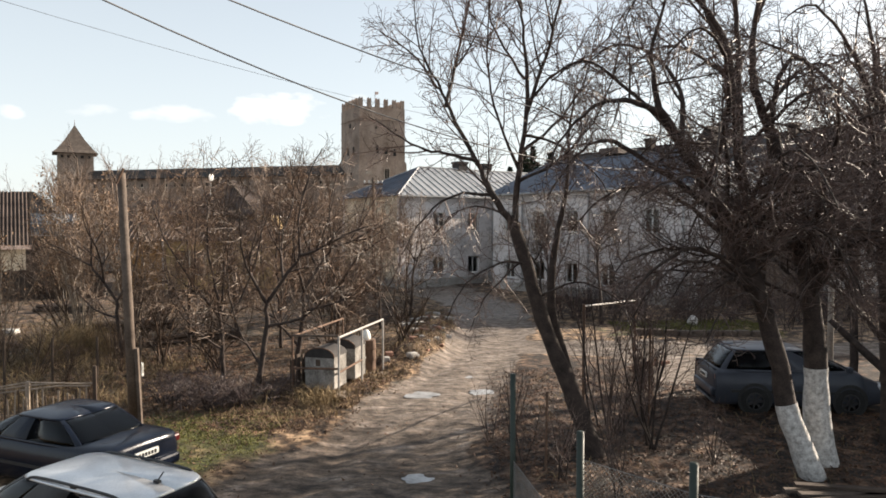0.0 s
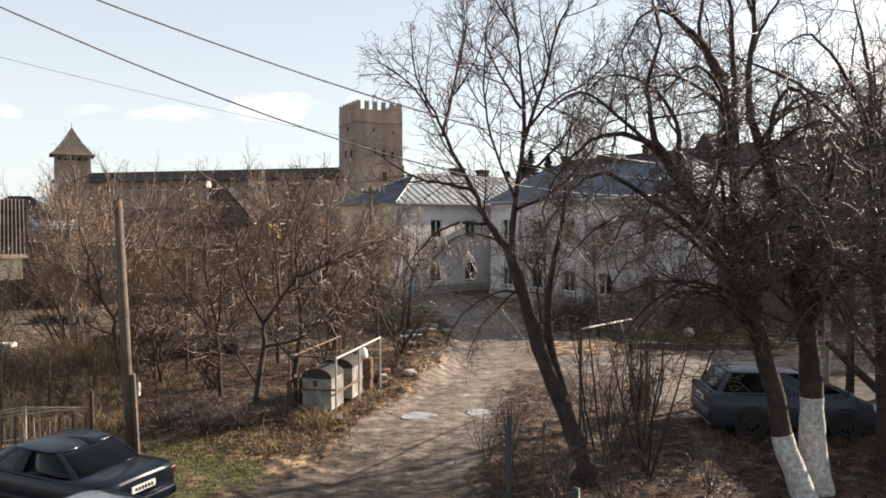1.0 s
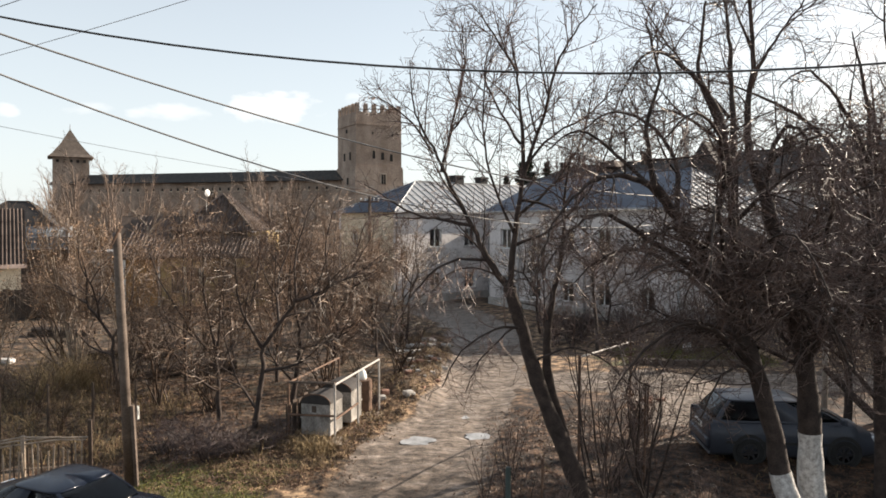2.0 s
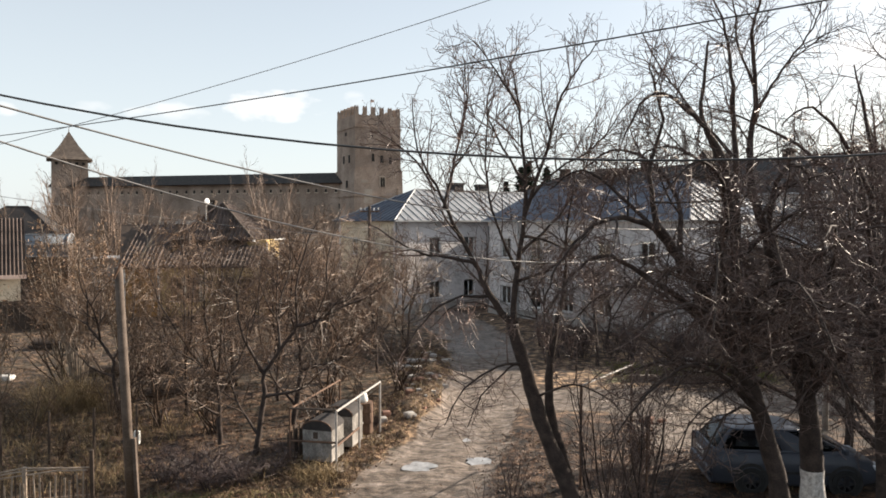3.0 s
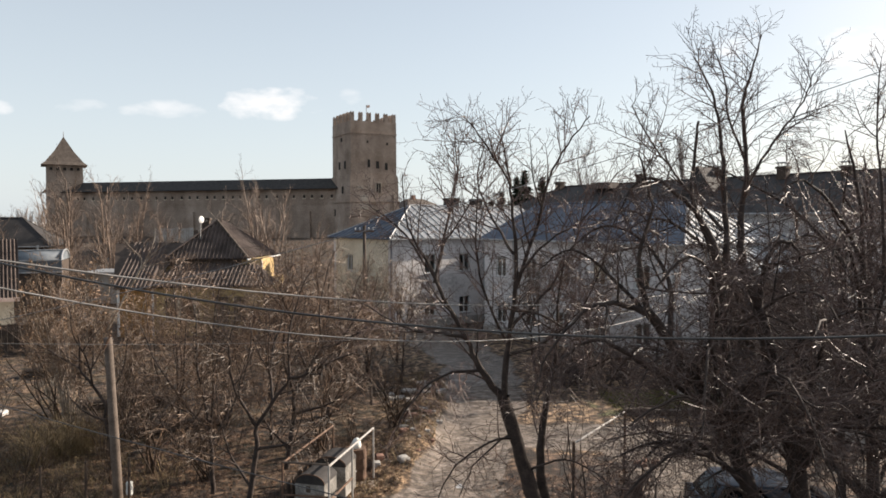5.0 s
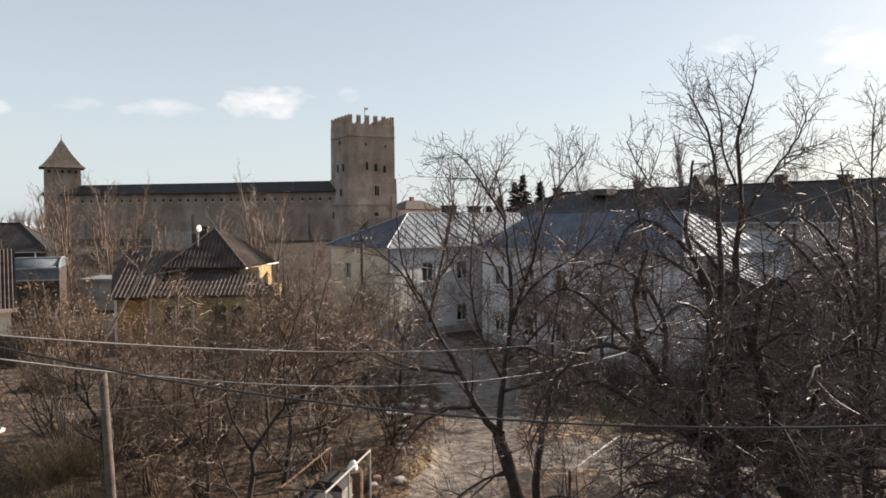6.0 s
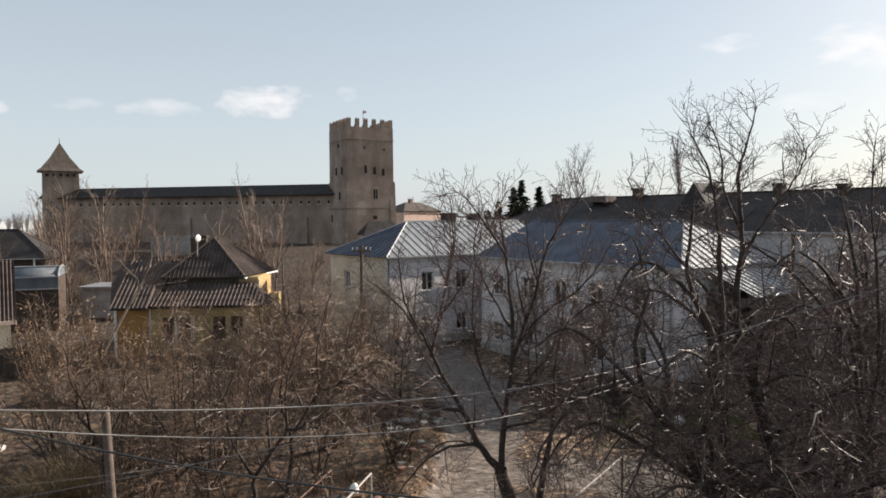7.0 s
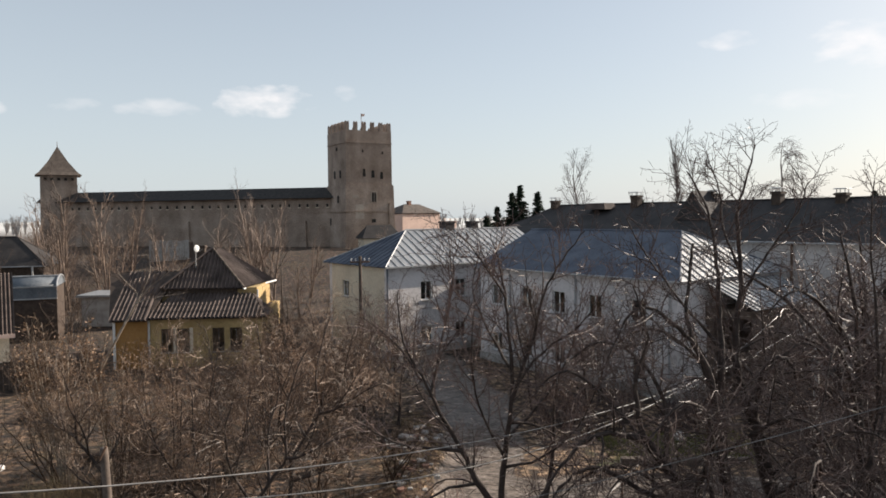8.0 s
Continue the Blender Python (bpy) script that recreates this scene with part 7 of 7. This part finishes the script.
for x, y in cor:
    part("post", Shape().tube(V((x, y, -0.3), (x, y, 1.42)), [0.03, 0.03], 8), M_RUST if x < 0 else M_PIPE, en)
for (x0, y0), (x1, y1), z, mt in ((cor[1], cor[3], 1.4, M_PIPE), (cor[0], cor[1], 1.4, M_WOODOLD), (cor[0], cor[4], 1.38, M_RUST), (cor[1], cor[2], 0.55, M_RUST), (cor[0], cor[1], 0.6, M_RUST)):
    part("rail", Shape().tube(V((x0, y0, z), (x1, y1, z + 0.04)), [0.028, 0.028], 8), mt, en)
for k in range(10):
    part("back_board", Shape().box((-0.68, -1.3 + k * 0.32, 0.4 + 0.06 * math.sin(k * 2.9)), (0.03, 0.2, 0.9), 3 * math.sin(k * 1.7)), M_WOODDARK, en)
pad = Shape().box((0.05, 0.1, -0.05), (1.5, 3.2, 0.06))
part("concrete_pad", pad, M_ROAD, en, bevel=0.02)


# ---- fences, frames and yard clutter ----
pf = thing("picket_fence", pose(-7.4, 14.9, ground_z(-8, 15.0) - 0.02, 0, 0, 192), "bleached picket fence with loose sagging rails", "fence")
fence_rng = random.Random(14)
for k in range(44):
    hgt = 0.78 + fence_rng.uniform(-0.16, 0.08)
    tilt = fence_rng.uniform(-0.05, 0.05)
    part("picket", Shape().bar((0.1 + k * 0.092, 0.03, -0.05), (0.1 + k * 0.092 + tilt, 0.03, hgt), fence_rng.uniform(0.022, 0.04), 0.02, (0, 1, 0)), M_PICKET if k % 3 else M_WOODDARK, pf, fix=False)
for k, (h_, mt) in enumerate(((1.25, M_WOODDARK), (0.98, M_PICKET), (0.95, M_WOODOLD), (1.0, M_WOODOLD))):
    part("post", Shape().box((0.02 + k * 1.3, -0.03, h_ / 2 - 0.1), (0.07, 0.07, h_ + 0.2)), mt, pf)
for way in (((0.0, 0.88), (0.5, 0.9), (1.35, 0.96), (2.0, 0.86), (4.2, 0.8)), ((0.1, 0.83), (0.7, 0.86), (1.4, 0.8), (2.1, 0.74), (4.2, 0.68)), ((0.6, 0.92), (1.4, 0.89), (2.2, 0.79), (4.2, 0.72)), ((0.0, 0.3), (2.0, 0.27), (4.2, 0.25))):
    part("rail", Shape().tube([Vector((x_, -0.02, z_)) for x_, z_ in way], [0.017] * len(way), 6), M_PICKET, pf)
rng = random.Random(8)
for k, (x, y) in enumerate(((-9.6, 17.2), (-8.7, 17.6), (-7.8, 18.0), (-10.6, 16.9))):
    gp = part("garden_stake", Shape().tube(V((0, 0, -0.2), (0.03, 0, 1.3)), [0.035, 0.03], 7), M_WOODDARK, None)
    gp.matrix_basis = pose(x, y, ground_z(x, y))
    tagged(gp, "dark upright wooden garden stake", "stake", "garden stakes")

posts = ((0.86, 8.6), (1.24, 6.3), (1.98, 5.5), (3.2, 4.9))
cf = thing("chain_link_fence", pose(0, 0, 0), "sagging chain-link fence on dark green posts", "fence")
for x, y in posts:
    z = ground_z(x, y)
    part("post", Shape().tube(V((x, y, z - 0.3), (x, y, z + 2.35)), [0.035, 0.035], 10), M_GREENPOST, cf, smooth=True)
for (x0, y0), (x1, y1) in zip(posts, posts[1:]):
    a, b = Vector((x0, y0, ground_z(x0, y0) + 0.08)), Vector((x1, y1, ground_z(x1, y1) + 0.08))
    L = (b - a).length
    ex = (b - a) / L
    H, g = (1.2 if y0 > 8 else 2.02), 0.05
    net = Shape()
    k = -int(H / g)
    while k * g < L:
        for sgn in (1, -1):
            s0, s1 = k * g, k * g + H
            z0, z1 = (0.0, H) if sgn > 0 else (H, 0.0)
            t0, t1 = max(0.0, -s0 / H), min(1.0, (L - s0) / H)
            if t1 > t0:
                p = a + ex * (s0 + H * t0) + Vector((0, 0, lerp(z0, z1, t0)))
                q = a + ex * (s0 + H * t1) + Vector((0, 0, lerp(z0, z1, t1)))
                net.tube([p, q], [0.003, 0.003], 3, False)
        k += 1
    for z in (0.0, H * 0.5, H):
        net.tube([a + Vector((0, 0, z)), b + Vector((0, 0, z))], [0.004, 0.004], 4, False)
    tagged(part("wire_netting", net, M_WIREGREY, cf, fix=False), kind="stuff")

fr = thing("clothes_line_frame", pose(0, 0, 0), "rusty pipe clothes-line frame with a pale crossbar", "pipe frame")
part("post", Shape().tube(V((3.15, 15.7, 0), (3.15, 15.7, 2.44)), [0.035, 0.035], 8), M_RUST, fr)
part("post", Shape().tube(V((5.25, 19.2, 0), (5.25, 19.2, 2.22)), [0.035, 0.035], 8), M_RUST, fr)
part("crossbar", Shape().tube(V((3.15, 15.7, 2.4), (5.3, 19.3, 2.15)), [0.022, 0.022], 8), M_PIPE, fr)
part("brace", Shape().tube(V((4.7, 18.3, 2.2), (5.15, 19.0, 1.2)), [0.018, 0.018], 8), M_PIPE, fr)
for x, y, h in ((4.95, 16.6, 1.5), (1.75, 11.9, 1.35), (4.0, 13.6, 2.3)):
    gp = part("garden_stake", Shape().tube(V((0, 0, -0.2), (0.02, 0, h)), [0.025, 0.022], 7), M_RUST, None)
    gp.matrix_basis = pose(x, y, ground_z(x, y))
    tagged(gp, "thin rusty steel garden post", "stake", "garden stakes")


def rough_block(size, seed, rnd=0.25):
    """A worn stone: a box with its corners pulled in."""
    r_ = random.Random(seed)
    bm = bmesh.new()
    bmesh.ops.create_cube(bm, size=1.0)
    bmesh.ops.subdivide_edges(bm, edges=bm.edges[:], cuts=2, use_grid_fill=True)
    for v in bm.verts:
        c = v.co.normalized() * 0.62
        v.co = v.co.lerp(c, rnd) + Vector((r_.uniform(-1, 1), r_.uniform(-1, 1), r_.uniform(-1, 1))) * 0.03
        v.co = Vector((v.co.x * size[0], v.co.y * size[1], v.co.z * size[2]))
    me = bpy.data.meshes.new("stone")
    bm.to_mesh(me)
    bm.free()
    return me


def stone(name, x, y, size, seed, material, label, group="", rz=0, dz=0.3, rnd=0.25):
    me = rough_block(size, seed, rnd)
    me.materials.append(material)
    ob = new(name, me)
    ob.matrix_basis = pose(x, y, ground_z(x, y) + size[2] * dz, 0, 0, rz)
    return tagged(ob, label, "stone", group)


for k in range(9):
    stone("edging_stone", 7.4 + k * 0.55, 26.3 + 0.08 * math.sin(k * 2.0), (0.5, 0.3, 0.28), 100 + k, M_WOODOLD, "mossy stone edging the flower bed", "bed edging stones", rz=8 * math.sin(k * 3.1))
stone("whitewashed_stone", 10.3, 29.0, (0.36, 0.32, 0.4), 130, M_LIME, "whitewashed boulder on the flower bed", dz=0.42, rnd=0.75)
for k, (x, y, rz) in enumerate(((6.2, 21.2, 10), (6.45, 21.35, 60), (6.3, 21.0, 95), (6.7, 21.1, 30))):
    stone("loose_brick", x, y, (0.26, 0.13, 0.1), 140 + k, M_BRICKRED, "loose red brick at the edge of the drive", "loose bricks", rz, 0.45)
pk = thing("plank_pile", pose(6.1, 10.75, ground_z(6.1, 10.75)), "pile of old boards round the whitewashed trunk", "planks")
for k in range(7):
    part("plank", Shape().box((0.1 * math.sin(k * 3.3), -0.35 + 0.12 * (k % 4), 0.05 + 0.055 * (k // 2)), (1.5 + 0.25 * math.sin(k * 2.1), 0.14, 0.045), 12 * math.sin(k * 1.9)), M_WOODOLD if k % 2 else M_WOODDARK, pk, bevel=0.006)
lg = thing("leaning_log", pose(9.6, 15.8, ground_z(9.6, 15.8)), "dark forked log leaning at the car's nose", "log")
part("log_stem", Shape().tube(smooth_path(V((0.9, -0.6, -0.05), (0.45, -0.2, 0.7), (0.0, 0.2, 1.25), (-0.5, 0.7, 1.9))), taper(0.13, 0.07, 13), 9), M_BARK, lg, smooth=True)
part("log_fork", Shape().tube(smooth_path(V((0.45, -0.2, 0.7), (0.2, -0.4, 1.3), (0.3, -0.6, 2.0))), taper(0.08, 0.04, 9), 8), M_BARK, lg, smooth=True)
stone("white_sack", -16.4, 26.6, (0.55, 0.4, 0.2), 150, M_LIME, "pale bulging sack lying in the grass", dz=0.35)
stone("white_sack", -7.95, 18.4, (0.14, 0.12, 0.35), 151, M_PLATE, "small white bag hanging in the grass", dz=0.9)

# rubble on the bank
rubble_rng = random.Random(33)
for k in range(34):
    y = rubble_rng.uniform(20.2, 29.5)
    c_, w_ = road_centre(y)
    q = rubble_rng.uniform(0.1, 0.3)
    stone("rubble_stone", c_ - w_ - rubble_rng.uniform(0.1, 1.6), y, (q, q * 0.8, q * 0.55), 400 + k, M_CONCRETE if k % 3 else M_BRICKRED, "broken stone on the earth bank", "rubble stones", rubble_rng.uniform(0, 180), 0.3, 0.45)

for k, (x, y, q, rz) in enumerate(((-1.5, 28.6, 0.62, 20), (-0.8, 29.0, 0.5, 70), (-0.3, 28.3, 0.42, 110), (-1.1, 29.6, 0.55, 150), (-0.5, 30.2, 0.48, 35), (-1.8, 29.4, 0.4, 95), (-0.9, 27.6, 0.38, 10))):
    stone("flat_stone", x, y, (q, q * 0.65, 0.12), 460 + k, M_CONCRETE, "pale flat stone lying on the earth bank", "flat stones", rz, 0.3, 0.12)

# standing water
# puddle surface: pale grey base colour, fairly smooth
M_WATER = mat("pale_puddle", (0.15, 0.148, 0.145), (0.42, 0.425, 0.43), 3.0, fine=14, rough=0.3, bump=0.05, spec=0.6)
for k, (x, y, rx, ry) in enumerate(PUDDLES):
    s = Shape()
    n = 28
    for i in range(n):
        a = 2 * math.pi * i / n
        q = 1.1 + 0.5 * noise.noise((math.cos(a) * 1.7 + k * 7, math.sin(a) * 1.7, 2.0)) + 0.15 * noise.noise((math.cos(a) * 5 + k, math.sin(a) * 5, 7.0))
        s.v.append((x + rx * q * math.cos(a), y + ry * q * math.sin(a), 0.0))
    s.f.append(tuple(range(n)))
    zc = ground_z(x, y) + 0.022
    s.v = [(a, b, zc) for a, b, c in s.v]
    tagged(part("puddle", s, M_WATER), "shallow pale puddle in the dirt road", "puddle", "puddles")


# ---- litter and grass ----
def scatter_blades(name, count, where, h0, h1, material, label, seed, per=7, spread=0.14):
    """Tufts of dry blades: tapering bent strips."""
    r_ = random.Random(seed)
    s = Shape()
    done = 0
    while done < count:
        x, y = where(r_)
        if on_road(x, y) > -0.12:
            continue
        done += 1
        z = ground_z(x, y)
        for _ in range(per):
            px, py = x + r_.gauss(0, spread), y + r_.gauss(0, spread)
            h = r_.uniform(h0, h1)
            a = r_.uniform(0, 6.283)
            w = 0.005 + 0.006 * r_.random()
            bx, by = r_.gauss(0, 0.75) * h, r_.gauss(0, 0.75) * h
            dx, dy = math.cos(a) * w, math.sin(a) * w
            s.add([(px - dx, py - dy, z - 0.02), (px + dx, py + dy, z - 0.02), (px + bx * 0.4 + dx * 0.8, py + by * 0.4 + dy * 0.8, z + h * 0.6), (px + bx * 0.4 - dx * 0.8, py + by * 0.4 - dy * 0.8, z + h * 0.6), (px + bx, py + by, z + h * r_.uniform(0.75, 1.0))],
                  [(0, 1, 2, 3), (3, 2, 4)])
    return tagged(part(name, s, material, None, fix=False), label, "grass", kind="stuff")


def verge(r_):
    y = r_.uniform(14.2, 34)
    c, w = road_centre(y)
    return c - w - abs(r_.gauss(0, 1.4)) - 0.1, y


def waste(r_):
    y = 15 + 27 * r_.random() ** 1.3
    return r_.uniform(-0.58 * y - 2, 0.5), y


def garden(r_):
    return r_.uniform(0.8, 9.5), r_.uniform(8, 20)


scatter_blades("dry_grass", 550, verge, 0.04, 0.2, M_STRAW, "tufts of straw-coloured grass along the road", 1)
scatter_blades("dry_grass", 45, lambda r_: (r_.gauss(-3.0, 0.45), r_.gauss(16.3, 0.3)), 0.2, 0.55, M_STRAW, "tall straw-coloured grass before the bins", 7, 9, 0.16)
scatter_blades("dry_grass", 1000, waste, 0.05, 0.2, M_STRAW_DULL, "straw-coloured grass on the waste ground", 2)
scatter_blades("green_grass", 520, lambda r_: (r_.uniform(-6.4, -3.4), r_.gauss(14.0, 0.9)), 0.015, 0.05, M_MOSS, "short green grass at the roadside", 3, 12, 0.1)
scatter_blades("dry_weeds", 650, lambda r_: (r_.uniform(-16.5, -7.2), 15.6 + 6.0 * r_.random() ** 1.4), 0.12, 0.5, M_STRAW, "upright dry weed stalks in the old garden", 8, 7, 0.2)
scatter_blades("dry_reeds", 60, lambda r_: (r_.gauss(-11.7, 0.6), r_.gauss(22.3, 0.7)), 0.6, 1.5, M_STRAW, "tall dry reeds in the waste ground", 4, 16, 0.2)
scatter_blades("green_grass", 900, lambda r_: (r_.uniform(7, 13), r_.uniform(26.5, 30)), 0.05, 0.18, M_MOSS, "grass on the flower bed", 5, 10, 0.12)
scatter_blades("dry_grass", 120, garden, 0.05, 0.16, M_STRAW, "sparse dry grass in the garden", 6, 6)


def scatter_leaves(name, count, where, label, seed):
    r_ = random.Random(seed)
    s = Shape()
    for _ in range(count):
        x, y = where(r_)
        if on_road(x, y) > r_.uniform(-0.2, 0.35) and not (y < 16 and r_.random() < 0.08):
            continue
        z = ground_z(x, y) + 0.012
        l, a = r_.uniform(0.02, 0.05), r_.uniform(0, 6.283)
        ca, sa = math.cos(a) * l, math.sin(a) * l
        t1, t2 = r_.uniform(-0.01, 0.03), r_.uniform(0.0, 0.045)
        s.add([(x - ca, y - sa, z), (x + sa * 0.55, y - ca * 0.55, z + t1), (x + ca, y + sa, z + t2), (x - sa * 0.55, y + ca * 0.55, z + t1)], [(0, 1, 2), (0, 2, 3)])
    return tagged(part(name, s, M_LEAF, None, fix=False), label, "leaves", kind="stuff")


scatter_leaves("fallen_leaves", 17000, garden, "brown fallen leaves covering the garden soil", 9)
scatter_leaves("fallen_leaves", 8000, verge, "brown fallen leaves along the road", 10)
scatter_leaves("fallen_leaves", 9000, lambda r_: (r_.uniform(-9, -1), r_.uniform(14, 24)), "brown fallen leaves under the plum trees", 12)

scatter_leaves("fallen_leaves", 2200, lambda r_: (r_.uniform(-5, 2.5), r_.uniform(8.5, 16)), "brown leaves trodden into the road's edge", 13)

# shrubs in the garden
TWIG_MIN[0] = 0.006
SPEC_GARDEN = ((6, 0.45, 15, 50, 0.14, 0.08), (5, 0.5, 20, 55, 0.2, 0.05), (0, 0.5, 20, 55, 0.3, 0.05))
garden_kinds = [simple_tree("garden_shrub", 140 + k, 3.2, 0.028, SPEC_GARDEN, 6, 24, label="thin dark bare garden shrub", category="shrub", group="garden shrubs", at=pose(x, y, ground_z(x, y))) for k, (x, y) in enumerate(((3.3, 14.4), (4.1, 13.2)))]
for i, (x, y, s, k) in enumerate(((1.35, 12.4, 0.5, 0), (2.0, 11.4, 0.42, 1), (3.6, 14.2, 0.62, 2), (4.3, 15.2, 0.6, 3), (3.2, 13.2, 0.5, 0), (2.6, 10.4, 0.4, 1), (0.9, 13.6, 0.38, 2), (4.8, 12.2, 0.4, 3), (1.6, 14.6, 0.42, 1), (7.6, 25.9, 0.45, 2), (4.6, 30.0, 0.7, 0), (8.4, 31.0, 0.8, 1), (11.5, 30.5, 0.8, 3), (13.5, 27.5, 0.8, 2), (14.0, 22.0, 0.7, 0), (16.5, 24.5, 0.9, 1))):
    copy_thing(garden_kinds[k % 2], pose(x, y, ground_z(x, y), 0, 0, 47 * i) @ Matrix.Scale(s, 4))

SPEC_HEDGE = ((8, 0.5, 25, 70, 0.25, 0.04), (5, 0.5, 25, 65, 0.3, 0.02), (0, 0.5, 25, 60, 0.3, 0.03))
TWIG_MIN[0] = 0.011
hedge_kinds = [simple_tree("hedge_shrub", 170 + k, 1.9, 0.025, SPEC_HEDGE, 9, 34, bark=M_TWIG_DARK, twig=M_TWIG_DARK, label="dense dark bare shrub in front of the houses", category="shrub", group="hedge shrubs", at=pose(x, y, ground_z(x, y))) for k, (x, y) in enumerate(((6.4, 31.4), (10.6, 30.8)))]

# dark hedge of old shrubs before the houses
hedge_rng = random.Random(61)
for i in range(20):
    x = 4.2 + i * 0.8 + hedge_rng.uniform(-0.3, 0.3)
    y = 31.2 - 0.12 * (x - 4) + hedge_rng.uniform(-1.0, 1.6)
    if on_road(x, y) > -0.3:
        continue
    copy_thing(hedge_kinds[i % 2], pose(x, y, ground_z(x, y), 0, 0, hedge_rng.uniform(0, 360)) @ Matrix.Scale(hedge_rng.uniform(0.75, 1.2), 4))

# old garden at the far side of the waste ground
fe = thing("board_fence", pose(-27.0, 39.0, 0.0, 0, 0, 6), "dark low board fence beside the slate-roofed house", "fence")
for k in range(26):
    part("board", Shape().box((0.15 + k * 0.3, 0, 0.85 + 0.05 * math.sin(k * 3.7)), (0.28, 0.03, 1.7)), M_WOODDARK, fe)
for z in (0.5, 1.5):
    part("rail", Shape().box((4.0, 0.045, z), (8.0, 0.05, 0.09)), M_WOODDARK, fe)
for x, y, rz, n_ in ((-12.2, 27.6, 12, 5), (-17.8, 33.0, -8, 6), (-8.6, 24.6, 30, 4)):
    wp_ = thing("timber_stack", pose(x, y, ground_z(x, y), 0, 0, rz), "low stack of dark old timber in the garden", "timber", "timber stacks")
    for k in range(n_):
        part("beam", Shape().tube(V((-1.6 + 0.2 * (k % 2), 0.24 * (k % 3), 0.1 + 0.17 * (k // 3)), (1.5, 0.24 * (k % 3) + 0.06, 0.12 + 0.17 * (k // 3))), [0.09, 0.08], 7), M_WOODDARK, wp_)
scatter_blades("dry_grass", 600, lambda r_: (r_.uniform(-19, -7.5), r_.uniform(17, 30)), 0.05, 0.18, M_STRAW_DULL, "flattened old grass in the garden", 21, 8)
scatter_leaves("fallen_leaves", 9000, lambda r_: (r_.uniform(-16, -6), r_.uniform(15.5, 26)), "brown fallen leaves in the old garden", 22)
for x, y, s, k in ((-9.4, 17.4, 0.42, 0), (-10.8, 18.6, 0.5, 1), (-12.4, 19.8, 0.5, 2), (-9.0, 19.6, 0.45, 3), (-13.4, 21.4, 0.55, 0), (-10.2, 21.8, 0.6, 1), (-15.2, 23.0, 0.6, 2), (-16.6, 25.8, 0.6, 3), (-11.9, 17.2, 0.4, 3), (-8.2, 16.4, 0.3, 2)):
    copy_thing(kinds[k], pose(x, y, ground_z(x, y), 0, 0, 53 * x) @ Matrix.Scale(s, 4))

# plain building out of view on the sunny side, added only to shade the garden
ob_ = thing("outbuilding", pose(12.7, 9.4, 0.0), "unseen plain grey building added to shade the garden", "outbuilding")
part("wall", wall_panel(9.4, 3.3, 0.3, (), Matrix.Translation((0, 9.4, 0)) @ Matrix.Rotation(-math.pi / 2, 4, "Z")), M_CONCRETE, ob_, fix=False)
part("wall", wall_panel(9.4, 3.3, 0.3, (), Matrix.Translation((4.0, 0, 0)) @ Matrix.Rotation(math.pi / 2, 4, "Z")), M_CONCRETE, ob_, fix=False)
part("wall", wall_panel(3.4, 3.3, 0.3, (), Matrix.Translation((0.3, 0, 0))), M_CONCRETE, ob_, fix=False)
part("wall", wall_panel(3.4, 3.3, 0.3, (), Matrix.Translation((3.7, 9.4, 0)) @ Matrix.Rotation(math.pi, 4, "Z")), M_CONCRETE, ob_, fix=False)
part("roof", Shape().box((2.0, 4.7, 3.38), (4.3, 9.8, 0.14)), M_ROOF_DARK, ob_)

# dark bramble under the plum trees
for i, (x, y) in enumerate(((-6.4, 16.2), (-5.8, 15.9), (-5.2, 15.8), (-4.6, 16.0), (-4.1, 16.3), (-5.5, 16.6), (-6.1, 16.9))):
    copy_thing(hedge_kinds[i % 2], pose(x, y, ground_z(x, y), 0, 0, 61 * i) @ Matrix.Diagonal((0.75, 0.75, 0.42, 1)))


def leafy_shrub(x, y, h, seed):
    """A low shrub that has kept its dry russet leaves."""
    r_ = random.Random(seed)
    t = thing("dry_leaf_shrub", pose(x, y, ground_z(x, y)), "low shrub with dry russet leaves near the grey car", "shrub", "shrubs with dry leaves")
    leaves = Shape()
    for k in range(7):
        an = r_.uniform(0, 6.283)
        tip = Vector((math.cos(an) * h * r_.uniform(0.15, 0.4), math.sin(an) * h * r_.uniform(0.15, 0.4), h * r_.uniform(0.7, 1.0)))
        way = smooth_path([Vector((0, 0, -0.05)), tip * 0.5 + Vector((0.04, 0, 0.05)), tip], 3)
        part("stem", Shape().tube(way, taper(0.014, 0.005, len(way)), 5, False), M_TWIG, t, fix=False)
        for m_ in range(55):
            p = way[0].lerp(way[-1], r_.uniform(0.4, 1.05)) + rand_dir(r_) * r_.uniform(0.02, 0.26)
            d, e = rand_dir(r_) * 0.045, rand_dir(r_) * 0.028
            leaves.add([tuple(p - d), tuple(p + e), tuple(p + d), tuple(p - e)], [(0, 1, 2), (0, 2, 3)])
    part("leaves", leaves, M_LEAF, t, "curled russet leaves", fix=False)


leafy_shrub(5.05, 17.4, 1.25, 81)
leafy_shrub(4.75, 16.9, 0.9, 82)
